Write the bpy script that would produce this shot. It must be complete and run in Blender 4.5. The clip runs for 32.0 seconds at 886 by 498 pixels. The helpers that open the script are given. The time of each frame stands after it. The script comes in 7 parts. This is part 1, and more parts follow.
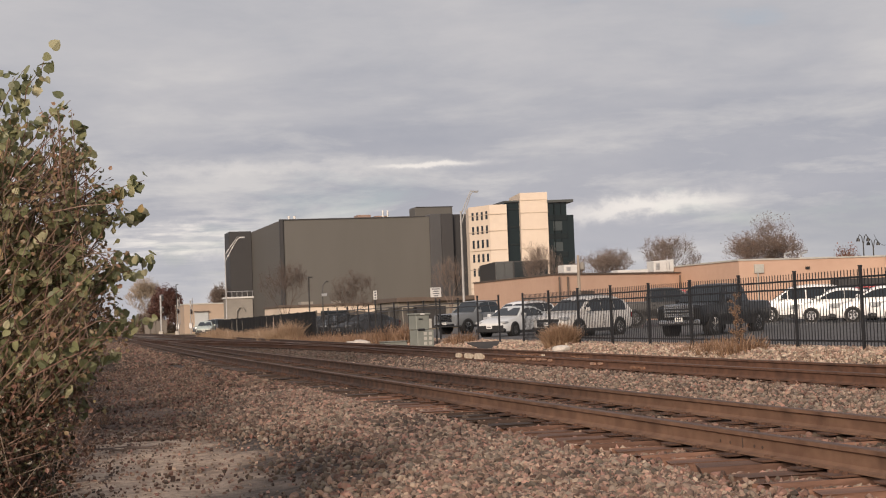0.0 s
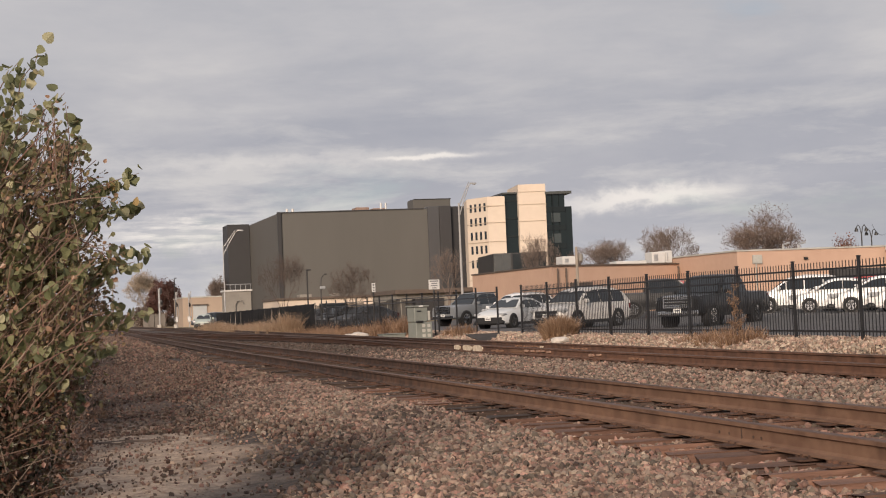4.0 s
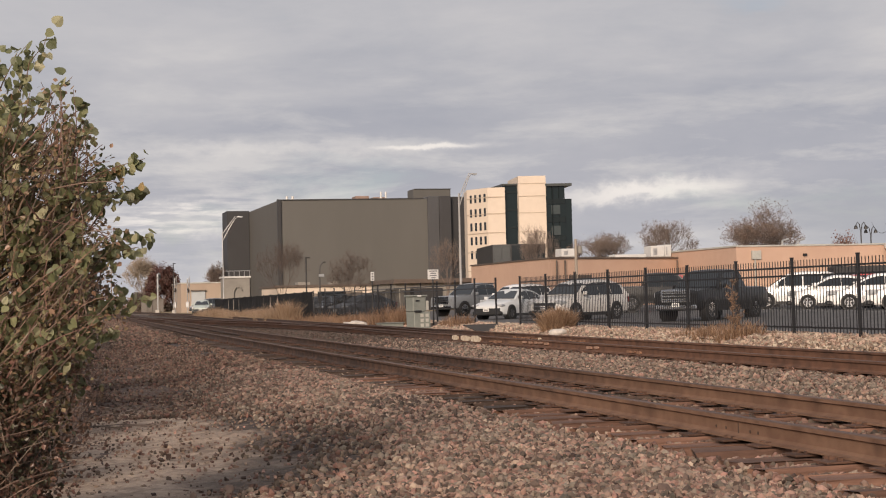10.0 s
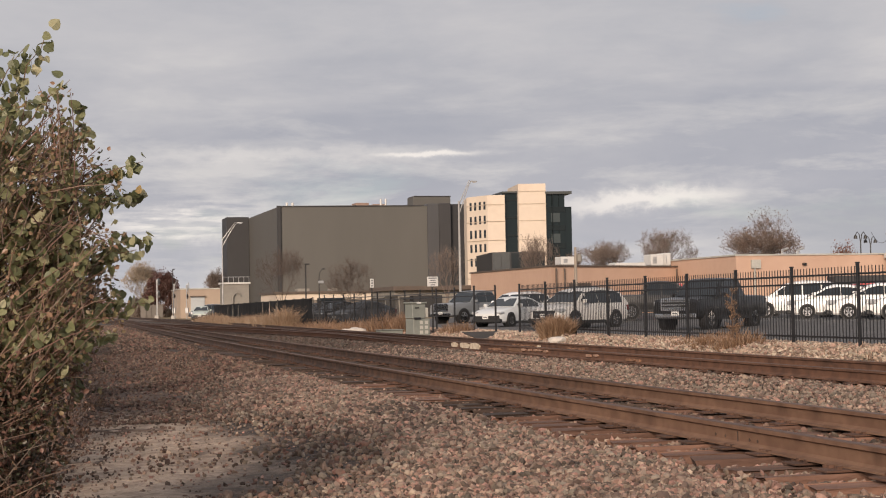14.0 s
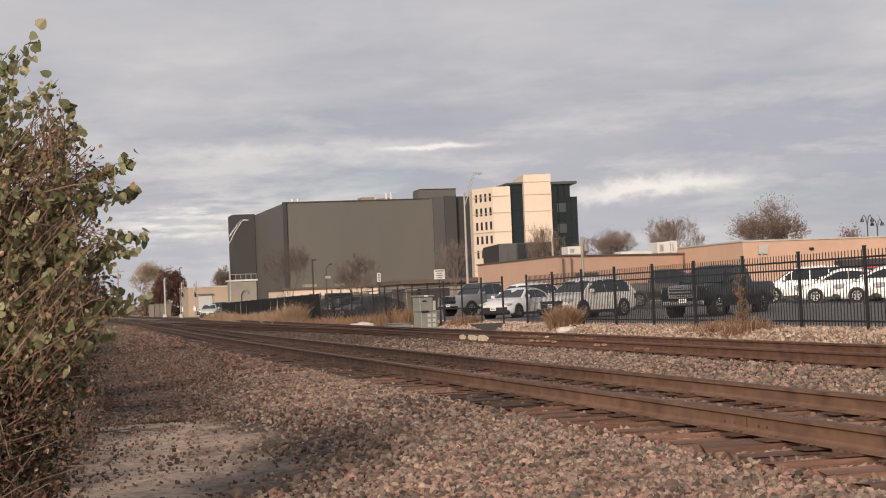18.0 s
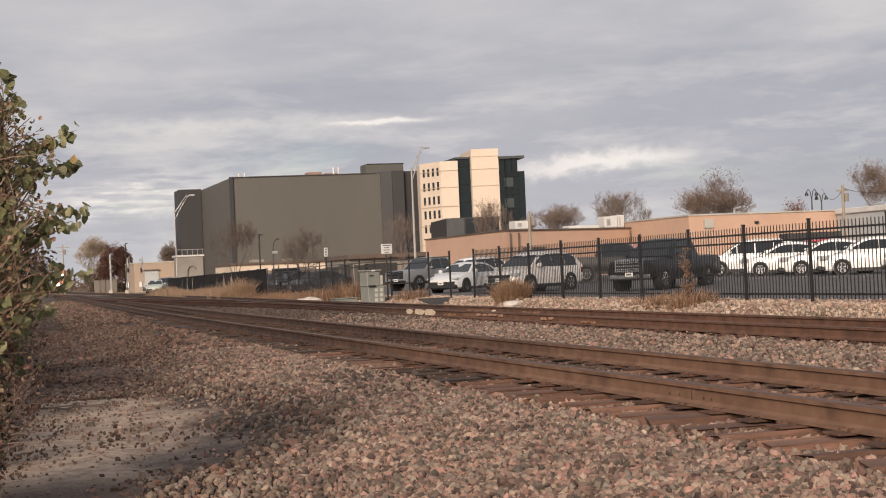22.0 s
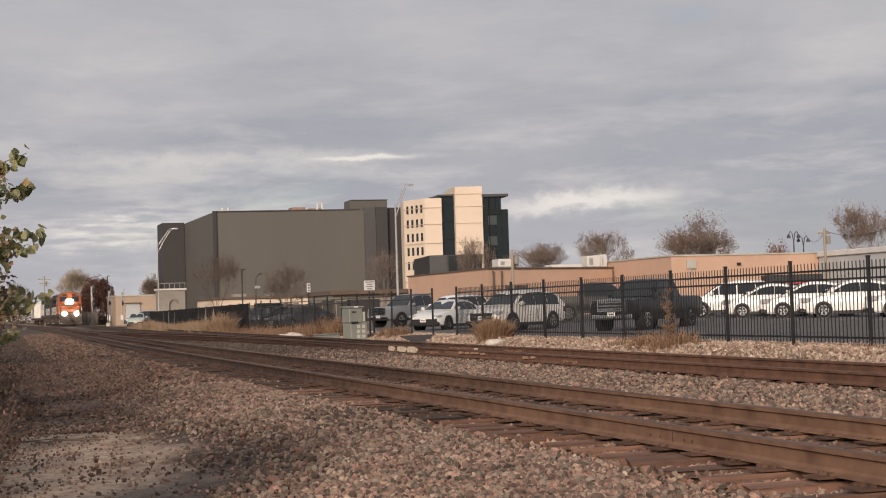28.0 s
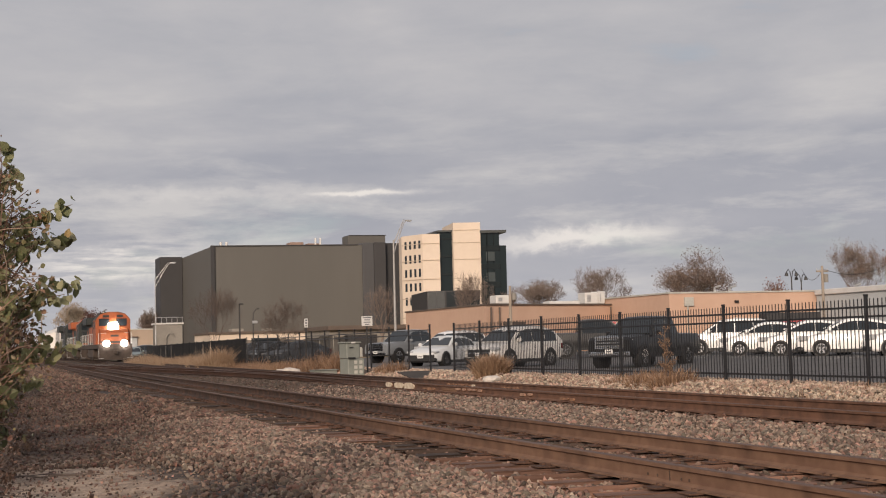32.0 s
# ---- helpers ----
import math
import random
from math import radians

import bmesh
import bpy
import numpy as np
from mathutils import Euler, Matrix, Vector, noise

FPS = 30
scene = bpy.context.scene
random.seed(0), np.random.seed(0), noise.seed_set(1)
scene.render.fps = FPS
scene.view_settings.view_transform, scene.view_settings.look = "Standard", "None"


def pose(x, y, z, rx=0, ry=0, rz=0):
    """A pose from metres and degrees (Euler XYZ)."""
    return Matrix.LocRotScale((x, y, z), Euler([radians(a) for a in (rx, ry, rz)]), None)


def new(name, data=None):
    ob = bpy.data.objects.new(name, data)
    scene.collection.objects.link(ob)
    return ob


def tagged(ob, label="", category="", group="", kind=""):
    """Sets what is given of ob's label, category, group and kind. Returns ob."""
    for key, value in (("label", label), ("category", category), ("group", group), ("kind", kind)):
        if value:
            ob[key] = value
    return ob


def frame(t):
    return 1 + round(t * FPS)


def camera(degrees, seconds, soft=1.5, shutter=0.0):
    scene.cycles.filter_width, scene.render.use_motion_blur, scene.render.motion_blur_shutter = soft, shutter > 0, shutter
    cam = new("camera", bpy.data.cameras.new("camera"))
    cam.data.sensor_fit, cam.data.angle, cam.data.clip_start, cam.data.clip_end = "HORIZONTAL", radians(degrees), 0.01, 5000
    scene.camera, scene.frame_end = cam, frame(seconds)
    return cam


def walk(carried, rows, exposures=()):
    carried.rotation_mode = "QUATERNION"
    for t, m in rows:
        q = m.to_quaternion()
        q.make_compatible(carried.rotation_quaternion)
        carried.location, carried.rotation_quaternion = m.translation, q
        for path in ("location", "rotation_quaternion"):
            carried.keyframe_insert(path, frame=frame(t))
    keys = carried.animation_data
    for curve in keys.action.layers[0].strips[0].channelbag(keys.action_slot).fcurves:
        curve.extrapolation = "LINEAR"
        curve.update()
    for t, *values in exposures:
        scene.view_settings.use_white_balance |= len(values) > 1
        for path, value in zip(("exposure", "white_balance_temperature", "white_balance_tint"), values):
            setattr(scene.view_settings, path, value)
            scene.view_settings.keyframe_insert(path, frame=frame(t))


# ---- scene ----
cam = camera(33.0, 32.0, soft=1.1)
PATH = [
    (0, pose(-0.033, -0.054, 1.094, 92.566, 2.136, -15.164)),
    (0.5, pose(-0.034, -0.049, 1.092, 92.448, 1.844, -15.082)),
    (1, pose(-0.026, -0.029, 1.093, 92.246, 1.879, -14.995)),
    (1.5, pose(-0.034, -0.030, 1.087, 92.116, 2.039, -14.949)),
    (2, pose(-0.030, -0.029, 1.085, 91.872, 2.179, -14.975)),
    (2.5, pose(-0.026, -0.022, 1.092, 91.756, 2.371, -15.084)),
    (3, pose(-0.024, -0.037, 1.090, 91.905, 2.520, -15.142)),
    (3.5, pose(-0.021, -0.024, 1.095, 92.261, 2.409, -15.223)),
    (5.5, pose(-0.018, -0.035, 1.089, 92.209, 2.398, -15.210)),
    (6, pose(-0.026, -0.033, 1.090, 92.150, 2.103, -15.189)),
    (6.5, pose(-0.020, -0.025, 1.092, 92.130, 1.929, -15.185)),
    (7, pose(-0.027, -0.025, 1.089, 92.175, 1.723, -15.094)),
    (7.5, pose(-0.029, -0.041, 1.093, 92.139, 1.781, -14.970)),
    (8, pose(-0.035, -0.044, 1.088, 92.040, 1.666, -14.912)),
    (8.5, pose(-0.035, -0.041, 1.087, 91.902, 1.728, -14.923)),
    (9, pose(-0.027, -0.039, 1.087, 91.755, 2.028, -15.111)),
    (9.5, pose(-0.034, -0.047, 1.089, 91.726, 1.937, -15.239)),
    (10, pose(-0.036, -0.041, 1.090, 91.883, 1.394, -15.288)),
    (10.5, pose(-0.031, -0.037, 1.085, 92.094, 1.378, -15.357)),
    (11, pose(-0.035, -0.046, 1.084, 91.999, 1.416, -15.582)),
    (11.5, pose(-0.034, -0.031, 1.087, 91.797, 1.447, -15.711)),
    (12, pose(-0.044, -0.044, 1.089, 91.900, 0.963, -15.805)),
    (12.5, pose(-0.040, -0.025, 1.090, 92.259, 0.893, -15.814)),
    (13, pose(-0.040, -0.038, 1.088, 92.289, 1.147, -15.711)),
    (13.5, pose(-0.042, -0.050, 1.085, 92.182, 1.295, -15.437)),
    (14, pose(-0.042, -0.040, 1.084, 92.163, 1.061, -15.316)),
    (14.5, pose(-0.037, -0.038, 1.085, 92.039, 0.924, -15.349)),
    (16.5, pose(-0.029, -0.045, 1.084, 91.743, 1.697, -15.195)),
    (17, pose(-0.017, -0.061, 1.079, 91.770, 1.297, -15.269)),
    (17.5, pose(-0.020, -0.011, 1.089, 91.831, 1.547, -15.296)),
    (18, pose(-0.024, -0.030, 1.085, 91.891, 2.333, -15.017)),
    (18.5, pose(0.008, -0.021, 1.076, 91.892, 4.277, -15.204)),
    (19, pose(0.107, -0.024, 1.094, 91.794, 4.469, -15.708)),
    (19.5, pose(0.171, -0.017, 1.077, 91.661, 7.452, -15.393)),
    (20, pose(0.201, 0.010, 1.076, 91.499, 8.204, -13.793)),
    (20.5, pose(0.201, -0.033, 1.079, 91.407, 6.842, -12.746)),
    (21, pose(0.187, -0.061, 1.082, 91.200, 6.281, -12.237)),
    (21.5, pose(0.138, -0.032, 1.081, 91.039, 3.916, -12.474)),
    (22, pose(0.034, 0.067, 1.071, 90.842, 2.531, -17.008)),
    (22.5, pose(-0.015, 0.086, 1.075, 90.739, 0.834, -19.035)),
    (23, pose(0.000, 0.000, 1.085, 91.100, 0.250, -19.400)),
    (23.5, pose(0.016, -0.026, 1.090, 92.174, -0.187, -19.390)),
    (24, pose(-0.007, -0.019, 1.093, 93.078, 0.242, -19.304)),
    (24.5, pose(-0.011, 0.011, 1.090, 93.412, -0.046, -18.984)),
    (25, pose(-0.001, 0.007, 1.089, 93.542, 0.859, -18.310)),
    (25.5, pose(-0.004, 0.004, 1.088, 93.377, 1.212, -17.853)),
    (27.5, pose(0.013, 0.020, 1.082, 92.348, 1.900, -17.606)),
    (28, pose(0.007, 0.012, 1.086, 92.233, 1.764, -17.687)),
    (28.5, pose(0.011, 0.023, 1.085, 92.279, 1.880, -17.676)),
    (29, pose(0.012, 0.014, 1.084, 92.338, 2.196, -17.479)),
    (29.5, pose(0.011, 0.012, 1.082, 92.291, 2.157, -17.284)),
    (30, pose(0.010, -0.001, 1.083, 92.262, 2.128, -17.215)),
    (30.5, pose(0.007, 0.008, 1.086, 92.450, 2.089, -17.354)),
    (31, pose(0.008, 0.013, 1.088, 92.765, 1.872, -17.446)),
    (31.5, pose(0.004, 0.007, 1.090, 93.172, 1.609, -17.559)),
    (32, pose(0.004, 0.003, 1.095, 93.601, 1.419, -17.783)),
]
walk(cam, PATH, [(0.0, -0.02), (12.0, 0.0), (19.0, 0.06), (23.0, 0.06), (26.0, -0.08), (32.0, -0.12)])

# ---- world and sun ----
SUN_AZ, SUN_EL = radians(212), radians(18)      # azimuth from +y towards +x
world = bpy.data.worlds.new("sky")
scene.world = world
world.use_nodes = True


def build_sky():
    nt = world.node_tree
    nt.nodes.clear()
    N, L = nt.nodes.new, nt.links.new

    def math_node(op, a, b=None, c=None):
        n = N("ShaderNodeMath")
        n.operation = op
        for i, v in enumerate((a, b, c)):
            if v is None:
                continue
            if isinstance(v, (int, float)):
                n.inputs[i].default_value = v
            else:
                L(v, n.inputs[i])
        return n.outputs[0]

    def ramp(fac, stops):
        n = N("ShaderNodeValToRGB")
        while len(n.color_ramp.elements) < len(stops):
            n.color_ramp.elements.new(0.5)
        for e, (p, c) in zip(n.color_ramp.elements, stops):
            e.position, e.color = p, (*c, 1) if len(c) == 3 else c
        L(fac, n.inputs[0])
        return n.outputs[0]

    out, bg = N("ShaderNodeOutputWorld"), N("ShaderNodeBackground")
    sky = N("ShaderNodeTexSky")
    sky.sky_type, sky.sun_disc = "NISHITA", False
    sky.sun_elevation, sky.sun_rotation = SUN_EL, SUN_AZ
    tc = N("ShaderNodeTexCoord")
    sep = N("ShaderNodeSeparateXYZ")
    L(tc.outputs["Generated"], sep.inputs[0])
    z = math_node("MAXIMUM", sep.outputs[2], 0.0)

    def cloud(scale, detail, stretch, offset, rough=0.55):
        m = N("ShaderNodeMapping")
        m.inputs["Scale"].default_value = (scale, scale, scale * stretch)
        m.inputs["Location"].default_value = offset
        m.inputs["Rotation"].default_value = (radians(3), radians(2), 0)
        L(tc.outputs["Generated"], m.inputs[0])
        n = N("ShaderNodeTexNoise")
        n.inputs["Detail"].default_value = detail
        n.inputs["Roughness"].default_value = rough
        n.inputs["Scale"].default_value = 1.0
        n.inputs["Distortion"].default_value = 0.25
        L(m.outputs[0], n.inputs[0])
        return n.outputs[0]

    broad = cloud(5.0, 6, 4.0, (3.1, 1.7, 0.4))
    fine = cloud(17.0, 8, 2.6, (7.7, 2.2, 1.1), 0.62)
    mixed = math_node("ADD", math_node("MULTIPLY", broad, 0.76), math_node("MULTIPLY", fine, 0.24))
    grey = ramp(mixed, [(0.30, (0.44, 0.445, 0.49)), (0.46, (0.51, 0.505, 0.54)), (0.60, (0.57, 0.555, 0.578)), (0.74, (0.66, 0.635, 0.635))])
    # light breaks low over the horizon
    gap = cloud(7.0, 8, 5.0, (1.3, 6.2, 0.7), 0.62)
    # a darker layer of cloud some way over the horizon, broken by the broad noise
    layer = ramp(math_node("MULTIPLY_ADD", math_node("SUBTRACT", broad, 0.5), 0.10, z), [(0.0, (1.06, 1.06, 1.06)), (0.070, (0.90, 0.91, 0.94)), (0.115, (0.84, 0.86, 0.90)), (0.175, (1.03, 1.03, 1.02)), (0.4, (1.0, 1.0, 1.0))])
    shade = N("ShaderNodeMix")
    shade.data_type, shade.blend_type = "RGBA", "MULTIPLY"
    shade.inputs[0].default_value = 1.0
    L(grey, shade.inputs[6]), L(layer, shade.inputs[7])
    grey = shade.outputs[2]
    low = ramp(z, [(0.0, (0.45, 0.45, 0.45)), (0.05, (0.6, 0.6, 0.6)), (0.07, (0.75, 0.75, 0.75)), (0.125, (0.35, 0.35, 0.35)), (0.17, (0.08, 0.08, 0.08)), (0.3, (0, 0, 0))])
    opening = math_node("MULTIPLY", ramp(gap, [(0.475, (0, 0, 0)), (0.66, (1, 1, 1))]), low)
    mix1 = N("ShaderNodeMix")
    mix1.data_type = "RGBA"
    L(opening, mix1.inputs[0])
    L(grey, mix1.inputs[6])
    mix1.inputs[7].default_value = (0.82, 0.775, 0.735, 1)
    # sunlit rims of two far clouds
    y_safe = math_node("MAXIMUM", sep.outputs[1], 0.05)
    across, height = math_node("DIVIDE", sep.outputs[0], y_safe), math_node("DIVIDE", sep.outputs[2], y_safe)
    rims = None
    for u0, v0, a, b, tilt, seed, gain in ((0.264, 0.1055, 0.034, 0.0017, 0.05, 2.0, 0.9), (0.425, 0.0745, 0.062, 0.0060, 0.10, 5.0, 0.85), (0.095, 0.057, 0.045, 0.011, 0.08, 8.0, 0.9), (0.16, 0.104, 0.10, 0.004, 0.02, 11.0, 0.22)):
        du = math_node("SUBTRACT", across, u0)
        wav = cloud(60.0, 6, 1.5, (seed, seed, 0.3), 0.6)
        dv = math_node("SUBTRACT", math_node("SUBTRACT", height, v0), math_node("MULTIPLY_ADD", du, tilt, math_node("MULTIPLY", math_node("SUBTRACT", wav, 0.5), 0.007 if seed == 2.0 else 0.02)))
        e = math_node("ADD", math_node("POWER", math_node("DIVIDE", du, a), 2.0), math_node("POWER", math_node("DIVIDE", dv, b), 2.0))
        g = math_node("MULTIPLY", math_node("DIVIDE", 1.0, math_node("ADD", 1.0, math_node("MULTIPLY", e, e))), gain)
        g = math_node("MULTIPLY", g, ramp(sep.outputs[1], [(0.3, (0, 0, 0)), (0.6, (1, 1, 1))]))
        if seed == 8.0:
            # streaks across the low opening
            g = math_node("MULTIPLY", g, ramp(cloud(24.0, 6, 9.0, (4.0, 1.0, 0.2), 0.55), [(0.40, (0.15, 0.15, 0.15)), (0.58, (1, 1, 1))]))
        rims = g if rims is None else math_node("MAXIMUM", rims, g)
    rim_mix = N("ShaderNodeMix")
    rim_mix.data_type = "RGBA"
    L(rims, rim_mix.inputs[0]), L(mix1.outputs[2], rim_mix.inputs[6])
    rim_mix.inputs[7].default_value = (0.98, 0.91, 0.85, 1)
    # a grey bank of cloud low over the roofs
    bu, bv = math_node("DIVIDE", math_node("SUBTRACT", across, 0.66), 0.20), math_node("DIVIDE", math_node("SUBTRACT", height, 0.045), 0.045)
    be = math_node("ADD", math_node("MULTIPLY", bu, bu), math_node("MULTIPLY", bv, bv))
    be = math_node("MULTIPLY_ADD", math_node("SUBTRACT", broad, 0.5), 1.6, be)
    bank_mix = N("ShaderNodeMix")
    bank_mix.data_type = "RGBA"
    L(math_node("MULTIPLY", ramp(be, [(0.0, (0.8, 0.8, 0.8)), (1.0, (0, 0, 0))]), ramp(sep.outputs[1], [(0.3, (0, 0, 0)), (0.6, (1, 1, 1))])), bank_mix.inputs[0])
    L(rim_mix.outputs[2], bank_mix.inputs[6])
    bank_mix.inputs[7].default_value = (0.44, 0.445, 0.48, 1)
    # clear sky behind the thinnest places
    clear = ramp(mixed, [(0.30, (0.25, 0.25, 0.25)), (0.42, (0, 0, 0))])
    scaled = N("ShaderNodeVectorMath")
    scaled.operation = "SCALE"
    scaled.inputs[3].default_value = 0.12
    L(sky.outputs[0], scaled.inputs[0])
    mix2 = N("ShaderNodeMix")
    mix2.data_type = "RGBA"
    L(clear, mix2.inputs[0])
    L(bank_mix.outputs[2], mix2.inputs[6])
    L(scaled.outputs[0], mix2.inputs[7])
    L(mix2.outputs[2], bg.inputs[0])
    bg.inputs[1].default_value = 0.94
    L(bg.outputs[0], out.inputs[0])


build_sky()
sun = new("sun", bpy.data.lights.new("sun", "SUN"))
sun.data.energy, sun.data.angle, sun.data.color = 4.2, radians(20), (1.0, 0.81, 0.65)
sun_dir = Vector((math.sin(SUN_AZ) * math.cos(SUN_EL), math.cos(SUN_AZ) * math.cos(SUN_EL), math.sin(SUN_EL)))
sun.rotation_euler = sun_dir.to_track_quat("Z", "Y").to_euler()


# ---- materials ----
def mat(name, color, rough=0.8, metal=0.0, vary=0.25, scale=6.0, bump=0.0, bump_scale=40.0, second=None, rand=0.0, island=0.0, stretch=(1, 1, 1), coat=0.0):
    m = bpy.data.materials.new(name)
    m.use_nodes = True
    nt = m.node_tree
    N, L = nt.nodes.new, nt.links.new
    b = nt.nodes["Principled BSDF"]
    b.inputs["Roughness"].default_value, b.inputs["Metallic"].default_value = rough, metal
    b.inputs["Coat Weight"].default_value = coat
    tc, mp = N("ShaderNodeTexCoord"), N("ShaderNodeMapping")
    mp.inputs["Scale"].default_value = stretch
    L(tc.outputs["Object"], mp.inputs[0])
    n1, n2 = N("ShaderNodeTexNoise"), N("ShaderNodeTexNoise")
    n1.inputs["Scale"].default_value, n2.inputs["Scale"].default_value = scale, scale * 7.3
    n1.inputs["Detail"].default_value = n2.inputs["Detail"].default_value = 5
    L(mp.outputs[0], n1.inputs[0]), L(mp.outputs[0], n2.inputs[0])
    add = N("ShaderNodeMath")
    add.operation = "MULTIPLY_ADD"
    L(n2.outputs[0], add.inputs[0])
    add.inputs[1].default_value = 0.5
    L(n1.outputs[0], add.inputs[2])
    r = N("ShaderNodeMapRange")
    r.inputs[1].default_value, r.inputs[2].default_value = 0.45, 1.05
    L(add.outputs[0], r.inputs[0])
    mix = N("ShaderNodeMix")
    mix.data_type = "RGBA"
    c2 = second or tuple(min(1, c * (1 + vary)) for c in color)
    c1 = color if second else tuple(c * (1 - vary) for c in color)
    mix.inputs[6].default_value, mix.inputs[7].default_value = (*c1, 1), (*c2, 1)
    L(r.outputs[0], mix.inputs[0])
    last = mix.outputs[2]
    if rand or island:
        src = N("ShaderNodeObjectInfo").outputs["Random"] if rand else N("ShaderNodeNewGeometry").outputs["Random Per Island"]
        hsv = N("ShaderNodeHueSaturation")
        mr = N("ShaderNodeMapRange")
        k = rand or island
        mr.inputs[3].default_value, mr.inputs[4].default_value = 1 - k, 1 + k
        L(src, mr.inputs[0]), L(mr.outputs[0], hsv.inputs["Value"]), L(last, hsv.inputs["Color"])
        if island:
            # pieces differ in tint as well
            mul, fr, hue, sat = N("ShaderNodeMath"), N("ShaderNodeMath"), N("ShaderNodeMapRange"), N("ShaderNodeMapRange")
            mul.operation, fr.operation = "MULTIPLY", "FRACT"
            mul.inputs[1].default_value = 17.3
            L(src, mul.inputs[0]), L(mul.outputs[0], fr.inputs[0])
            hue.inputs[3].default_value, hue.inputs[4].default_value = 0.482, 0.528
            sat.inputs[3].default_value, sat.inputs[4].default_value = 1.12, 0.78
            L(fr.outputs[0], hue.inputs[0]), L(fr.outputs[0], sat.inputs[0])
            L(hue.outputs[0], hsv.inputs["Hue"]), L(sat.outputs[0], hsv.inputs["Saturation"])
        last = hsv.outputs[0]
    L(last, b.inputs["Base Color"])
    if bump:
        bn, nn = N("ShaderNodeBump"), N("ShaderNodeTexNoise")
        nn.inputs["Scale"].default_value, nn.inputs["Detail"].default_value = bump_scale, 6
        bn.inputs["Strength"].default_value, bn.inputs["Distance"].default_value = bump, 0.02
        L(mp.outputs[0], nn.inputs[0]), L(nn.outputs[0], bn.inputs["Height"]), L(bn.outputs[0], b.inputs["Normal"])
    return m


def glass_mat(name, color=(0.02, 0.025, 0.03), rough=0.06):
    m = bpy.data.materials.new(name)
    m.use_nodes = True
    b = m.node_tree.nodes["Principled BSDF"]
    b.inputs["Base Color"].default_value = (*color, 1)
    b.inputs["Roughness"].default_value = rough
    b.inputs["IOR"].default_value = 1.5
    return m


def glow_mat(name, color, strength):
    m = bpy.data.materials.new(name)
    m.use_nodes = True
    b = m.node_tree.nodes["Principled BSDF"]
    b.inputs["Base Color"].default_value = (0.8, 0.8, 0.8, 1)
    b.inputs["Emission Color"].default_value, b.inputs["Emission Strength"].default_value = (*color, 1), strength
    return m


def leaf_mat(name, stops, trans=0.3):
    m = bpy.data.materials.new(name)
    m.use_nodes = True
    nt = m.node_tree
    N, L = nt.nodes.new, nt.links.new
    b, out = nt.nodes["Principled BSDF"], nt.nodes["Material Output"]
    g, r = N("ShaderNodeNewGeometry"), N("ShaderNodeValToRGB")
    while len(r.color_ramp.elements) < len(stops):
        r.color_ramp.elements.new(0.5)
    for e, (p, c) in zip(r.color_ramp.elements, stops):
        e.position, e.color = p, (*c, 1)
    L(g.outputs["Random Per Island"], r.inputs[0]), L(r.outputs[0], b.inputs["Base Color"])
    b.inputs["Roughness"].default_value = 0.42
    t, mx = N("ShaderNodeBsdfTranslucent"), N("ShaderNodeMixShader")
    L(r.outputs[0], t.inputs[0])
    mx.inputs[0].default_value = trans
    L(b.outputs[0], mx.inputs[1]), L(t.outputs[0], mx.inputs[2]), L(mx.outputs[0], out.inputs[0])
    return m


M_RAIL = mat("rusty_rail", (0.085, 0.046, 0.031), 0.8, 0.0, scale=1.1, bump=0.25, second=(0.22, 0.135, 0.090), stretch=(1, 0.35, 1))
M_RAIL_GREASY = mat("greasy_rusty_rail", (0.028, 0.015, 0.011), 0.75, 0.0, scale=1.6, bump=0.25, second=(0.080, 0.042, 0.028), stretch=(1, 0.25, 1))
M_HEAD = mat("worn_rail_head", (0.075, 0.047, 0.038), 0.62, 0.1, scale=3.0, second=(0.16, 0.105, 0.084), stretch=(1, 0.1, 1))
for _m in (M_RAIL, M_RAIL_GREASY, M_HEAD):
    _m.node_tree.nodes["Principled BSDF"].inputs["Specular IOR Level"].default_value = 0.15
M_TIE = mat("weathered_tie", (0.095, 0.050, 0.036), 0.9, scale=3.0, bump=0.8, bump_scale=14, second=(0.235, 0.130, 0.090), rand=0.3, stretch=(0.4, 2, 2))
M_PLATE = mat("rusty_plate", (0.055, 0.029, 0.020), 0.85, scale=9, bump=0.5, second=(0.12, 0.060, 0.038), rand=0.25)
M_STONE = mat("ballast_stone", (0.098, 0.063, 0.049), 0.9, scale=3.0, second=(0.30, 0.198, 0.153), bump=0.3, bump_scale=60, island=0.7)
M_STONE_GREY = mat("grey_ballast_stone", (0.098, 0.071, 0.057), 0.92, scale=3.0, second=(0.225, 0.170, 0.136), bump=0.3, bump_scale=60, island=0.6)
M_STONE_DARK = mat("dark_ballast_stone", (0.042, 0.030, 0.025), 0.92, scale=4.0, second=(0.112, 0.080, 0.065), bump=0.3, bump_scale=60, island=0.45)
M_STONE_BROWN = mat("brown_path_stone", (0.075, 0.045, 0.034), 0.92, scale=3.0, second=(0.20, 0.126, 0.096), bump=0.3, bump_scale=60, island=0.65)
M_STONE_PALE = mat("pale_rock", (0.20, 0.142, 0.108), 0.92, scale=3.0, second=(0.49, 0.365, 0.285), bump=0.3, bump_scale=60, island=0.45)
M_BLACK = mat("black_fence_paint", (0.012, 0.012, 0.014), 0.45, scale=8)
M_SCREEN = mat("black_windscreen_fabric", (0.012, 0.013, 0.016), 0.9, scale=1.5, second=(0.03, 0.031, 0.035), bump=0.4, bump_scale=9)
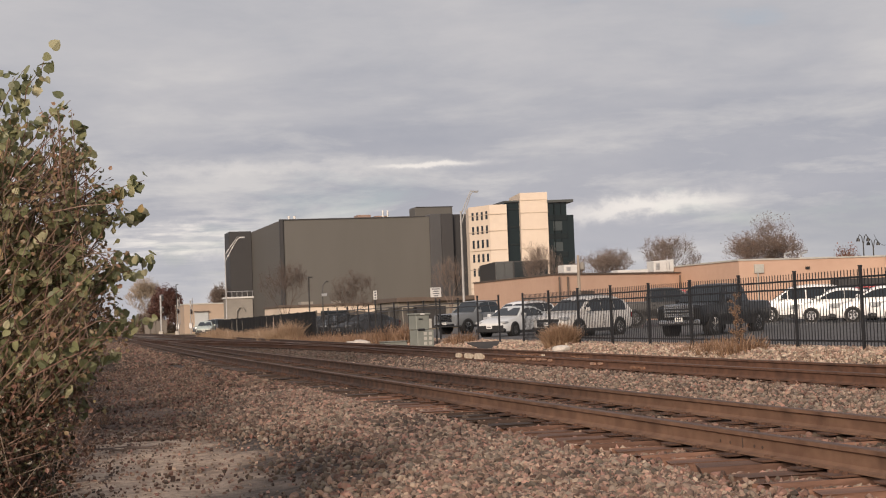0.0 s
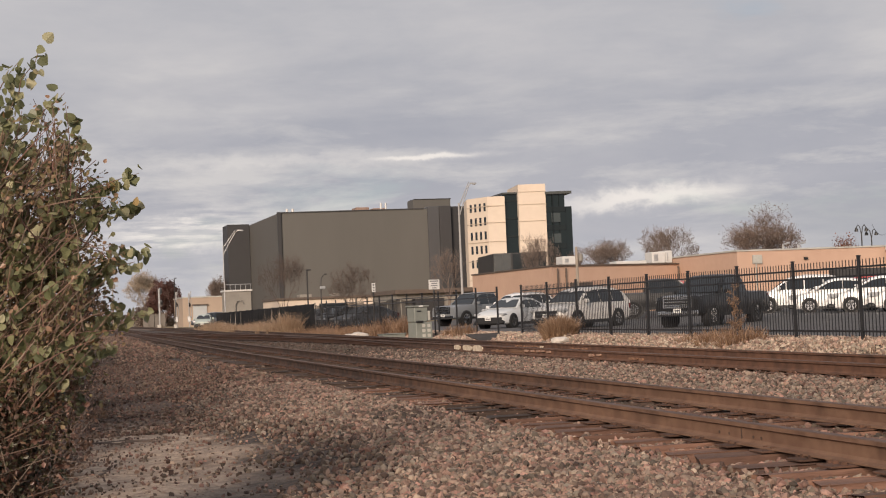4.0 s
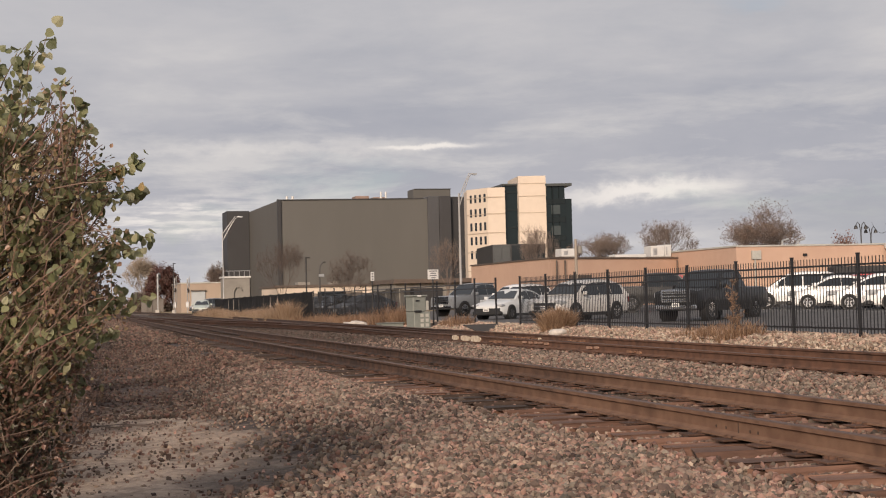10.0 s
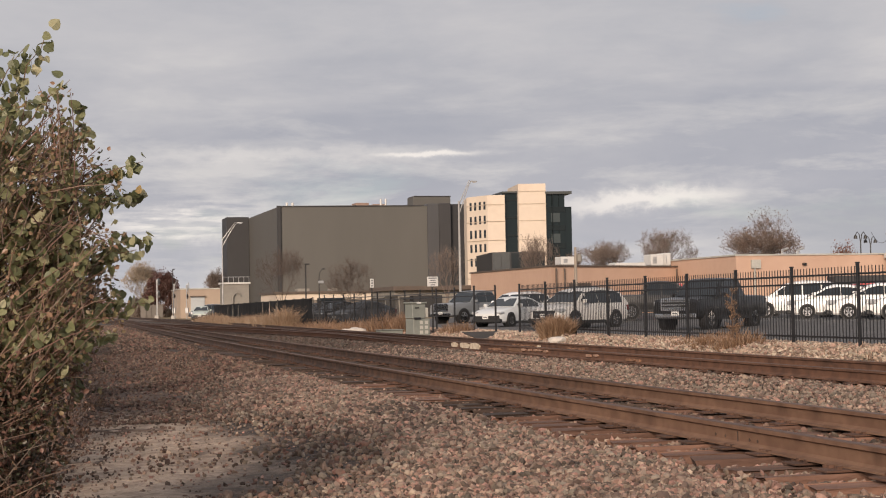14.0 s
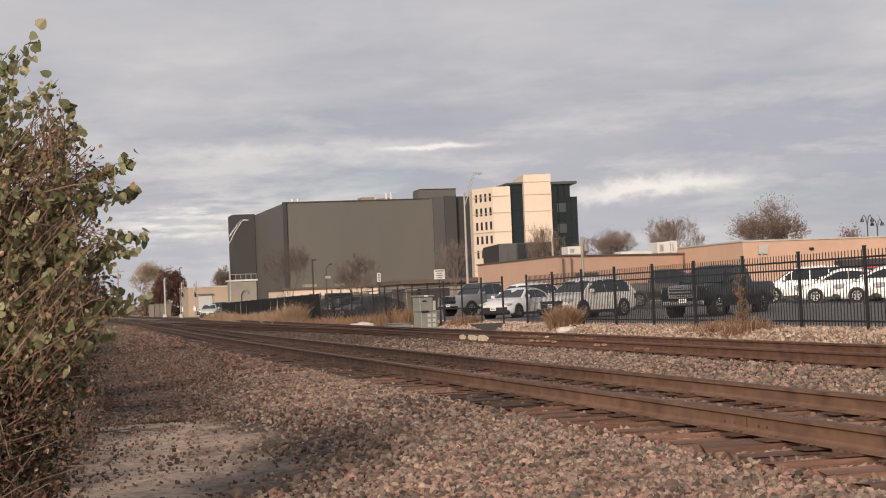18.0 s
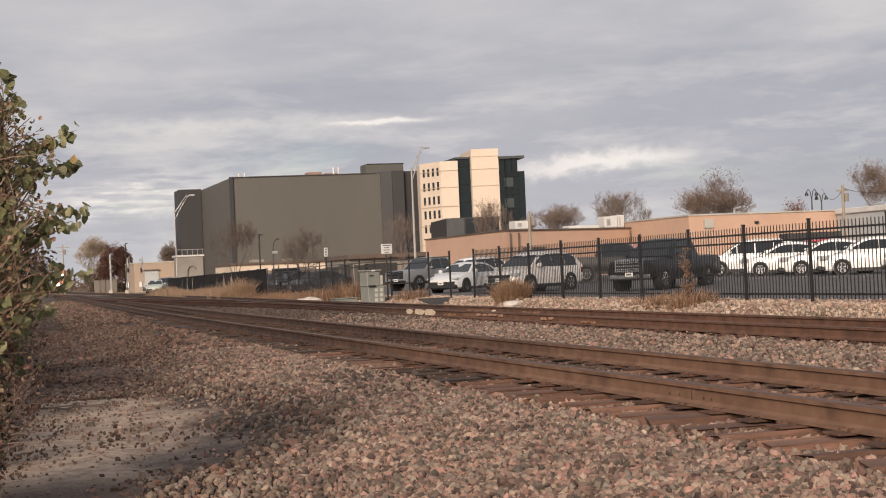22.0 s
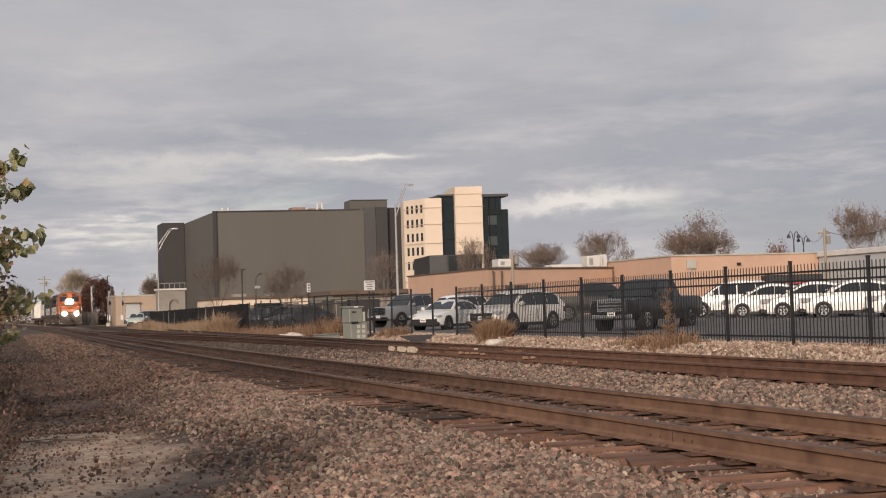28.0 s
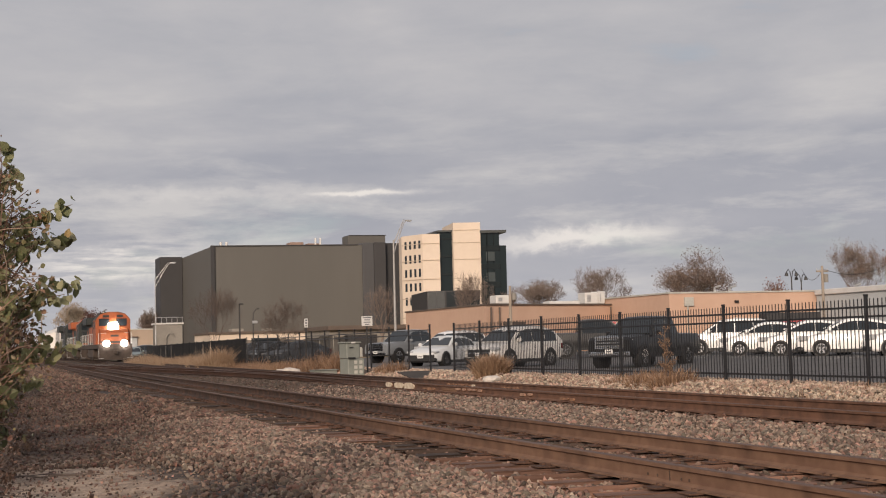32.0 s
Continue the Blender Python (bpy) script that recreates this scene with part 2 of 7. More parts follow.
M_ASPHALT = mat("asphalt", (0.068, 0.064, 0.063), 0.85, scale=0.6, second=(0.112, 0.106, 0.104), bump=0.3, bump_scale=90)
M_LINE = mat("road_paint", (0.55, 0.54, 0.50), 0.7, scale=3)
M_CONC = mat("concrete", (0.36, 0.34, 0.31), 0.9, scale=1.2, second=(0.50, 0.47, 0.42), bump=0.25)
M_GREYPANEL = mat("grey_metal_panel", (0.084, 0.080, 0.073), 0.7, scale=0.08, second=(0.099, 0.094, 0.086), stretch=(1, 1, 0.2))
M_DARKPANEL = mat("charcoal_panel", (0.026, 0.0255, 0.027), 0.6, scale=0.1, second=(0.034, 0.033, 0.035))
M_SLATE = mat("slate_panel", (0.036, 0.035, 0.0365), 0.6, scale=0.1, second=(0.046, 0.044, 0.046))
M_SLATEBLUE = mat("blue_slate_panel", (0.060, 0.060, 0.063), 0.5, scale=0.1, second=(0.075, 0.074, 0.078))
M_RUSTROOF = mat("rusty_roof_plant", (0.20, 0.13, 0.10), 0.8, scale=1.0, second=(0.30, 0.21, 0.17))
M_BEIGE = mat("cream_stone_panel", (0.58, 0.485, 0.395), 0.85, scale=0.15, second=(0.66, 0.56, 0.46), bump=0.1, bump_scale=3)
M_TAN = mat("tan_stucco", (0.46, 0.305, 0.225), 0.9, scale=0.25, second=(0.53, 0.36, 0.27), bump=0.1, bump_scale=5)
M_TAN2 = mat("sand_stucco", (0.34, 0.265, 0.205), 0.9, scale=0.25, second=(0.40, 0.315, 0.245))
M_TRIM = mat("pale_roof_trim", (0.42, 0.41, 0.37), 0.6, scale=1)
M_BROWNTRIM = mat("brown_roof_edge", (0.10, 0.075, 0.06), 0.7, scale=1)
M_WHITEMETAL = mat("white_sheet_metal", (0.50, 0.49, 0.47), 0.5, scale=0.8, second=(0.62, 0.61, 0.59))
M_GREYMETAL = mat("pale_grey_siding", (0.36, 0.38, 0.39), 0.55, scale=0.5, second=(0.44, 0.46, 0.47))
M_ROOF = mat("gravel_roof", (0.16, 0.15, 0.14), 0.95, scale=1)
M_GLASS = glass_mat("dark_glass")
M_GREENGLASS = glass_mat("green_tinted_glass", (0.010, 0.016, 0.016), 0.08)
M_PALEGLASS = mat("pale_green_glazing", (0.040, 0.050, 0.050), 0.15, scale=0.4, second=(0.06, 0.07, 0.07))
M_TEALGLASS = mat("teal_grey_glazing", (0.016, 0.020, 0.022), 0.2, scale=0.4, second=(0.026, 0.031, 0.033))
M_BAYBAND = mat("dark_green_spandrel", (0.010, 0.014, 0.013), 0.12, scale=0.4)
M_JOINT = mat("cream_panel_joint", (0.44, 0.36, 0.28), 0.9, scale=0.5)
M_MULLION = mat("dark_mullion", (0.03, 0.035, 0.035), 0.5)
M_STEEL = mat("galvanised_steel", (0.40, 0.40, 0.40), 0.45, 0.6, scale=3)
M_PALEPOLE = mat("pale_painted_pole", (0.33, 0.32, 0.31), 0.6, scale=2)
M_DARKPOLE = mat("bronze_pole", (0.035, 0.033, 0.032), 0.5, 0.2, scale=3)
M_CABINET = mat("pale_green_cabinet", (0.165, 0.176, 0.158), 0.55, scale=1.5, second=(0.235, 0.247, 0.222), bump=0.05)
M_BARK = mat("bark", (0.13, 0.10, 0.08), 0.95, scale=5, second=(0.23, 0.19, 0.155), bump=0.6)
M_TWIG = mat("twigs", (0.115, 0.088, 0.075), 0.95, scale=3, second=(0.20, 0.155, 0.13))
M_STEM = mat("shrub_stem", (0.115, 0.072, 0.047), 0.9, scale=14, second=(0.21, 0.14, 0.095), bump=0.4)
M_TYRE = mat("tyre", (0.012, 0.012, 0.012), 0.85, scale=8)
M_CHROME = mat("chrome", (0.72, 0.72, 0.72), 0.15, 1.0, scale=3, vary=0.05)
M_DARKTRIM = mat("black_plastic", (0.015, 0.015, 0.016), 0.55, scale=6)
M_LAMP = glass_mat("headlamp_glass", (0.34, 0.35, 0.36), 0.1)
M_TAIL = glass_mat("tail_lamp_red", (0.10, 0.008, 0.008), 0.2)
M_PLATE_W = mat("plate_white", (0.62, 0.62, 0.60), 0.5)
M_SIGN = mat("white_sign", (0.62, 0.61, 0.59), 0.5, scale=4, vary=0.08)
M_INK = mat("sign_ink", (0.12, 0.12, 0.13), 0.6)


# ---- building blocks ----
def part(name, bm, material, parent=None, label="", smooth=False):
    if smooth:
        for e in bm.edges:
            e.smooth = len(e.link_faces) < 2 or e.calc_face_angle(0.0) < 0.62
        for f in bm.faces:
            f.smooth = True
    me = bpy.data.meshes.new(name)
    bm.to_mesh(me)
    bm.free()
    for k in material if isinstance(material, (list, tuple)) else [material]:
        me.materials.append(k)
    ob = new(name, me)
    if parent is not None:
        ob.parent = parent
    if label:
        ob["label"] = label
    return ob


def thing(name, m, label, category, group="", kind=""):
    ob = new(name)
    ob.empty_display_size = 0.2
    ob.matrix_basis = m
    return tagged(ob, label, category, group, kind)


def share(name, data, parent, m):
    ob = new(name, data)
    ob.parent = parent
    ob.matrix_basis = m
    return ob


def box(bm, x0, x1, y0, y1, z0, z1, bevel=0.0, m=None, idx=0):
    g = bmesh.ops.create_cube(bm, size=1.0)
    vs = g["verts"]
    for v in vs:
        v.co = Vector(((x0 + x1) / 2 + v.co.x * (x1 - x0), (y0 + y1) / 2 + v.co.y * (y1 - y0), (z0 + z1) / 2 + v.co.z * (z1 - z0)))
    if m is not None:
        bmesh.ops.transform(bm, matrix=m, verts=vs)
    faces = {f for v in vs for f in v.link_faces}
    for f in faces:
        f.material_index = idx
    if bevel:
        es = {e for v in vs for e in v.link_edges}
        r = bmesh.ops.bevel(bm, geom=list(es), offset=bevel, segments=1, affect="EDGES")
        for f in r["faces"]:
            f.material_index = idx
    return bm


def B(*a, **k):
    return box(bmesh.new(), *a, **k)


def tube(bm, pts, radii, seg=6, cap=True, idx=0):
    """A tapered tube through the points."""
    rings = []
    pts = [Vector(p) for p in pts]
    for i, p in enumerate(pts):
        d = (pts[min(i + 1, len(pts) - 1)] - pts[max(i - 1, 0)]).normalized()
        a = d.orthogonal().normalized()
        b = d.cross(a)
        r = radii[i] if isinstance(radii, (list, tuple)) else radii
        rings.append([bm.verts.new(p + (a * math.cos(2 * math.pi * k / seg) + b * math.sin(2 * math.pi * k / seg)) * r) for k in range(seg)])
    for r0, r1 in zip(rings, rings[1:]):
        # keep the rings aligned
        off = min(range(seg), key=lambda o: (r0[0].co - r1[o].co).length)
        for k in range(seg):
            f = bm.faces.new((r0[k], r0[(k + 1) % seg], r1[(k + 1 + off) % seg], r1[(k + off) % seg]))
            f.material_index = idx
    if cap:
        bm.faces.new(rings[0][::-1]).material_index = idx
        bm.faces.new(rings[-1]).material_index = idx
    return bm


def T(pts, radii, seg=6):
    return tube(bmesh.new(), pts, radii, seg)


def prism(bm, outline, axis, a, b, idx=0):
    """A polygon, given in the two other axes, drawn out along an axis (0 x, 1 y, 2 z) from a to b."""
    def put(p, w):
        q = list(p)
        q.insert(axis, w)
        return bm.verts.new(q)
    lo, hi = [put(p, a) for p in outline], [put(p, b) for p in outline]
    n = len(outline)
    fs = [bm.faces.new(lo), bm.faces.new(hi[::-1])]
    fs += [bm.faces.new((lo[i], hi[i], hi[(i + 1) % n], lo[(i + 1) % n])) for i in range(n)]
    for f in fs:
        f.material_index = idx
    bmesh.ops.recalc_face_normals(bm, faces=fs)
    return bm


def from_arrays(name, verts, faces, material, parent=None, smooth=False):
    """A mesh from numpy arrays of vertices (n,3) and faces (m,k)."""
    me = bpy.data.meshes.new(name)
    me.vertices.add(len(verts))
    me.vertices.foreach_set("co", np.ascontiguousarray(verts, dtype=np.float32).ravel())
    m, k = faces.shape
    me.loops.add(m * k)
    me.loops.foreach_set("vertex_index", np.ascontiguousarray(faces, dtype=np.int32).ravel())
    me.polygons.add(m)
    me.polygons.foreach_set("loop_start", np.arange(0, m * k, k, dtype=np.int32))
    me.polygons.foreach_set("use_smooth", np.full(m, smooth))
    me.update(calc_edges=True)
    me.validate()
    me.materials.append(material)
    ob = new(name, me)
    if parent is not None:
        ob.parent = parent
    return ob


def smoothstep(a, b, x):
    t = np.clip((np.asarray(x, float) - a) / (b - a), 0, 1)
    return t * t * (3 - 2 * t)


# ---- the lie of the land ----
def bend(y):
    """How far the tracks have swung to the right at y."""
    y = np.asarray(y, float)
    return np.where(y < 15, 0.0, np.where(y < 55, 0.023 * (y - 15) ** 2 / 80, np.where(y < 85, 0.023 * (y - 35), np.where(y < 140, 1.15 + 0.028 * (y - 85), np.where(y < 205, 2.69 + 0.002 * (y - 140), 2.82 + 0.012 * (y - 205))))))


TRACK_1, TRACK_2, GAUGE = 5.50, 10.50, 1.37
FENCE_X = 14.3


def land(x, y):
    """Height of the ground. The tie tops lie at 0."""
    x, y = np.asarray(x, float), np.asarray(y, float)
    s = x - bend(y)
    z = -0.20 + 0.16 * smoothstep(1.0, 3.7, s)              # path up to the shoulder
    z = z + 0.005 * smoothstep(3.6, 4.1, s) - 0.03 * smoothstep(4.0, 4.3, s) * smoothstep(6.9, 6.7, s)
    z = z - 0.05 * np.exp(-((s - 8.0) / 0.6) ** 2)          # dip between the tracks
    z = z + 0.21 * smoothstep(12.4, 13.6, s) * smoothstep(160, 60, y)
    z = z - 0.30 * smoothstep(15.0, 16.5, x) * smoothstep(160, 60, y)
    z = z + 0.18 * smoothstep(25, 33, x) * smoothstep(160, 60, y)
    z = z - 0.45 * smoothstep(-1.0, -7.0, s)
    return z


# ---- ground ----
def ground_material():
    m = bpy.data.materials.new("ground")
    m.use_nodes = True
    nt = m.node_tree
    N, L = nt.nodes.new, nt.links.new
    b = nt.nodes["Principled BSDF"]
    b.inputs["Roughness"].default_value = 0.95
    tc = N("ShaderNodeTexCoord")
    sep = N("ShaderNodeSeparateXYZ")
    L(tc.outputs["Object"], sep.inputs[0])

    def noise_at(scale, detail=5, rough=0.55):
        n = N("ShaderNodeTexNoise")
        n.inputs["Scale"].default_value, n.inputs["Detail"].default_value, n.inputs["Roughness"].default_value = scale, detail, rough
        L(tc.outputs["Object"], n.inputs[0])
        return n.outputs[0]

    def mth(op, a, b2=0.0, c=0.0):
        n = N("ShaderNodeMath")
        n.operation = op
        for i, v in enumerate((a, b2, c)):
            if isinstance(v, (int, float)):
                n.inputs[i].default_value = v
            else:
                L(v, n.inputs[i])
        return n.outputs[0]

    def step(v, a, c, lo=0.0, hi=1.0):
        n = N("ShaderNodeMapRange")
        n.interpolation_type = "SMOOTHSTEP"
        n.inputs[1].default_value, n.inputs[2].default_value, n.inputs[3].default_value, n.inputs[4].default_value = a, c, lo, hi
        L(v, n.inputs[0])
        return n.outputs[0]

    def mixc(f, a, c):
        n = N("ShaderNodeMix")
        n.data_type = "RGBA"
        L(f, n.inputs[0])
        for k, v in ((6, a), (7, c)):
            if isinstance(v, tuple):
                n.inputs[k].default_value = (*v, 1)
            else:
                L(v, n.inputs[k])
        return n.outputs[2]

    big, mid, fine = noise_at(0.55), noise_at(3.0), noise_at(24.0, 6, 0.65)
    wob = mth("MULTIPLY_ADD", mid, 0.9, -0.45)
    wob2 = mth("MULTIPLY_ADD", big, 2.2, -1.1)
    xs = mth("ADD", mth("ADD", sep.outputs[0], wob), wob2)
    # the path's dark tone includes the shade of the bushes
    path = mixc(mth("ADD", mth("MULTIPLY", fine, 0.6), mth("MULTIPLY", mid, 0.4)), (0.048, 0.033, 0.026), (0.155, 0.105, 0.082))
    sand = mixc(fine, (0.34, 0.245, 0.18), (0.66, 0.52, 0.40))
    n_sand = mth("MULTIPLY", step(noise_at(1.1, 5), 0.22, 0.44), mth("MULTIPLY", step(sep.outputs[1], 9.4, 10.6), step(sep.outputs[1], 19.5, 17.0)))
    patch = mth("MULTIPLY", n_sand, mth("MULTIPLY", step(sep.outputs[0], -0.5, 0.0), step(xs, 2.7, 1.6)))
    blot = step(noise_at(5.5, 6, 0.7), 0.42, 0.62)
    sand = mixc(mth("MULTIPLY", blot, 0.55), sand, (0.16, 0.112, 0.086))
    left = mixc(patch, path, sand)
    # a soft dark spot: the shrub's shadow put into the dirt colour
    sx, sy = mth("DIVIDE", mth("SUBTRACT", sep.outputs[0], 1.45), 0.62), mth("DIVIDE", mth("SUBTRACT", sep.outputs[1], 10.9), 0.62)
    dd = mth("ADD", mth("ADD", mth("MULTIPLY", sx, sx), mth("MULTIPLY", sy, sy)), mth("MULTIPLY_ADD", mid, 2.4, -1.2))
    left = mixc(mth("MULTIPLY", step(dd, 1.3, 0.3), 0.5), left, mixc(fine, (0.028, 0.022, 0.020), (0.085, 0.066, 0.056)))
    vor = N("ShaderNodeTexVoronoi")
    vor.inputs["Scale"].default_value = 17
    L(tc.outputs["Object"], vor.inputs[0])
    # cell edges are darkened in the colour, as shade between stones
    grav = mixc(mth("MULTIPLY", vor.outputs["Distance"], 1.3), (0.10, 0.068, 0.054), (0.024, 0.018, 0.015))
    hv = N("ShaderNodeHueSaturation")
    L(grav, hv.inputs["Color"])
    sv = N("ShaderNodeSeparateColor")
    L(vor.outputs["Color"], sv.inputs[0])
    L(step(sv.outputs[0], 0, 1, 0.6, 1.6), hv.inputs["Value"])
    toe = mth("SUBTRACT", xs, mth("MINIMUM", mth("MULTIPLY_ADD", sep.outputs[1], 0.075, 0.72), 3.4))
    col = mixc(step(toe, -0.6, 0.5), left, hv.outputs[0])
    bed = mth("MULTIPLY", step(sep.outputs[0], 4.0, 4.6), step(sep.outputs[0], 7.4, 6.6))
    bed2 = mth("MULTIPLY", step(sep.outputs[0], 9.0, 9.5), step(sep.outputs[0], 12.4, 11.6))
    col = mixc(mth("MULTIPLY", mth("MAXIMUM", bed, bed2), 0.75), col, mixc(fine, (0.025, 0.019, 0.016), (0.085, 0.060, 0.047)))
    pale = mixc(fine, (0.13, 0.095, 0.075), (0.30, 0.235, 0.185))
    col = mixc(step(xs, 11.8, 12.6), col, pale)
    field = mixc(big, (0.17, 0.13, 0.075), (0.28, 0.22, 0.13))
    col = mixc(step(xs, 15.5, 18.0), col, field)
    col = mixc(step(xs, -1.5, -4.0), col, field)
    L(col, b.inputs["Base Color"])
    bp = N("ShaderNodeBump")
    bp.inputs["Strength"].default_value, bp.inputs["Distance"].default_value = 0.9, 0.03
    hgt = mth("ADD", mth("MULTIPLY", vor.outputs["Distance"], -0.9), mth("MULTIPLY", fine, 0.9))
    L(hgt, bp.inputs["Height"]), L(bp.outputs[0], b.inputs["Normal"])
    return m


def ground():
    xs = np.concatenate([[-2500, -1000, -400, -150, -60, -30, -18], np.arange(-12, -3, 1.0), np.arange(-3, 17, 0.2), np.arange(17, 40, 1.0), [45, 55, 70, 100, 160, 300, 700, 1500, 2800]])
    ys = np.concatenate([[-600, -200, -60, -20, -8], np.arange(-4, 6, 1.0), np.arange(6, 32, 0.2), np.arange(32, 70, 0.6), np.arange(70, 170, 3), [180, 220, 300, 450, 800, 1600, 3500]])
    X, Y = np.meshgrid(xs, ys)
    Z = land(X, Y)
    rng = np.random.default_rng(3)
    near = smoothstep(60, 20, np.abs(Y)) * smoothstep(16, 13, np.abs(X))
    Z = Z + rng.normal(0, 0.006, Z.shape) * near
    # low humps on the path and its edge
    Z = Z + near * (0.025 * np.sin(X * 2.3 + 1.2 * np.sin(Y * 0.9)) * np.sin(Y * 0.7 + X) * smoothstep(3.4, 2.0, X))
    verts = np.stack([X, Y, Z], -1).reshape(-1, 3)
    nx, ny = len(xs), len(ys)
    i = np.arange(nx * ny).reshape(ny, nx)
    faces = np.stack([i[:-1, :-1], i[:-1, 1:], i[1:, 1:], i[1:, :-1]], -1).reshape(-1, 4)
    ob = from_arrays("ground", verts, faces, ground_material(), smooth=True)
    return tagged(ob, "bare dirt path, railway ballast and dry ground", "ground", kind="structure")


ground()


def stones(name, n, xr, yr, size, material, label, seed, lift=0.0, keep=None, power=1.0):
    """Loose angular stones strewn over a stretch of ground, as one mesh."""
    rng = np.random.default_rng(seed)
    fine = yr[0] < 13 and size > 0.0165
    base = ROUND if fine else LUMP
    x = rng.uniform(*xr, n)
    y = yr[0] + (yr[1] - yr[0]) * rng.uniform(0, 1, n) ** power
    if keep is not None:
        k = keep(x, y, rng.uniform(0, 1, n))
        x, y = x[k], y[k]
        n = len(x)
    x = x + bend(y)
    r = size * rng.uniform(0.55, 1.35, n) ** 1.2
    co = base[None] * (r[:, None, None] * rng.uniform(0.55, 1.45, (n, 1, 3)))
    co = co * rng.uniform(0.68, 1.25, (n, len(base), 1)) * rng.uniform(0.78, 1.22, (n, len(base), 3))
    a, t = rng.uniform(0, 6.28, n), rng.uniform(-1.6, 1.6, n)
    ca, sa, ct, st = np.cos(a), np.sin(a), np.cos(t), np.sin(t)
    R = np.zeros((n, 3, 3))
    R[:, 0, 0], R[:, 0, 1] = ca, -sa
    R[:, 1, 0], R[:, 1, 1] = sa * ct, ca * ct
    R[:, 1, 2] = -st
    R[:, 2, 0], R[:, 2, 1], R[:, 2, 2] = sa * st, ca * st, ct
    co = np.einsum("nij,nvj->nvi", R, co)
    z = land(x, y) + r * 0.28 + lift + rng.uniform(-0.1, 1.15, n) * r
    co = co + np.stack([x, y, z], -1)[:, None]
    f = ROUND_F if fine else LUMP_F
    faces = (f[None] + (np.arange(n) * len(base))[:, None, None]).reshape(-1, 3)
    ob = from_arrays(name, co.reshape(-1, 3), faces, material)
    return tagged(ob, label, "gravel", kind="stuff")


_b = bmesh.new()
bmesh.ops.create_icosphere(_b, subdivisions=1, radius=1.0)
_b.verts.ensure_lookup_table()
ROUND = np.array([v.co[:] for v in _b.verts])
ROUND_F = np.array([[v.index for v in f.verts] for f in _b.faces])
_b.free()
# a crushed stone for the farther ground: a six-sided lump of eight corners
LUMP = np.array([[sx, sy, sz] for sz in (-0.62, 0.62) for sx, sy in ((-0.7, -0.7), (0.7, -0.7), (0.7, 0.7), (-0.7, 0.7))])
LUMP_F = np.array([[0, 3, 2], [0, 2, 1], [4, 5, 6], [4, 6, 7], [0, 1, 5], [0, 5, 4], [1, 2, 6], [1, 6, 5], [2, 3, 7], [2, 7, 6], [3, 0, 4], [3, 4, 7]])


# Two patches where dark stones stand in for the shrub's cast shade.
def shade_patch(x, y):
    return 0.8 * np.exp(-((x - 3.75) / 0.45) ** 2 - ((y - 15.4) / 0.8) ** 2) + 0.25 * np.exp(-((x - 2.9) / 0.35) ** 2 - ((y - 13.4) / 0.5) ** 2)


def shoulder(x, y, u):
    """Thins out towards the dirt path, and between the tie ends."""
    edge = np.minimum(1.55 + 0.075 * (y - 11), 3.4) + 0.22 * np.sin(y * 0.6) + 0.15 * np.sin(y * 1.7 + 1)
    bare = smoothstep(9.6, 10.6, y) * smoothstep(18.0, 16.0, y)
    reach = 3.86 + 0.26 * smoothstep(13, 18, y) + 0.08 * np.sin(y * 2.1)
    dens = smoothstep(-0.7 + 0.55 * bare, 0.6 + 0.3 * bare, x - edge) * smoothstep(reach + 0.30, reach, x) * (1 - 0.8 * np.clip(shade_patch(x, y), 0, 1)) 
    return u < dens


def between_ties(x, y, u):
    """Stones lie in the cribs and leave the tops of the ties bare."""
    k = np.abs((y + 4.0) / 0.53 - np.round((y + 4.0) / 0.53)) * 0.53
    return (k > 0.15) | (u < 0.03)


def ballast_edge(x, y, u):
    """The clean ballast begins some way up the shoulder."""
    return shoulder(x - 0.75 * smoothstep(4.0, 2.6, x), y, u)


stones("ballast_shoulder", 70000, (0.6, 4.3), (5.6, 12.5), 0.0178, M_STONE, "pinkish brown crushed stone ballast beside the track", 11, keep=ballast_edge)
stones("ballast_shoulder_ahead", 58000, (0.6, 4.4), (12.5, 26), 0.0205, M_STONE, "pinkish brown crushed stone ballast along the track", 31, keep=ballast_edge)
stones("brown_path_ballast", 30000, (0.4, 4.2), (5.6, 40), 0.020, M_STONE_BROWN, "dull brown trodden stones between path and ballast", 32, keep=lambda x, y, u: shoulder(x, y, u) & ~ballast_edge(x, y, u * 0.9 + 0.05), power=1.3)
stones("ballast_beside_camera", 9000, (1.2, 4.5), (-4, 5.6), 0.026, M_STONE, "pinkish brown ballast beside the track", 33, keep=shoulder)
# brown instead of pink here: the bushes' shade is put into the stone colour
stones("ballast_shoulder_far", 22000, (0.9, 4.58), (24, 46), 0.026, M_STONE_BROWN, "crushed stone ballast farther along the track, browner to carry shade", 12, keep=lambda x, y, u: ballast_edge(x - 0.35, y, u), power=1.6)

# dark stones laid here paint the shrub's shade on the ballast
stones("shade_patch_ballast", 9000, (2.3, 4.5), (11.8, 18), 0.024, M_STONE_DARK, "darker ballast stones standing in for the shrub's shade", 13, keep=lambda x, y, u: u < np.clip(shade_patch(x, y), 0, 1))
stones("grey_shoulder_ballast", 17000, (0.9, 4.4), (6.6, 24), 0.020, M_STONE_GREY, "scattered grey ballast stones", 14, lift=0.004, keep=shoulder)
stones("ballast_between_rails", 20000, (4.88, 6.12), (4.5, 24), 0.021, M_STONE_BROWN, "brown ballast between the rails", 15, lift=0.026, power=1.2, keep=between_ties)
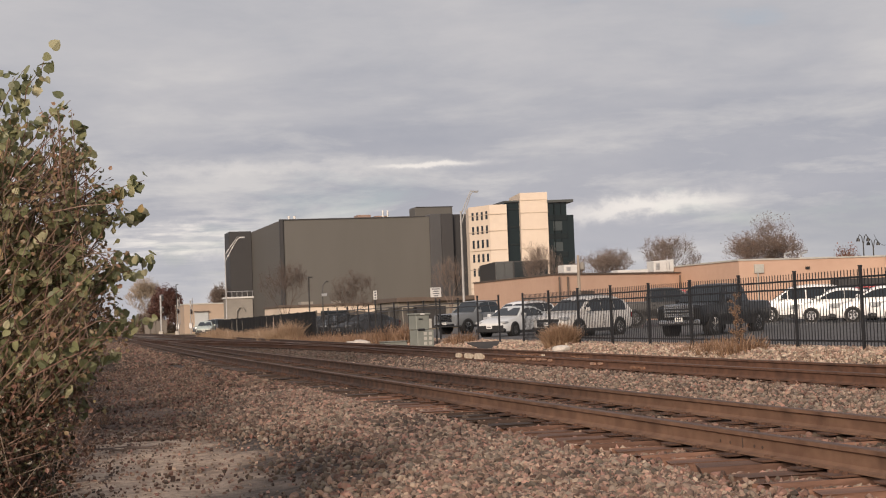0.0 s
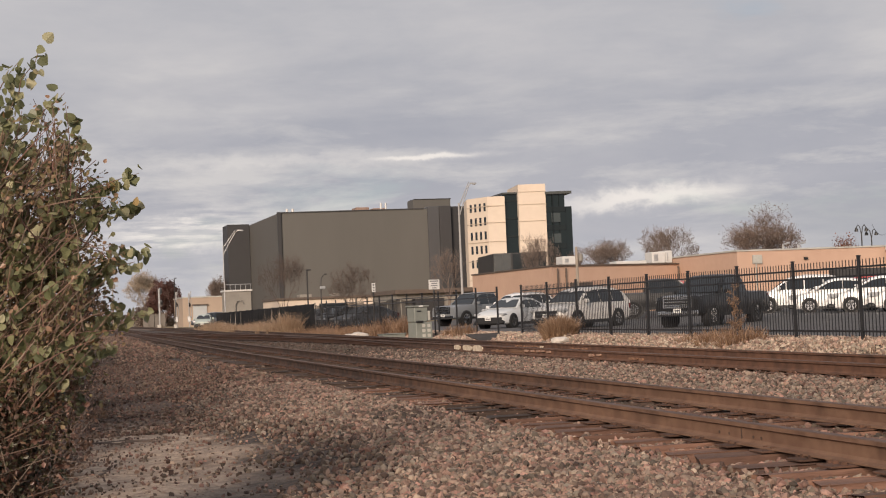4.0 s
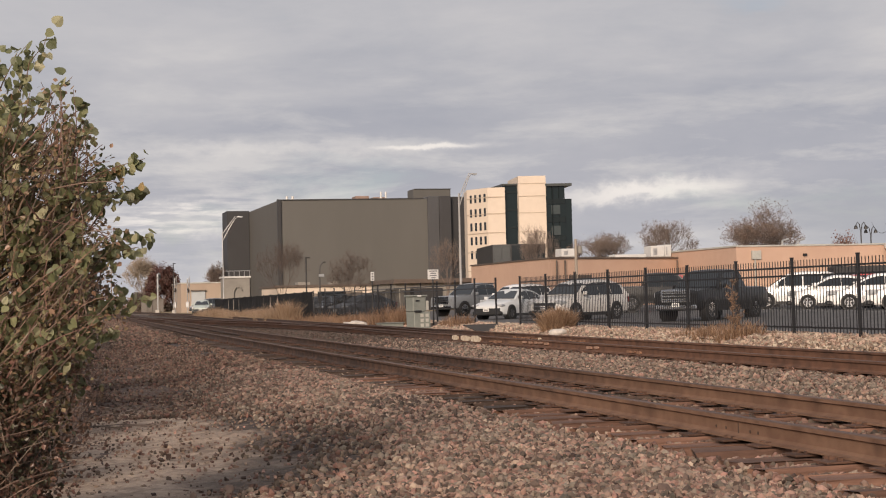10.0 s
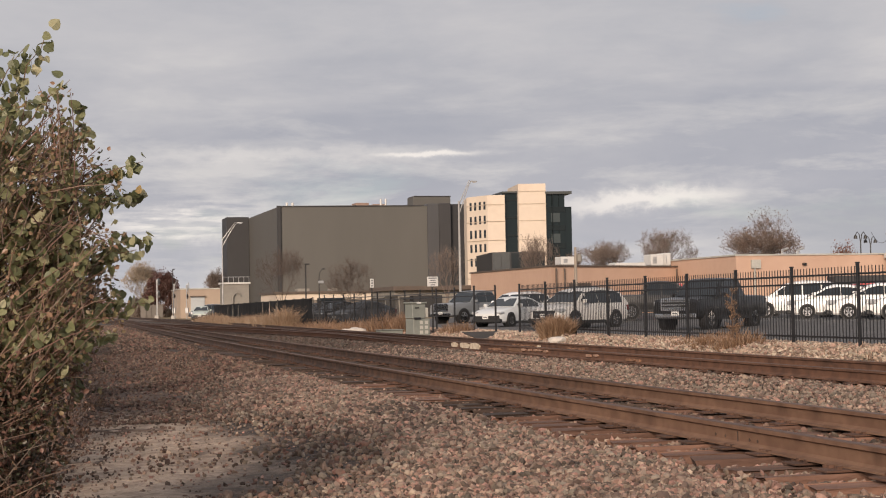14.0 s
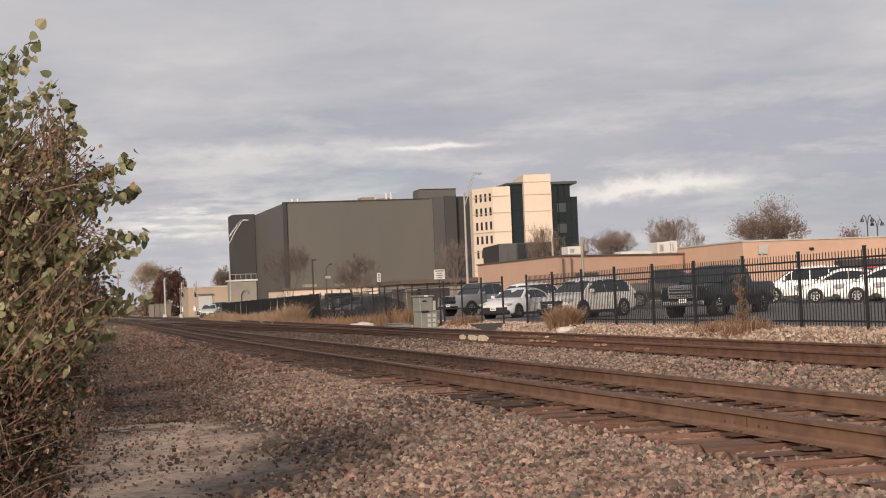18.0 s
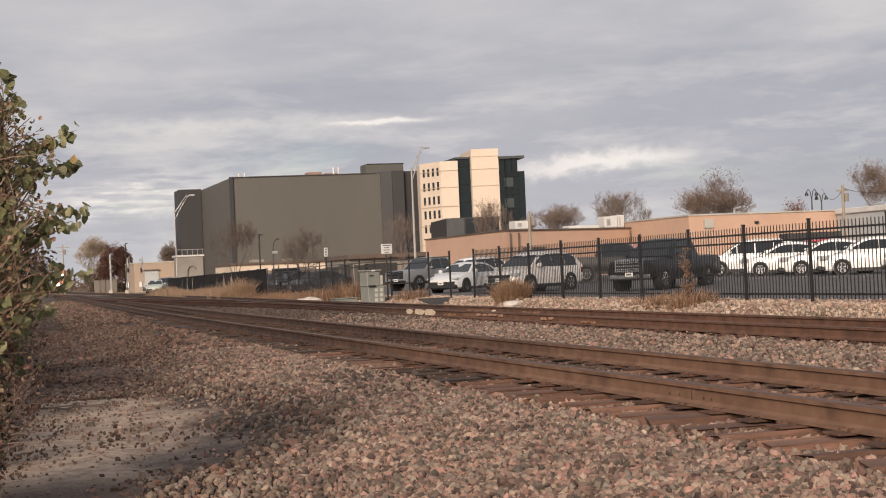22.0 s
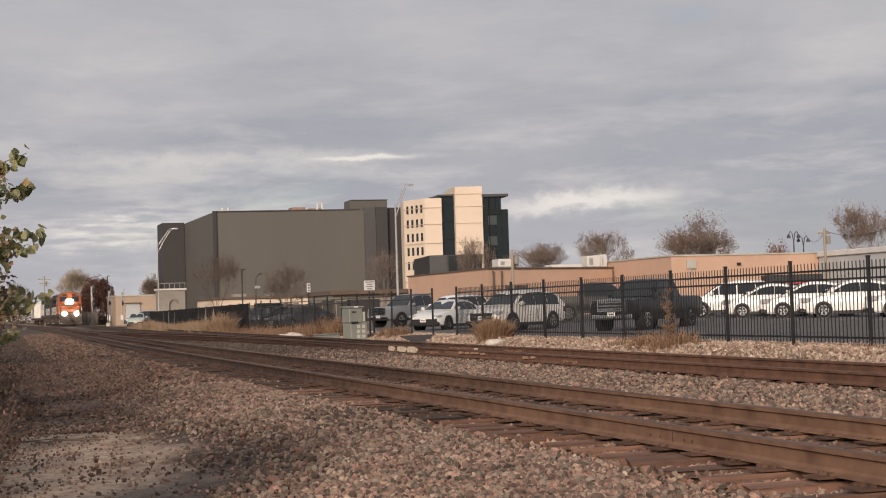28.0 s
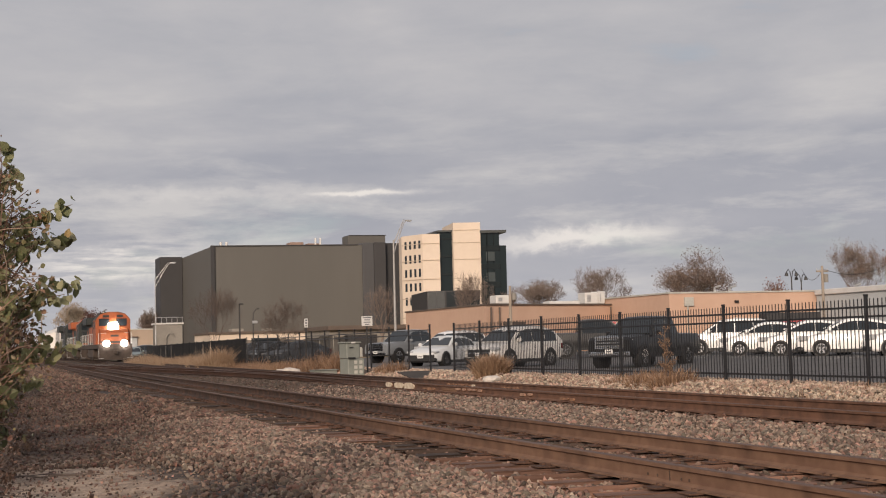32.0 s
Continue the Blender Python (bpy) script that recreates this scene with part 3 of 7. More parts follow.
stones("crib_ballast", 14000, (4.05, 4.86), (4.5, 24), 0.020, M_STONE, "pinkish ballast between the tie ends", 42, lift=0.014, power=1.2, keep=between_ties)
stones("dark_ballast_between_rails", 7000, (4.88, 6.12), (14, 50), 0.032, M_STONE_DARK, "dark ballast between the rails farther on", 27, lift=-0.012, power=1.4)
stones("ballast_between_tracks", 30000, (6.26, 9.75), (8, 38), 0.021, M_STONE_GREY, "grey brown ballast between the two tracks", 16, lift=0.01, power=1.5)
stones("dark_ballast_between_tracks", 16000, (6.26, 9.75), (33, 72), 0.028, M_STONE_DARK, "dark greasy ballast around the turnout", 43, lift=0.0, power=1.2)
stones("pink_ballast_between_tracks", 24000, (6.26, 9.75), (8, 40), 0.021, M_STONE, "pinkish ballast between the two tracks", 26, lift=0.012, power=1.5)
stones("ballast_far_track", 7000, (9.9, 11.1), (12, 60), 0.038, M_STONE_GREY, "ballast between the far rails", 17, lift=0.0, power=1.3)
stones("rock_bank", 40000, (11.4, 15.75), (16, 66), 0.026, M_STONE_PALE, "pale rocks on the bank below the fence", 18, power=1.4)
stones("path_pebbles", 9000, (-0.6, 3.0), (8.5, 30), 0.010, M_STONE_BROWN, "brown pebbles and debris scattered on the dirt path", 19, power=1.5, keep=lambda x, y, u: u < 0.12 + 0.75 * np.clip(np.sin(x * 3.1 + 1.7 * np.sin(y * 1.3)) * np.sin(y * 2.2 + x), 0, 1))
# brown stones darken the path where the bushes would shade it
stones("dark_path_gravel", 13000, (0.0, 3.4), (17.2, 46), 0.018, M_STONE_BROWN, "brown gravel on the path, toned dark for the bushes' shade", 23, power=1.5)
stones("distant_path_gravel", 5000, (-1.5, 3.4), (44, 120), 0.035, M_STONE_DARK, "dark gravel farther along the path", 28, power=1.3)
stones("distant_shoulder", 9000, (2.0, 4.6), (44, 120), 0.035, M_STONE_BROWN, "ballast shoulder farther along the track", 29, power=1.3)
stones("brown_clods", 1000, (0.1, 2.6), (9.5, 20.0), 0.015, M_STONE_BROWN, "brown clods and stones strewn on the sandy path", 41, power=1.2, keep=lambda x, y, u: u < 0.25 + 0.75 * np.clip(np.sin(x * 2.3 + 2 * np.sin(y * 0.9)) * np.sin(y * 1.6 - x), 0, 1))
stones("path_gravel", 4200, (-0.8, 3.2), (9.5, 40), 0.013, M_STONE, "loose gravel strewn on the dirt path", 20, power=1.5)


# ---- railway tracks ----
def worn_rail(name, clean, greasy, y0, y1):
    """Rust that gives way to a coat of grease along the rail, in uneven stains."""
    m = bpy.data.materials.new(name)
    m.use_nodes = True
    nt = m.node_tree
    N, L = nt.nodes.new, nt.links.new
    b = nt.nodes["Principled BSDF"]
    b.inputs["Roughness"].default_value = 0.8
    tc, sep = N("ShaderNodeTexCoord"), N("ShaderNodeSeparateXYZ")
    L(tc.outputs["Object"], sep.inputs[0])

    def noise_at(scale, sy, sz):
        mp, n = N("ShaderNodeMapping"), N("ShaderNodeTexNoise")
        mp.inputs["Scale"].default_value = (1, sy, sz)
        L(tc.outputs["Object"], mp.inputs[0]), L(mp.outputs[0], n.inputs[0])
        n.inputs["Scale"].default_value, n.inputs["Detail"].default_value = scale, 6
        return n.outputs[0]

    def blend(f, a, c):
        n = N("ShaderNodeMix")
        n.data_type = "RGBA"
        L(f, n.inputs[0])
        for k, v in ((6, a), (7, c)):
            if isinstance(v, tuple):
                n.inputs[k].default_value = (*v, 1)
            else:
                L(v, n.inputs[k])
        return n.outputs[2]

    def span(v, a, c):
        n = N("ShaderNodeMapRange")
        n.interpolation_type = "SMOOTHSTEP"
        n.inputs[1].default_value, n.inputs[2].default_value = a, c
        L(v, n.inputs[0])
        return n.outputs[0]

    def mth(op, a, c, d=0.0):
        n = N("ShaderNodeMath")
        n.operation = op
        for k, v in enumerate((a, c, d)):
            if isinstance(v, (int, float)):
                n.inputs[k].default_value = v
            else:
                L(v, n.inputs[k])
        return n.outputs[0]

    patchy, fine = noise_at(1.1, 0.5, 3.0), noise_at(5.0, 1.0, 1.2)
    base = blend(span(fine, 0.25, 0.75), clean[0], clean[1])
    dark = blend(span(fine, 0.35, 0.7), greasy[0], greasy[1])
    along = mth("MULTIPLY_ADD", patchy, 9.0, sep.outputs[1])
    cover = span(along, y0 + 4.5, y1 + 4.5)
    # drips and stains from the head downwards
    stain = mth("MULTIPLY", span(noise_at(2.2, 1.0, 0.2), 0.52, 0.66), span(sep.outputs[2], 0.06, 0.16))
    L(blend(mth("MAXIMUM", cover, mth("MULTIPLY", stain, 0.4)), base, dark), b.inputs["Base Color"])
    bp = N("ShaderNodeBump")
    bp.inputs["Strength"].default_value, bp.inputs["Distance"].default_value = 0.3, 0.01
    L(noise_at(40, 0.5, 1), bp.inputs["Height"]), L(bp.outputs[0], b.inputs["Normal"])
    return m


RAIL_WEAR = worn_rail("weathered_rail_web", ((0.135, 0.073, 0.047), (0.215, 0.125, 0.080)), ((0.028, 0.015, 0.010), (0.088, 0.045, 0.029)), 12.5, 23.0)
RAIL_WEAR_FAR = worn_rail("weathered_far_rail_web", ((0.085, 0.043, 0.028), (0.165, 0.083, 0.051)), ((0.026, 0.015, 0.011), (0.074, 0.040, 0.028)), 26.0, 46.0)
RAIL_PROFILE = [(-0.035, 0.191), (-0.029, 0.197), (0.029, 0.197), (0.035, 0.191), (0.034, 0.165), (0.011, 0.154), (0.008, 0.080), (0.028, 0.062), (0.070, 0.053), (0.070, 0.041), (-0.070, 0.041), (-0.070, 0.053), (-0.028, 0.062), (-0.008, 0.080), (-0.011, 0.154), (-0.034, 0.165)]


def rail(center, parent, web, y0=-15.0, y1=900.0):
    bm = bmesh.new()
    ys = list(np.arange(y0, 60, 2.5)) + list(np.arange(60, 240, 10.0)) + list(np.arange(240, y1 + 1, 30.0))
    rings = []
    for y in ys:
        cx = center + float(bend(y))
        rings.append([bm.verts.new((cx + px, y, pz)) for px, pz in RAIL_PROFILE])
    n = len(RAIL_PROFILE)
    for a, b in zip(rings, rings[1:]):
        for k in range(n):
            f = bm.faces.new((a[k], a[(k + 1) % n], b[(k + 1) % n], b[k]))
            f.material_index = 1 if k in (0, 1, 2) else 0
    bm.faces.new(rings[0]), bm.faces.new(rings[-1][::-1])
    bmesh.ops.recalc_face_normals(bm, faces=bm.faces)
    return part("rail", bm, [web, M_HEAD], parent)


def tie_mesh(seed, material=None):
    rng = random.Random(seed)
    bm = B(-1.29, 1.29, -0.115, 0.115, -0.17, 0.0, bevel=0.012)
    for v in bm.verts:
        v.co += Vector((rng.uniform(-0.07, 0.05), rng.uniform(-0.022, 0.02), rng.uniform(-0.022, 0.003)))
    me = bpy.data.meshes.new("tie")
    bm.to_mesh(me)
    bm.free()
    me.materials.append(material or M_TIE)
    return me


def plate_mesh():
    bm = B(-0.19, 0.19, -0.095, 0.095, 0.0, 0.014, bevel=0.003)
    for sx in (-1, 1):
        for sy in (-0.05, 0.05):
            box(bm, sx * 0.083 - 0.018, sx * 0.083 + 0.018, sy - 0.012, sy + 0.012, 0.01, 0.034)
        # rail anchors clipped under the foot
        box(bm, sx * 0.07 - 0.02, sx * 0.07 + 0.02, 0.13, 0.146, -0.012, 0.026)
    me = bpy.data.meshes.new("tie_plate")
    bm.to_mesh(me)
    bm.free()
    me.materials.append(M_PLATE)
    return me


# Oil-darkened wood; on the near ties its dark tone stands in for shade.
M_TIE_DARK = mat("dark_tie", (0.034, 0.023, 0.018), 0.88, scale=3.0, bump=0.8, bump_scale=14, second=(0.085, 0.054, 0.040), rand=0.3, stretch=(0.4, 2, 2))
TIES, PLATE = [tie_mesh(s) for s in range(5)], plate_mesh()
DARK_TIES = [tie_mesh(s, M_TIE_DARK) for s in range(5)]


def track(center, label, y0, y1, plates_to, sink):
    rng = random.Random(int(center * 10))
    tr = thing("railway_track", pose(0, 0, 0), label, "railway track", "pair of railway tracks")
    for s in (-1, 1):
        rail(center + s * GAUGE / 2, tr, RAIL_WEAR if center < 8 else RAIL_WEAR_FAR)
    y, n = y0, 0
    while y < y1 and n < 300:
        cx = center + float(bend(y))
        # near ties from 14.0 to 16.6 are dark to continue the painted shade
        t = share("tie", (DARK_TIES if (center < 6 and 14.0 < y < 16.6) or y > (19 if center < 6 else 34) + rng.uniform(-4, 4) else TIES)[rng.randrange(5)], tr, pose(cx + rng.uniform(-0.05, 0.05), y + rng.uniform(-0.02, 0.02), sink + rng.uniform(-0.012, 0.004), 0, 0, rng.uniform(-1.2, 1.2)))
        if y < plates_to:
            for s in (-1, 1):
                share("tie_plate", PLATE, t, pose(s * GAUGE / 2, 0, 0.001 + (0.008 if sink < 0.02 else 0.0)))
        y += 0.53
        n += 1
    return tr


track_near = track(TRACK_1, "rusty railway track on worn wooden ties in ballast", -4.0, 160, 48, 0.026)
track_far = track(TRACK_2, "rusty railway track half buried in grey ballast", 8.0, 166, 56, 0.014)


def joint_bars(y, center, parent, label):
    bm = bmesh.new()
    for s in (-1, 1):
        box(bm, center + s * 0.017 - 0.009, center + s * 0.017 + 0.009, y - 0.46, y + 0.46, 0.055, 0.145, bevel=0.004)
        for k in (-0.33, -0.2, -0.07, 0.07, 0.2, 0.33):
            tube(bm, [(center + s * 0.02, y + k, 0.1), (center + s * 0.05, y + k, 0.1)], 0.014, 6)
    return part("joint_bar", bm, M_RAIL, parent, label)


bm = B(-0.0135, 0.0135, -0.006, 0.006, 0.045, 0.15)
for k in (-0.30, -0.18, 0.2, 0.36):
    tube(bm, [(-0.0125, k, 0.10), (0.0125, k, 0.10)], 0.012, 8)
seam = part("rail_joint", bm, M_TIE_DARK, track_near, "dark joint and bolt holes in the rail web")
seam.matrix_basis = pose(TRACK_1 - GAUGE / 2, 9.75, 0.0)
joint_bars(30.4, TRACK_2 - GAUGE / 2 + float(bend(30.4)), track_far, "bolted rail joint")


def crossover():
    """Turnout rails that link the two tracks farther along."""
    tr = thing("rail_crossover", pose(0, 0, 0), "crossover rails linking the two tracks", "railway track")

    def path(s):
        def f(y):
            k = float(smoothstep(38, 118, y))
            return TRACK_2 + s * GAUGE / 2 + float(bend(y)) + (TRACK_1 - TRACK_2) * k
        return f
    for s in (-1, 1):
        bm = bmesh.new()
        d = path(s)
        rings = []
        for y in np.arange(36, 121, 1.7):
            # the point rails thin down to the stock rails at either end
            k = max(0.02, float(smoothstep(36, 52, y) * smoothstep(121, 106, y)))
            rings.append([bm.verts.new((d(y) + px * (0.4 + 0.6 * k), y, 0.05 + (pz - 0.05) * k + 0.003 * k)) for px, pz in RAIL_PROFILE])
        n = len(RAIL_PROFILE)
        for a, b in zip(rings, rings[1:]):
            for k in range(n):
                f = bm.faces.new((a[k], a[(k + 1) % n], b[(k + 1) % n], b[k]))
                f.material_index = 1 if k in (0, 1, 2) else 0
        bm.faces.new(rings[0]), bm.faces.new(rings[-1][::-1])
        bmesh.ops.recalc_face_normals(bm, faces=bm.faces)
        part("rail", bm, [M_RAIL_GREASY, M_HEAD], tr)
    rng = random.Random(31)
    mid = path(0)
    for k in range(140):
        y = 37.0 + 0.55 * k
        share("tie", DARK_TIES[k % 5], tr, pose(mid(y), y, 0.012 + rng.uniform(-0.01, 0.004), 0, 0, rng.uniform(-2, 2)))


crossover()


# ---- fence ----
def fence():
    fz = 0.20
    f = thing("metal_fence", pose(0, 0, 0), "black ornamental steel fence along the car park", "fence")
    rng = random.Random(5)
    post_bm = B(-0.027, 0.027, -0.027, 0.027, -0.1, 1.50, bevel=0.004)
    box(post_bm, -0.034, 0.034, -0.034, 0.034, 1.50, 1.525, bevel=0.006)
    post = part("post", post_bm, M_BLACK, f)
    post.matrix_basis = pose(FENCE_X, 21.53 - 5 * 2.44, fz)
    picket_bm = B(-0.0065, 0.0065, -0.0065, 0.0065, 0.07, 1.46)
    picket_me = bpy.data.meshes.new("picket")
    picket_bm.to_mesh(picket_me)
    picket_bm.free()
    picket_me.materials.append(M_BLACK)
    for k in range(-5, 23):
        y = 21.53 + 2.44 * k
        if k > -5:
            share("post", post.data, f, pose(FENCE_X, y, fz + rng.uniform(-0.02, 0.01), 0, rng.uniform(-0.5, 0.5), 0))
        if k in (9, 22):
            continue          # open stretches between two runs
        bm = bmesh.new()
        for z in (0.16, 1.16, 1.32) if k < 9 else (1.18, 1.33):
            box(bm, FENCE_X - 0.016, FENCE_X + 0.016, y + 0.035, y + 2.405, fz + z - 0.018, fz + z + 0.018)
        pn = part("fence_panel", bm, M_BLACK, f)
        if k >= 9:
            continue
        for j in range(1, 21):
            share("picket", picket_me, pn, pose(FENCE_X, y + j * 2.44 / 21, fz))
    return f


fence()


def screen_fence():
    f = thing("screened_fence", pose(0, 0, 0), "chain fence covered with black windscreen fabric", "fence")
    rng = random.Random(8)
    ys = [79.0 + 3.0 * k for k in range(16)]
    for i, y in enumerate(ys):
        top = 1.62 - 0.004 * (y - 79)
        part("post", T([(FENCE_X + 0.1, y, 0.0), (FENCE_X + 0.1, y, top + 0.04)], 0.03, 8), M_BLACK, f)
        if i + 1 == len(ys):
            break
        bm = bmesh.new()
        cols = 9
        grid = [[bm.verts.new((FENCE_X + 0.06 + 0.03 * math.sin(2.1 * c + i) * (1 - abs(2 * r / 5 - 1)), y + 3.0 * c / (cols - 1), 0.12 + (top - 0.12) * r / 5 - (0.02 * math.sin(math.pi * c / (cols - 1)) if r == 5 else 0))) for c in range(cols)] for r in range(6)]
        for r in range(5):
            for c in range(cols - 1):
                bm.faces.new((grid[r][c], grid[r][c + 1], grid[r + 1][c + 1], grid[r + 1][c]))
        g = bmesh.ops.solidify(bm, geom=bm.faces[:], thickness=0.006)
        part("fabric_panel", bm, M_SCREEN, f, smooth=True)


screen_fence()


def mesh_fabric():
    """Loose black netting that lets some light through."""
    m = bpy.data.materials.new("black_netting")
    m.use_nodes = True
    nt = m.node_tree
    b, out = nt.nodes["Principled BSDF"], nt.nodes["Material Output"]
    b.inputs["Base Color"].default_value, b.inputs["Roughness"].default_value = (0.014, 0.014, 0.016, 1), 0.9
    t, mx = nt.nodes.new("ShaderNodeBsdfTransparent"), nt.nodes.new("ShaderNodeMixShader")
    n, r = nt.nodes.new("ShaderNodeTexNoise"), nt.nodes.new("ShaderNodeMapRange")
    n.inputs["Scale"].default_value = 1.4
    r.inputs[1].default_value, r.inputs[2].default_value, r.inputs[3].default_value, r.inputs[4].default_value = 0.3, 0.7, 0.16, 0.34
    nt.links.new(n.outputs[0], r.inputs[0]), nt.links.new(r.outputs[0], mx.inputs[0])
    nt.links.new(b.outputs[0], mx.inputs[1]), nt.links.new(t.outputs[0], mx.inputs[2]), nt.links.new(mx.outputs[0], out.inputs[0])
    return m


def netting():
    f = thing("fence_netting", pose(0, 0, 0), "sagging black netting hung behind the fence rails", "netting")
    net = mesh_fabric()
    y = 57.0
    for i in range(9):
        bm = bmesh.new()
        cols = 7
        top = 1.50 + 0.05 * math.sin(i * 1.7)
        grid = [[bm.verts.new((FENCE_X + 0.09 + 0.03 * math.sin(1.9 * c + i + r), y + 2.44 * c / (cols - 1), 0.16 + (top - 0.16) * r / 4 - (0.05 * math.sin(math.pi * c / (cols - 1)) if r == 4 else 0))) for c in range(cols)] for r in range(5)]
        for r in range(4):
            for c in range(cols - 1):
                bm.faces.new((grid[r][c], grid[r][c + 1], grid[r + 1][c + 1], grid[r + 1][c]))
        part("net_panel", bm, net, f, smooth=True)
        y += 2.44


netting()


# ---- car park ----
def car_park():
    xs = [15.8, 18, 21, 24, 27, 30, 33, 36, 45, 60, 90]
    ys = [8, 14, 20, 26, 32, 40, 50, 60, 72, 85, 100, 112]
    bm = bmesh.new()
    g = [[bm.verts.new((x, y, LOT(x) )) for x in xs] for y in ys]
    lo = [[bm.verts.new((x, y, LOT(x) - 0.6)) for x in (xs[0], xs[-1])] for y in (ys[0], ys[-1])]
    for j in range(len(ys) - 1):
        for i in range(len(xs) - 1):
            bm.faces.new((g[j][i], g[j][i + 1], g[j + 1][i + 1], g[j + 1][i]))
    ob = part("pavement", bm, M_ASPHALT)
    tagged(ob, "dark asphalt car park surface", "pavement", kind="structure")
    kerb = thing("kerb", pose(0, 0, 0), "worn concrete kerb along the car park edge", "kerb", kind="structure")
    y = 8.0
    while y < 110:
        part("kerb_stone", B(15.62, 15.79, y + 0.01, y + 2.99, -0.25, LOT(15.8) + 0.13, bevel=0.02), M_CONC, kerb)
        y += 3.0
    for k in range(14):
        y = 30 + 2.75 * k
        bm = bmesh.new()
        x0, x1 = 31.0, 36.0
        v = [bm.verts.new(p) for p in ((x0, y, LOT(x0) + 0.006), (33, y, LOT(33) + 0.006), (x1, y, LOT(x1) + 0.006), (x1, y + 0.1, LOT(x1) + 0.006), (33, y + 0.1, LOT(33) + 0.006), (x0, y + 0.1, LOT(x0) + 0.006))]
        bm.faces.new((v[0], v[1], v[4], v[5])), bm.faces.new((v[1], v[2], v[3], v[4]))
        tagged(part("parking_line", bm, M_LINE), "faded white parking line on asphalt", "road marking", "parking lines", "structure")


def LOT(x):
    return -0.02 + 0.2 * float(smoothstep(25, 33, x))


car_park()


# ---- buildings ----
def quad_block(b, name, foot, z0, z1, material, label=""):
    """A storey block over any footprint (x, y)."""
    return part(name, prism(bmesh.new(), foot, 2, z0, z1), material, b, label)


def side_panels(b, p, q, z0, z1, n, material, thick=0.25, gap=0.12, rows=1, name="wall_panel"):
    """Cladding panels set on a wall from p to q."""
    p, q = Vector((*p, 0)), Vector((*q, 0))
    d = (q - p) / n
    nrm = Vector((d.y, -d.x, 0)).normalized() * thick
    u = d.normalized() * gap / 2
    h = (z1 - z0) / rows
    for r in range(rows):
        for k in range(n):
            a, c = p + d * k + u, p + d * (k + 1) - u
            bm = bmesh.new()
            za, zb = z0 + h * r + gap / 2, z0 + h * (r + 1) - gap / 2
            lo = [bm.verts.new((v.x, v.y, z)) for v, z in ((a, za), (c, za), (c, zb), (a, zb))]
            hi = [bm.verts.new((v.x + nrm.x, v.y + nrm.y, v.z + z)) for v, z in ((a, za), (c, za), (c, zb), (a, zb))]
            bm.faces.new(lo[::-1]), bm.faces.new(hi)
            for i in range(4):
                bm.faces.new((lo[i], lo[(i + 1) % 4], hi[(i + 1) % 4], hi[i]))
            bmesh.ops.recalc_face_normals(bm, faces=bm.faces)
            part(name, bm, material, b)


def grey_building():
    b = thing("storage_building", pose(0, 0, 0), "large windowless grey metal-clad building with charcoal corner towers", "building")
    quad_block(b, "wall", [(36.4, 228), (60.0, 226), (60.0, 275), (35.9, 275), (35.9, 255)], -0.5, 16.7, M_GREYPANEL)
    quad_block(b, "roof", [(36.9, 229), (59.8, 227), (59.8, 274), (36.9, 274)], 16.7, 16.8, M_ROOF)
    side_panels(b, (36.4, 228), (59.5, 226.1), -0.4, 16.7, 12, M_GREYPANEL, 0.03, 0.006)
    part("corner_trim", B(36.2, 36.75, 227.6, 228.2, -0.5, 16.85), M_DARKPANEL, b)
    part("corner_tower", B(32.05, 35.9, 256.5, 263, -0.5, 16.9, bevel=0.08), M_DARKPANEL, b, "charcoal corner tower")
    part("corner_tower", B(59.55, 61.4, 225.6, 240, -0.5, 17.05, bevel=0.08), M_SLATEBLUE, b, "slate corner tower")
    part("corner_tower", B(61.4, 63.3, 225.5, 240, -0.5, 17.1, bevel=0.08), M_SLATE, b, "charcoal corner tower")
    part("corner_tower", B(63.3, 65.8, 226.5, 242, -0.5, 17.05, bevel=0.08), M_DARKPANEL, b, "charcoal corner tower")
    ph = part("penthouse", B(59.9, 66.2, 236, 240, 16.5, 18.95, bevel=0.06), M_GREYPANEL, b, "grey rooftop penthouse")
    part("coping", B(60.1, 66.3, 235.9, 240.1, 18.95, 19.05), M_DARKPANEL, ph)
    for k, x in enumerate((50.3, 53.2, 55.6)):
        part("roof_unit", B(x, x + 2.2, 236, 239, 16.7, 17.9 - 0.2 * k, bevel=0.05), M_RUSTROOF, b)
    for x in (54.0, 54.8):
        part("roof_vent", T([(x, 234, 16.8), (x, 234, 18.4)], 0.16, 8), M_WHITEMETAL, b)
    for x in (38.6, 39.5):
        part("roof_vent", T([(x, 233, 16.8), (x, 233, 17.7)], 0.2, 8), M_WHITEMETAL, b)
    part("parapet", prism(bmesh.new(), [(36.3, 227.8), (59.0, 225.95), (59.0, 226.2), (36.3, 228.05)], 2, 16.7, 16.85), M_DARKPANEL, b)
    part("wall_light", B(50.6, 51.0, 226.2, 226.6, 3.6, 3.9), M_WHITEMETAL, b)


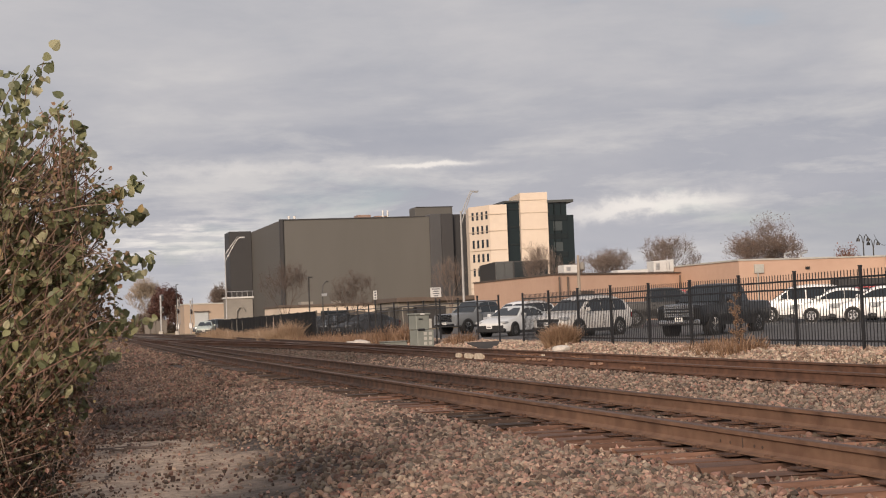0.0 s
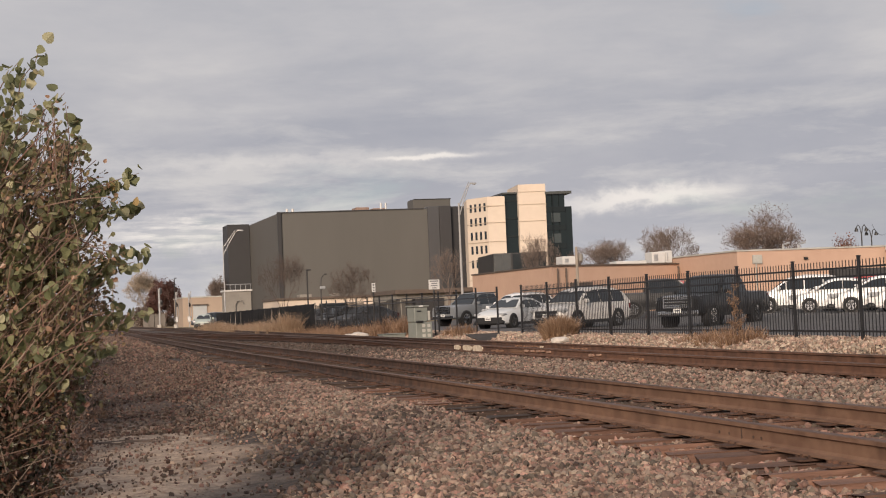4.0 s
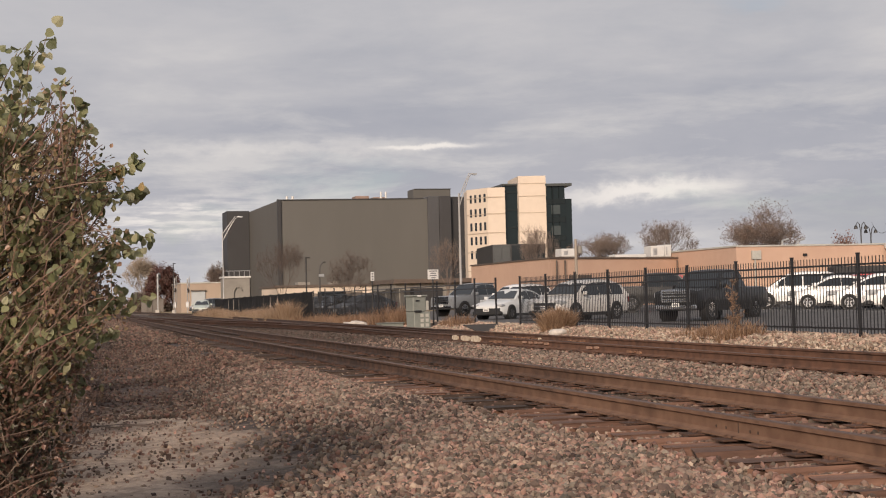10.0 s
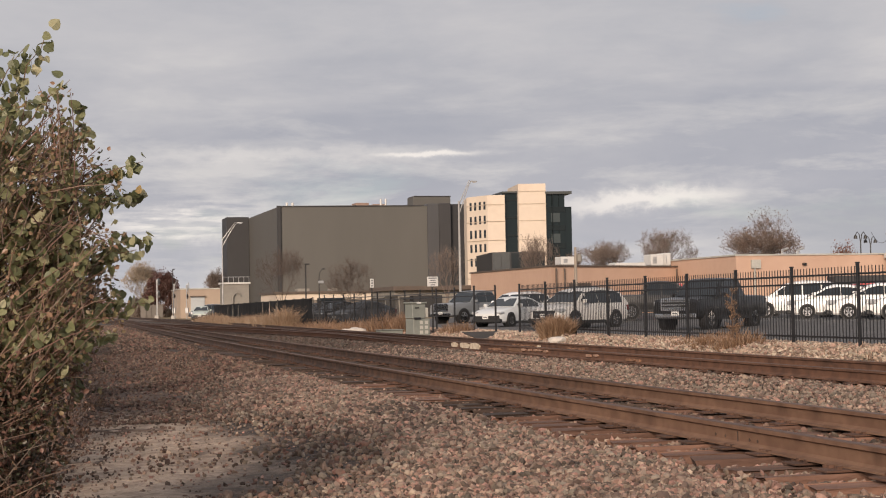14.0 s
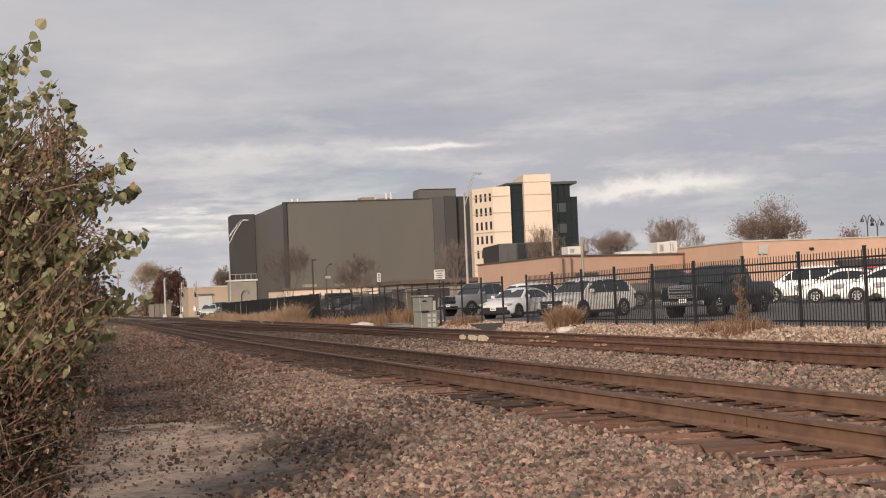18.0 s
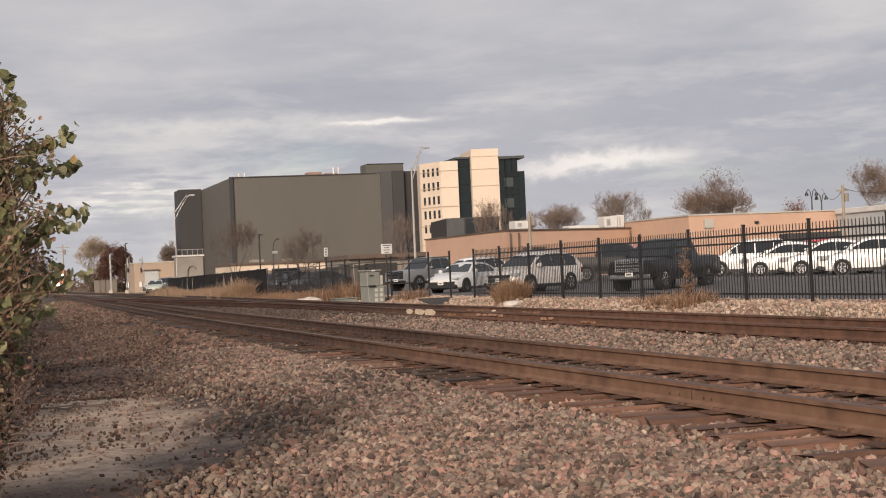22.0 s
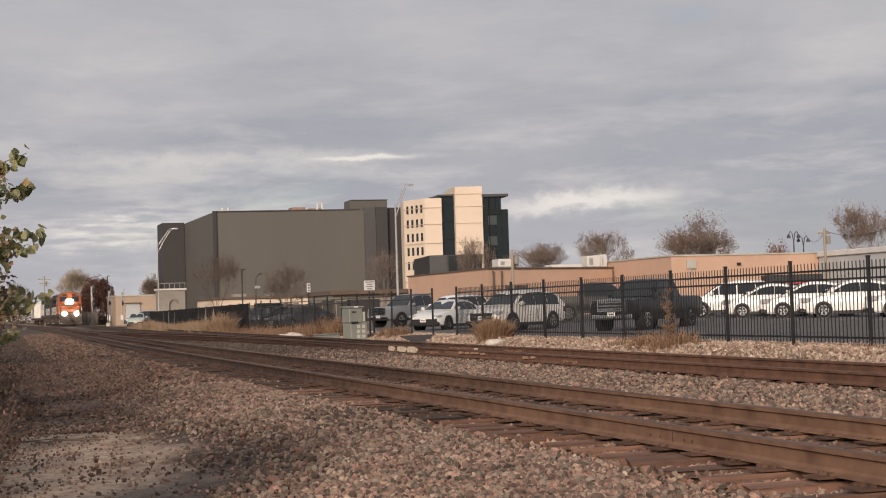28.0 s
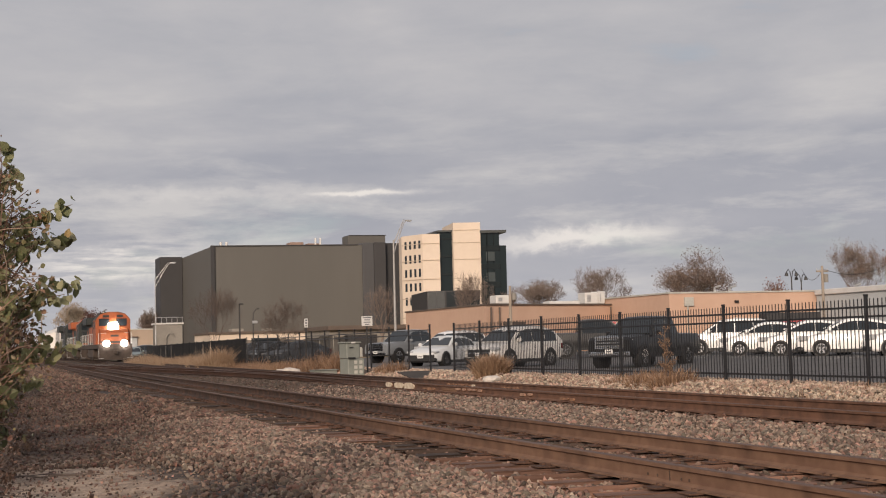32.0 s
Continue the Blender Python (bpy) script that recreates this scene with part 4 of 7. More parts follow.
def tower():
    b = thing("office_tower", Matrix.Translation((0, 0, 1.085 * 0.17)) @ Matrix.Scale(0.83, 4), "cream six-storey building with dark glass corners", "building")
    # wing with the small windows
    foot = [(74.2, 254.0), (76.3, 248.2), (79.2, 247.4), (82, 258), (76, 262)]
    quad_block(b, "wall", foot, -0.5, 20.1, M_BEIGE)
    # window face from (72.9,256.5) to (76.3,248.2)
    p, q = Vector((74.2, 254.0, 0)), Vector((76.3, 248.2, 0))
    d = (q - p)
    n = Vector((d.y, -d.x, 0)).normalized()
    for fl in range(6):
        z = 5.35 + 2.46 * fl
        for u in (0.20, 0.42, 0.64, 0.86):
            c = p + d * u
            w = d.normalized() * 0.28
            bm = bmesh.new()
            for (off, grow) in ((0.06, 0.0),):
                vs = []
                for s, zz in ((-1, z), (1, z), (1, z + 1.4), (-1, z + 1.4)):
                    vs.append(bm.verts.new(c + w * s + n * off + Vector((0, 0, zz))))
                vb = [bm.verts.new(v.co - n * 0.3) for v in vs]
                bm.faces.new(vs)
                for i in range(4):
                    bm.faces.new((vs[i], vb[i], vb[(i + 1) % 4], vs[(i + 1) % 4]))
            bmesh.ops.recalc_face_normals(bm, faces=bm.faces)
            part("window", bm, M_GLASS, b)
    # thin floor joints on the cream faces
    for z in (5.6, 8.9, 12.2, 15.5, 18.4):
        bm = bmesh.new()
        for (ax, ay), (bx, by) in (((76.25, 248.1), (79.2, 247.3)), ((74.15, 253.95), (76.25, 248.1))):
            dd = Vector((bx - ax, by - ay, 0)).normalized()
            nn = Vector((dd.y, -dd.x, 0)) * 0.04
            prism(bm, [(ax + nn.x, ay + nn.y), (bx + nn.x, by + nn.y), (bx - nn.x, by - nn.y), (ax - nn.x, ay - nn.y)], 2, z, z + 0.12)
        part("string_course", bm, M_JOINT, b)
    # glazed link
    quad_block(b, "glazed_bay", [(79.1, 248.6), (81.6, 247.9), (83, 258), (80, 258)], -0.5, 20.5, M_GREENGLASS, "dark glass stair bay")
    for k in range(7):
        z = 0.5 + 3.1 * k
        part("mullion", prism(bmesh.new(), [(79.1, 248.55), (81.6, 247.85), (81.6, 247.75), (79.1, 248.45)], 2, z, z + 0.35), M_BAYBAND, b)
    part("roof_slab", prism(bmesh.new(), [(79.0, 248.0), (82.0, 247.3), (83, 258), (79.5, 258)], 2, 20.45, 20.75), M_MULLION, b)
    # main shaft
    quad_block(b, "shaft", [(81.4, 246.5), (86.0, 245.3), (88, 256), (83, 257.5)], -0.5, 21.95, M_BEIGE, "cream stone shaft")
    for z in (5.6, 8.9, 12.2, 15.5, 18.4, 20.6):
        part("string_course", prism(bmesh.new(), [(81.36, 246.42), (86.05, 245.2), (86.1, 245.4), (81.4, 246.62)], 2, z, z + 0.12), M_JOINT, b)
    # glass corner on the other side
    quad_block(b, "glass_corner", [(86.0, 246.0), (89.4, 245.2), (91, 254), (88, 256)], -0.5, 20.2, M_GREENGLASS, "green tinted glass corner")
    part("roof_slab", prism(bmesh.new(), [(85.9, 245.3), (90.4, 244.2), (91.6, 254), (88, 256)], 2, 20.1, 20.55), M_MULLION, b)
    quad_block(b, "glass_corner", [(89.4, 245.6), (90.7, 245.3), (92.4, 254), (91, 255)], -0.5, 17.9, M_GREENGLASS, "green tinted glass corner")
    for k in range(6):
        z = 1.0 + 3.2 * k
        part("spandrel", prism(bmesh.new(), [(86.0, 245.95), (89.4, 245.15), (89.4, 245.05), (86.0, 245.85)], 2, z, z + 0.9), M_BAYBAND, b)
    for x in (87.2, 88.4):
        part("mullion", B(x - 0.05, x + 0.05, 245.25, 245.5, 0, 20.1), M_BAYBAND, b)
    for z in (11.6, 15.2):
        part("window", prism(bmesh.new(), [(87.0, 245.62), (88.5, 245.27), (88.5, 245.12), (87.0, 245.47)], 2, z, z + 1.6), M_PALEGLASS, b, "paler window in the glass corner")
    # dark low annex before the tower
    a = thing("glass_annex", pose(0, 0, 0), "low dark glass-walled annex", "building")
    quad_block(a, "wall", [(59.1, 190.6), (61.3, 189.6), (65.9, 188.8), (68.6, 204), (61.2, 205)], -0.3, 8.05, M_DARKPANEL)
    for p2, q2 in (((59.15, 190.5), (61.25, 189.55)), ((61.4, 189.5), (65.8, 188.75))):
        side_panels(a, p2, q2, 0.4, 7.9, 2, M_TEALGLASS, 0.05, 0.05, 1, "glass_panel")


def warehouse():
    b = thing("warehouse", pose(0, 0, 0), "long low tan stucco warehouse with a flat roof", "building")
    quad_block(b, "wall", [(40.0, 113.3), (54.3, 120.6), (54.3, 136), (40.0, 136)], -0.5, 4.05, M_TAN)
    quad_block(b, "roof", [(39.9, 113.1), (54.4, 120.5), (54.4, 136.1), (39.9, 136.1)], 4.05, 4.17, M_BROWNTRIM)
    part("wall", B(54.3, 104, 109.3, 140, -0.5, 4.62), M_TAN, b)
    part("roof", B(54.2, 104.1, 109.2, 140, 4.62, 4.74), M_TRIM, b)
    part("recess_door", B(-1.3, 1.3, -0.08, 0.1, 0.0, 2.7, m=pose(43.0, 114.8, 0, 0, 0, 27.0)), M_BROWNTRIM, b)
    for x, y in ((40.5, 113.4), (41.4, 113.9), (54.1, 120.3)):
        part("downpipe", T([(x, y, 0), (x, y, 3.9)], 0.07, 6), M_BROWNTRIM, b)
    for x, y, w, h in ((41.9, 116, 1.2, 0.75), (52.2, 121.5, 1.25, 1.05), (53.5, 121.7, 0.7, 1.15)):
        u = thing("roof_unit", pose(x, y, 4.17), "white rooftop air-conditioning unit", "air conditioner", "rooftop units")
        part("casing", B(0, w, 0, 1.6, 0.08, h, bevel=0.05), M_WHITEMETAL, u)
        part("base_frame", B(0.05, w - 0.05, 0.05, 1.55, 0, 0.08), M_STEEL, u)
        part("grille", B(0.2, w * 0.45, -0.02, 0.0, 0.25, h - 0.2), M_STEEL, u)
    part("long_duct", B(48.6, 51.5, 121, 122.5, 4.17, 4.5, bevel=0.05), M_WHITEMETAL, b)
    for x in (62.0, 63.5, 76):
        part("roof_vent", T([(x, 116, 4.7), (x, 116, 5.3), (x + 0.4, 115.6, 5.45)], 0.1, 8), M_STEEL, b)
    part("scupper", B(55.6, 56.4, 109.1, 109.32, 3.6, 4.3), M_TRIM, b)
    part("wall_pipe", T([(55.9, 109.2, 0.5), (55.9, 109.2, 3.6)], 0.07, 6), M_TRIM, b)
    part("wall_lamp", B(60.2, 60.5, 109.1, 109.3, 3.8, 4.0), M_DARKTRIM, b)
    # pale metal building on the other side
    m = thing("metal_shed", pose(0, 0, 0), "pale grey ribbed-metal building with a white eave", "building")
    part("wall", B(67.7, 120, 98.0, 109, -0.5, 4.3), M_GREYMETAL, m)
    part("eave", B(67.5, 120, 97.6, 109, 4.3, 4.75, bevel=0.05), M_WHITEMETAL, m)
    for k in range(60):
        x = 67.8 + 0.42 * k
        part("rib", B(x, x + 0.07, 97.93, 98.01, -0.2, 4.3), M_GREYMETAL, m)
    k = thing("storage_container", pose(57.3, 96.0, 0.18, 0, 0, -16), "dark steel storage container beyond the parked cars", "container")
    part("body", B(-1.95, 1.95, -1.2, 1.2, 0, 2.5, bevel=0.04), M_DARKPANEL, k)
    for j in range(14):
        part("rib", B(-1.8 + 0.27 * j, -1.68 + 0.27 * j, -1.235, -1.198, 0.15, 2.35), M_DARKPANEL, k)
    part("notice", B(1.0, 1.25, -1.26, -1.236, 1.5, 1.9), M_SIGN, k)
    part("door", B(74.5, 76.9, 97.9, 98.05, 0, 3.2), M_DARKPANEL, m)


M_ROUGHCAST = mat("grey_roughcast", (0.20, 0.185, 0.165), 0.9, scale=0.8, second=(0.27, 0.25, 0.22), bump=0.2)


def low_buildings():
    b = thing("tan_workshop", pose(0, 0, 0), "low tan workshop with a roller door", "building")
    part("wall", B(19.6, 27.5, 209, 222, -0.5, 3.95), M_TAN2, b)
    part("roof", B(19.5, 27.6, 208.9, 222, 3.95, 4.1), M_TRIM, b)
    part("roller_door", B(21.0, 22.9, 208.85, 209.1, 0, 2.9), M_GREYMETAL, b, "pale roller door")
    part("awning", B(20.9, 23.0, 208.6, 209, 2.9, 3.05), M_BROWNTRIM, b)
    c = thing("equipment_house", pose(0, 0, 0), "small grey equipment house with a rooftop railing", "building")
    part("wall", B(19.9, 22.7, 163, 166, -0.3, 3.85), M_ROUGHCAST, c)
    part("roof", B(19.75, 22.85, 162.85, 166.2, 3.85, 4.02), M_WHITEMETAL, c)
    for k in range(6):
        part("railing_post", T([(19.9 + 0.56 * k, 162.95, 4.0), (19.9 + 0.56 * k, 162.95, 4.6)], 0.03, 5), M_STEEL, c)
    part("railing", T([(19.8, 162.95, 4.6), (22.8, 162.95, 4.6)], 0.035, 5), M_STEEL, c)
    part("arched_pipe", T([(20.9, 162.8, 0), (20.9, 162.8, 2.4), (21.15, 162.8, 2.8), (21.6, 162.8, 2.85), (21.8, 162.8, 2.5)], 0.07, 8), M_ROUGHCAST, c)
    d = thing("flat_shop", pose(0, 0, 0), "low flat-roofed tan building with dark windows", "building")
    part("wall", B(26.8, 52, 170, 182, -0.5, 2.75), M_BEIGE, d)
    part("roof", B(26.6, 52.2, 169.7, 182, 2.75, 3.0), M_BROWNTRIM, d)
    for x in (31.5, 38.5, 44):
        part("window", B(x, x + 3.2, 169.9, 170.05, 1.0, 2.2), M_GLASS, d)
    for x, w in ((29.6, 1.4), (33.5, 0.8)):
        part("roof_unit", B(x, x + w, 172, 174, 3.0, 3.35), M_ROUGHCAST, d)
    e = thing("loading_shed", pose(0, 0, 0), "low shed with a dark roof edge", "building")
    part("wall", B(33.5, 43, 140, 150, -0.5, 2.6), M_ROUGHCAST, e)
    part("roof", B(33.2, 43.3, 139.2, 150, 2.6, 3.0), M_BROWNTRIM, e)
    part("opening", B(35.0, 38.2, 139.9, 140.1, 0, 2.1), M_DARKPANEL, e)


grey_building()
tower()
warehouse()
low_buildings()


# ---- cars ----
def paint(name, c, c2=None):
    return mat(name, c, 0.32, 0.0, vary=0.06, scale=0.7, second=c2, coat=0.6)


P_WHITE = paint("white_car_paint", (0.82, 0.81, 0.80))
P_SILVER = paint("pale_silver_car_paint", (0.58, 0.56, 0.53))
P_PEARL = paint("silver_white_car_paint", (0.60, 0.61, 0.61))
P_BLACK = mat("black_car_paint", (0.006, 0.006, 0.0065), 0.38, 0.0, vary=0.06, scale=0.7, coat=0.2)
P_GREY = paint("grey_car_paint", (0.16, 0.17, 0.18))
P_NAVY = paint("dark_blue_grey_car_paint", (0.05, 0.055, 0.065))
P_RED = paint("red_car_paint", (0.42, 0.03, 0.03))


def loft(bm, rings, idx=0, caps=True):
    vs = [[bm.verts.new(p) for p in r] for r in rings]
    n = len(vs[0])
    for a, b in zip(vs, vs[1:]):
        for k in range(n):
            bm.faces.new((a[k], a[(k + 1) % n], b[(k + 1) % n], b[k])).material_index = idx
    if caps:
        bm.faces.new(vs[0][::-1]).material_index = idx
        bm.faces.new(vs[-1]).material_index = idx
    bmesh.ops.recalc_face_normals(bm, faces=bm.faces)
    return bm


def section(x, hw, zl, zt, crown=0.03):
    h = zt - zl
    half = [(hw * 0.86, zl), (hw * 0.97, zl + 0.12 * h), (hw, zl + 0.42 * h), (hw * 0.985, zl + 0.72 * h), (hw * 0.93, zt - 0.02), (hw * 0.72, zt + crown * 0.6), (hw * 0.3, zt + crown)]
    return [(x, y, z) for y, z in half] + [(x, -y, z) for y, z in reversed(half)]


def wheel(parent, x, y, r, w, rim_mat, side):
    wh = part("wheel", T([(x, y - w / 2 + 0.05, r), (x, y + w / 2 - 0.05, r)], r * 0.68, 18), M_DARKTRIM, parent)
    bm = bmesh.new()
    prof = [(r * 0.66, -w / 2), (r * 0.93, -w / 2), (r, -w / 2 + 0.03), (r, w / 2 - 0.03), (r * 0.93, w / 2), (r * 0.66, w / 2)]
    seg = 24
    rows = [[bm.verts.new((x + a * math.cos(2 * math.pi * k / seg), y + b, r + a * math.sin(2 * math.pi * k / seg))) for a, b in prof] for k in range(seg)]
    for k in range(seg):
        for j in range(len(prof)):
            a, b = rows[k], rows[(k + 1) % seg]
            bm.faces.new((a[j], a[(j + 1) % 6], b[(j + 1) % 6], b[j]))
    bmesh.ops.recalc_face_normals(bm, faces=bm.faces)
    part("tyre", bm, M_TYRE, wh, smooth=True)
    bm = bmesh.new()
    yo = y + side * (w / 2 - 0.015)
    ring_in, ring_out = r * 0.56, r * 0.66
    tube(bm, [(x, yo - 0.01, r), (x, yo + 0.012, r)], r * 0.14, 10)
    for k in range(5):
        a = 2 * math.pi * k / 5 + 0.3
        d = Vector((math.cos(a), 0, math.sin(a)))
        p = Vector((math.sin(a), 0, -math.cos(a)))
        c0, c1 = Vector((x, yo, r)) + d * r * 0.1, Vector((x, yo, r)) + d * ring_out
        q = [c0 + p * r * 0.09, c1 + p * r * 0.13, c1 - p * r * 0.13, c0 - p * r * 0.09]
        lo = [bm.verts.new(v + Vector((0, -0.012, 0))) for v in q]
        hi = [bm.verts.new(v + Vector((0, 0.012, 0))) for v in q]
        bm.faces.new(lo), bm.faces.new(hi[::-1])
        for i in range(4):
            bm.faces.new((lo[i], hi[i], hi[(i + 1) % 4], lo[(i + 1) % 4]))
    for k in range(20):
        a0, a1 = 2 * math.pi * k / 20, 2 * math.pi * (k + 1) / 20
        q = [bm.verts.new((x + rr * math.cos(a), yo, r + rr * math.sin(a))) for rr, a in ((ring_in, a0), (ring_out, a0), (ring_out, a1), (ring_in, a1))]
        bm.faces.new(q)
    bmesh.ops.recalc_face_normals(bm, faces=bm.faces)
    part("rim", bm, rim_mat, wh)


def slab(corners, thick, n):
    """A thin pane through four corners, raised along n."""
    bm = bmesh.new()
    n = Vector(n) * thick
    lo = [bm.verts.new(Vector(c) - n * 0.2) for c in corners]
    hi = [bm.verts.new(Vector(c) + n) for c in corners]
    k = len(corners)
    bm.faces.new(lo[::-1]), bm.faces.new(hi)
    for i in range(k):
        bm.faces.new((lo[i], lo[(i + 1) % k], hi[(i + 1) % k], hi[i]))
    bmesh.ops.recalc_face_normals(bm, faces=bm.faces)
    return bm


def car(name, m, label, category, body, spec, group="cars in the car park", rim=M_CHROME, plate=True):
    """Nose towards +x, origin on the ground under the middle."""
    c = thing(name, m, label, category, group)
    L0, W, wb, r = spec["length"], spec["width"], spec["wheelbase"], spec["wheel"]
    hw = W / 2
    front, rear = L0 / 2, -L0 / 2
    ax_f = front - spec["front_overhang"]
    ax_r = ax_f - wb
    zl = spec["sill"]
    rings = [section(rear + L0 * u, hw * k, zl + dz, zt) for u, k, dz, zt in spec["body"]]
    part("body", loft(bmesh.new(), rings), body, c, smooth=True)
    # cabin: a roofline drawn across the width, leaning inwards
    line, belt, wt = spec["roofline"], spec["belt"], spec["roof_width"]
    wbt = hw * 0.94
    roof = max(z for _, z in line)
    xa, xd = line[0][0], line[-1][0]

    def half_width(z):
        return wbt + (wt - wbt) * (z - belt) / (roof - belt)

    bm = bmesh.new()
    rows = []
    for x, z in line:
        w = half_width(z)
        crown = 0.025 if z > belt + 0.2 else 0.0
        rows.append([bm.verts.new((x, -w, z)), bm.verts.new((x, -w * 0.86, z + 0.03 * (z > belt + 0.1))), bm.verts.new((x, 0, z + 0.03 + crown)), bm.verts.new((x, w * 0.86, z + 0.03 * (z > belt + 0.1))), bm.verts.new((x, w, z))])
    for p, q in zip(rows, rows[1:]):
        for k in range(4):
            bm.faces.new((p[k], p[k + 1], q[k + 1], q[k]))
    for k in (0, 4):
        lo = [bm.verts.new((x, rows[0][k].co.y, belt - 0.08)) for x in (xa, xd)]
        bm.faces.new([r[k] for r in rows] + [lo[1], lo[0]])
    bmesh.ops.recalc_face_normals(bm, faces=bm.faces)
    part("cabin", bm, body, c, smooth=True)

    def roof_z(x):
        xs, zs = [p[0] for p in line][::-1], [p[1] for p in line][::-1]
        return float(np.interp(x, xs, zs))

    z0 = belt + 0.03
    cuts = spec["panes"]
    for s in (-1, 1):
        for p, q in zip(cuts, cuts[1:]):
            gap = spec.get("pillar", 0.025)
            x0, x1 = p - gap, q + gap
            top = []
            for k in range(6):
                x = x1 + (x0 - x1) * k / 5
                top.append((x, max(z0 + 0.01, roof_z(x) - 0.075)))
            pts = [(x0, z0), (x1, z0)] + top
            q3 = [(x, s * (half_width(z) + 0.002), z) for x, z in pts]
            part("side_window", slab(q3, 0.010, (0, s, 0.25)), M_GLASS, c)
        mx = xa - 0.38
        part("mirror", B(mx - 0.08, mx + 0.1, s * (hw + 0.09) - 0.1, s * (hw + 0.09) + 0.1, belt + 0.02, belt + 0.19, bevel=0.04), spec.get("mirror", body), c)
        for xw, nm in ((ax_f, 0), (ax_r, 1)):
            part("wheel_arch", T([(xw, s * (hw - 0.30), r), (xw, s * (hw + 0.004), r)], r * 1.17, 24), M_DARKTRIM, c)
            wheel(c, xw, s * (hw - 0.09), r, 0.22, rim, s)
        for xd0 in spec["doors"]:
            part("door_seam", B(xd0 - 0.007, xd0 + 0.007, s * (hw + 0.001) - 0.004, s * (hw + 0.001) + 0.004, zl + 0.2, belt - 0.12), M_DARKTRIM, c)
            part("door_handle", B(xd0 + 0.06, xd0 + 0.26, s * (hw * 0.99) - 0.02, s * (hw * 0.99) + 0.02, belt - 0.17, belt - 0.13, bevel=0.008), body, c)
        zh = spec["lamp_z"]
        part("headlight", B(front - 0.46, front - 0.05, s * (hw - 0.26) - 0.22, s * (hw - 0.26) + 0.18, zh, zh + spec["lamp_h"], bevel=0.05), M_LAMP, c)
        part("tail_light", B(rear + 0.02, rear + 0.2, s * (hw - 0.16) - 0.12, s * (hw - 0.16) + 0.1, zh + 0.05, zh + 0.32, bevel=0.03), M_TAIL, c)
        part("rocker_trim", B(ax_r + r * 1.2, ax_f - r * 1.2, s * (hw * 0.95) - 0.03, s * (hw * 0.95) + 0.03, zl - 0.04, zl + 0.1), M_DARKTRIM, c)
    # screens
    for nm, p, q, sg in (("windscreen", line[0], line[1], 1), ("rear_window", line[-1], line[-2], -1)):
        corners = []
        for u, side in ((0.08, -1), (0.08, 1), (0.93, 1), (0.93, -1)):
            x, z = p[0] + (q[0] - p[0]) * u, p[1] + (q[1] - p[1]) * u
            corners.append((x, side * (half_width(z) - 0.09), z + 0.02))
        part(nm, slab(corners, 0.022, (sg, 0, 0.6)), M_GLASS, c)
    # face
    g = part("grille", B(front - 0.12, front + 0.012, -hw * spec["grille_w"], hw * spec["grille_w"], spec["grille_z"][0], spec["grille_z"][1], bevel=0.03), M_DARKTRIM, c)
    for j in range(spec["grille_bars"]):
        z = spec["grille_z"][0] + (j + 0.5) * (spec["grille_z"][1] - spec["grille_z"][0]) / spec["grille_bars"]
        part("grille_bar", B(front - 0.05, front + 0.03, -hw * spec["grille_w"] * 0.97, hw * spec["grille_w"] * 0.97, z - 0.028, z + 0.028, bevel=0.008), M_CHROME, g)
    if spec.get("grille_frame"):
        gw, (ga, gb) = hw * spec["grille_w"], spec["grille_z"]
        for y0, y1, za, zb in ((-gw - 0.03, gw + 0.03, gb - 0.02, gb + 0.05), (-gw - 0.03, gw + 0.03, ga - 0.05, ga + 0.02), (-gw - 0.05, -gw + 0.02, ga, gb), (gw - 0.02, gw + 0.05, ga, gb)):
            part("grille_frame", B(front - 0.06, front + 0.035, y0, y1, za, zb, bevel=0.012), M_CHROME, g)
    part("bumper", B(front - 0.25, front + 0.035, -hw * 0.88, hw * 0.88, zl + 0.02, zl + 0.22, bevel=0.05), spec.get("bumper", M_DARKTRIM), c)
    if plate:
        pz = spec["plate_z"]
        p = part("number_plate", B(front + 0.036, front + 0.05, -0.16, 0.16, pz, pz + 0.15), M_PLATE_W, c)
        part("plate_bars", B(front + 0.05, front + 0.054, -0.11, 0.11, pz + 0.05, pz + 0.10), M_INK, p)
    if "bed" in spec:
        x0, x1 = spec["bed"]
        part("bed_liner", B(x0 + 0.08, x1 - 0.08, -hw * 0.84, hw * 0.84, belt - 0.02, belt + 0.045), M_DARKTRIM, c)
        part("tailgate", B(x0 - 0.015, x0 + 0.03, -hw * 0.8, hw * 0.8, zl + 0.35, belt + 0.02, bevel=0.01), body, c)
    if spec.get("rack"):
        for s in (-1, 1):
            y = s * (wt - 0.10)
            part("roof_rail", T([(-0.1, y, roof_z(-0.1) + 0.02), (-0.25, y, roof_z(-0.25) + 0.07), (-1.45, y, roof_z(-1.45) + 0.07), (-1.6, y, roof_z(-1.6) + 0.02)], 0.018, 6), M_STEEL, c)
    return c


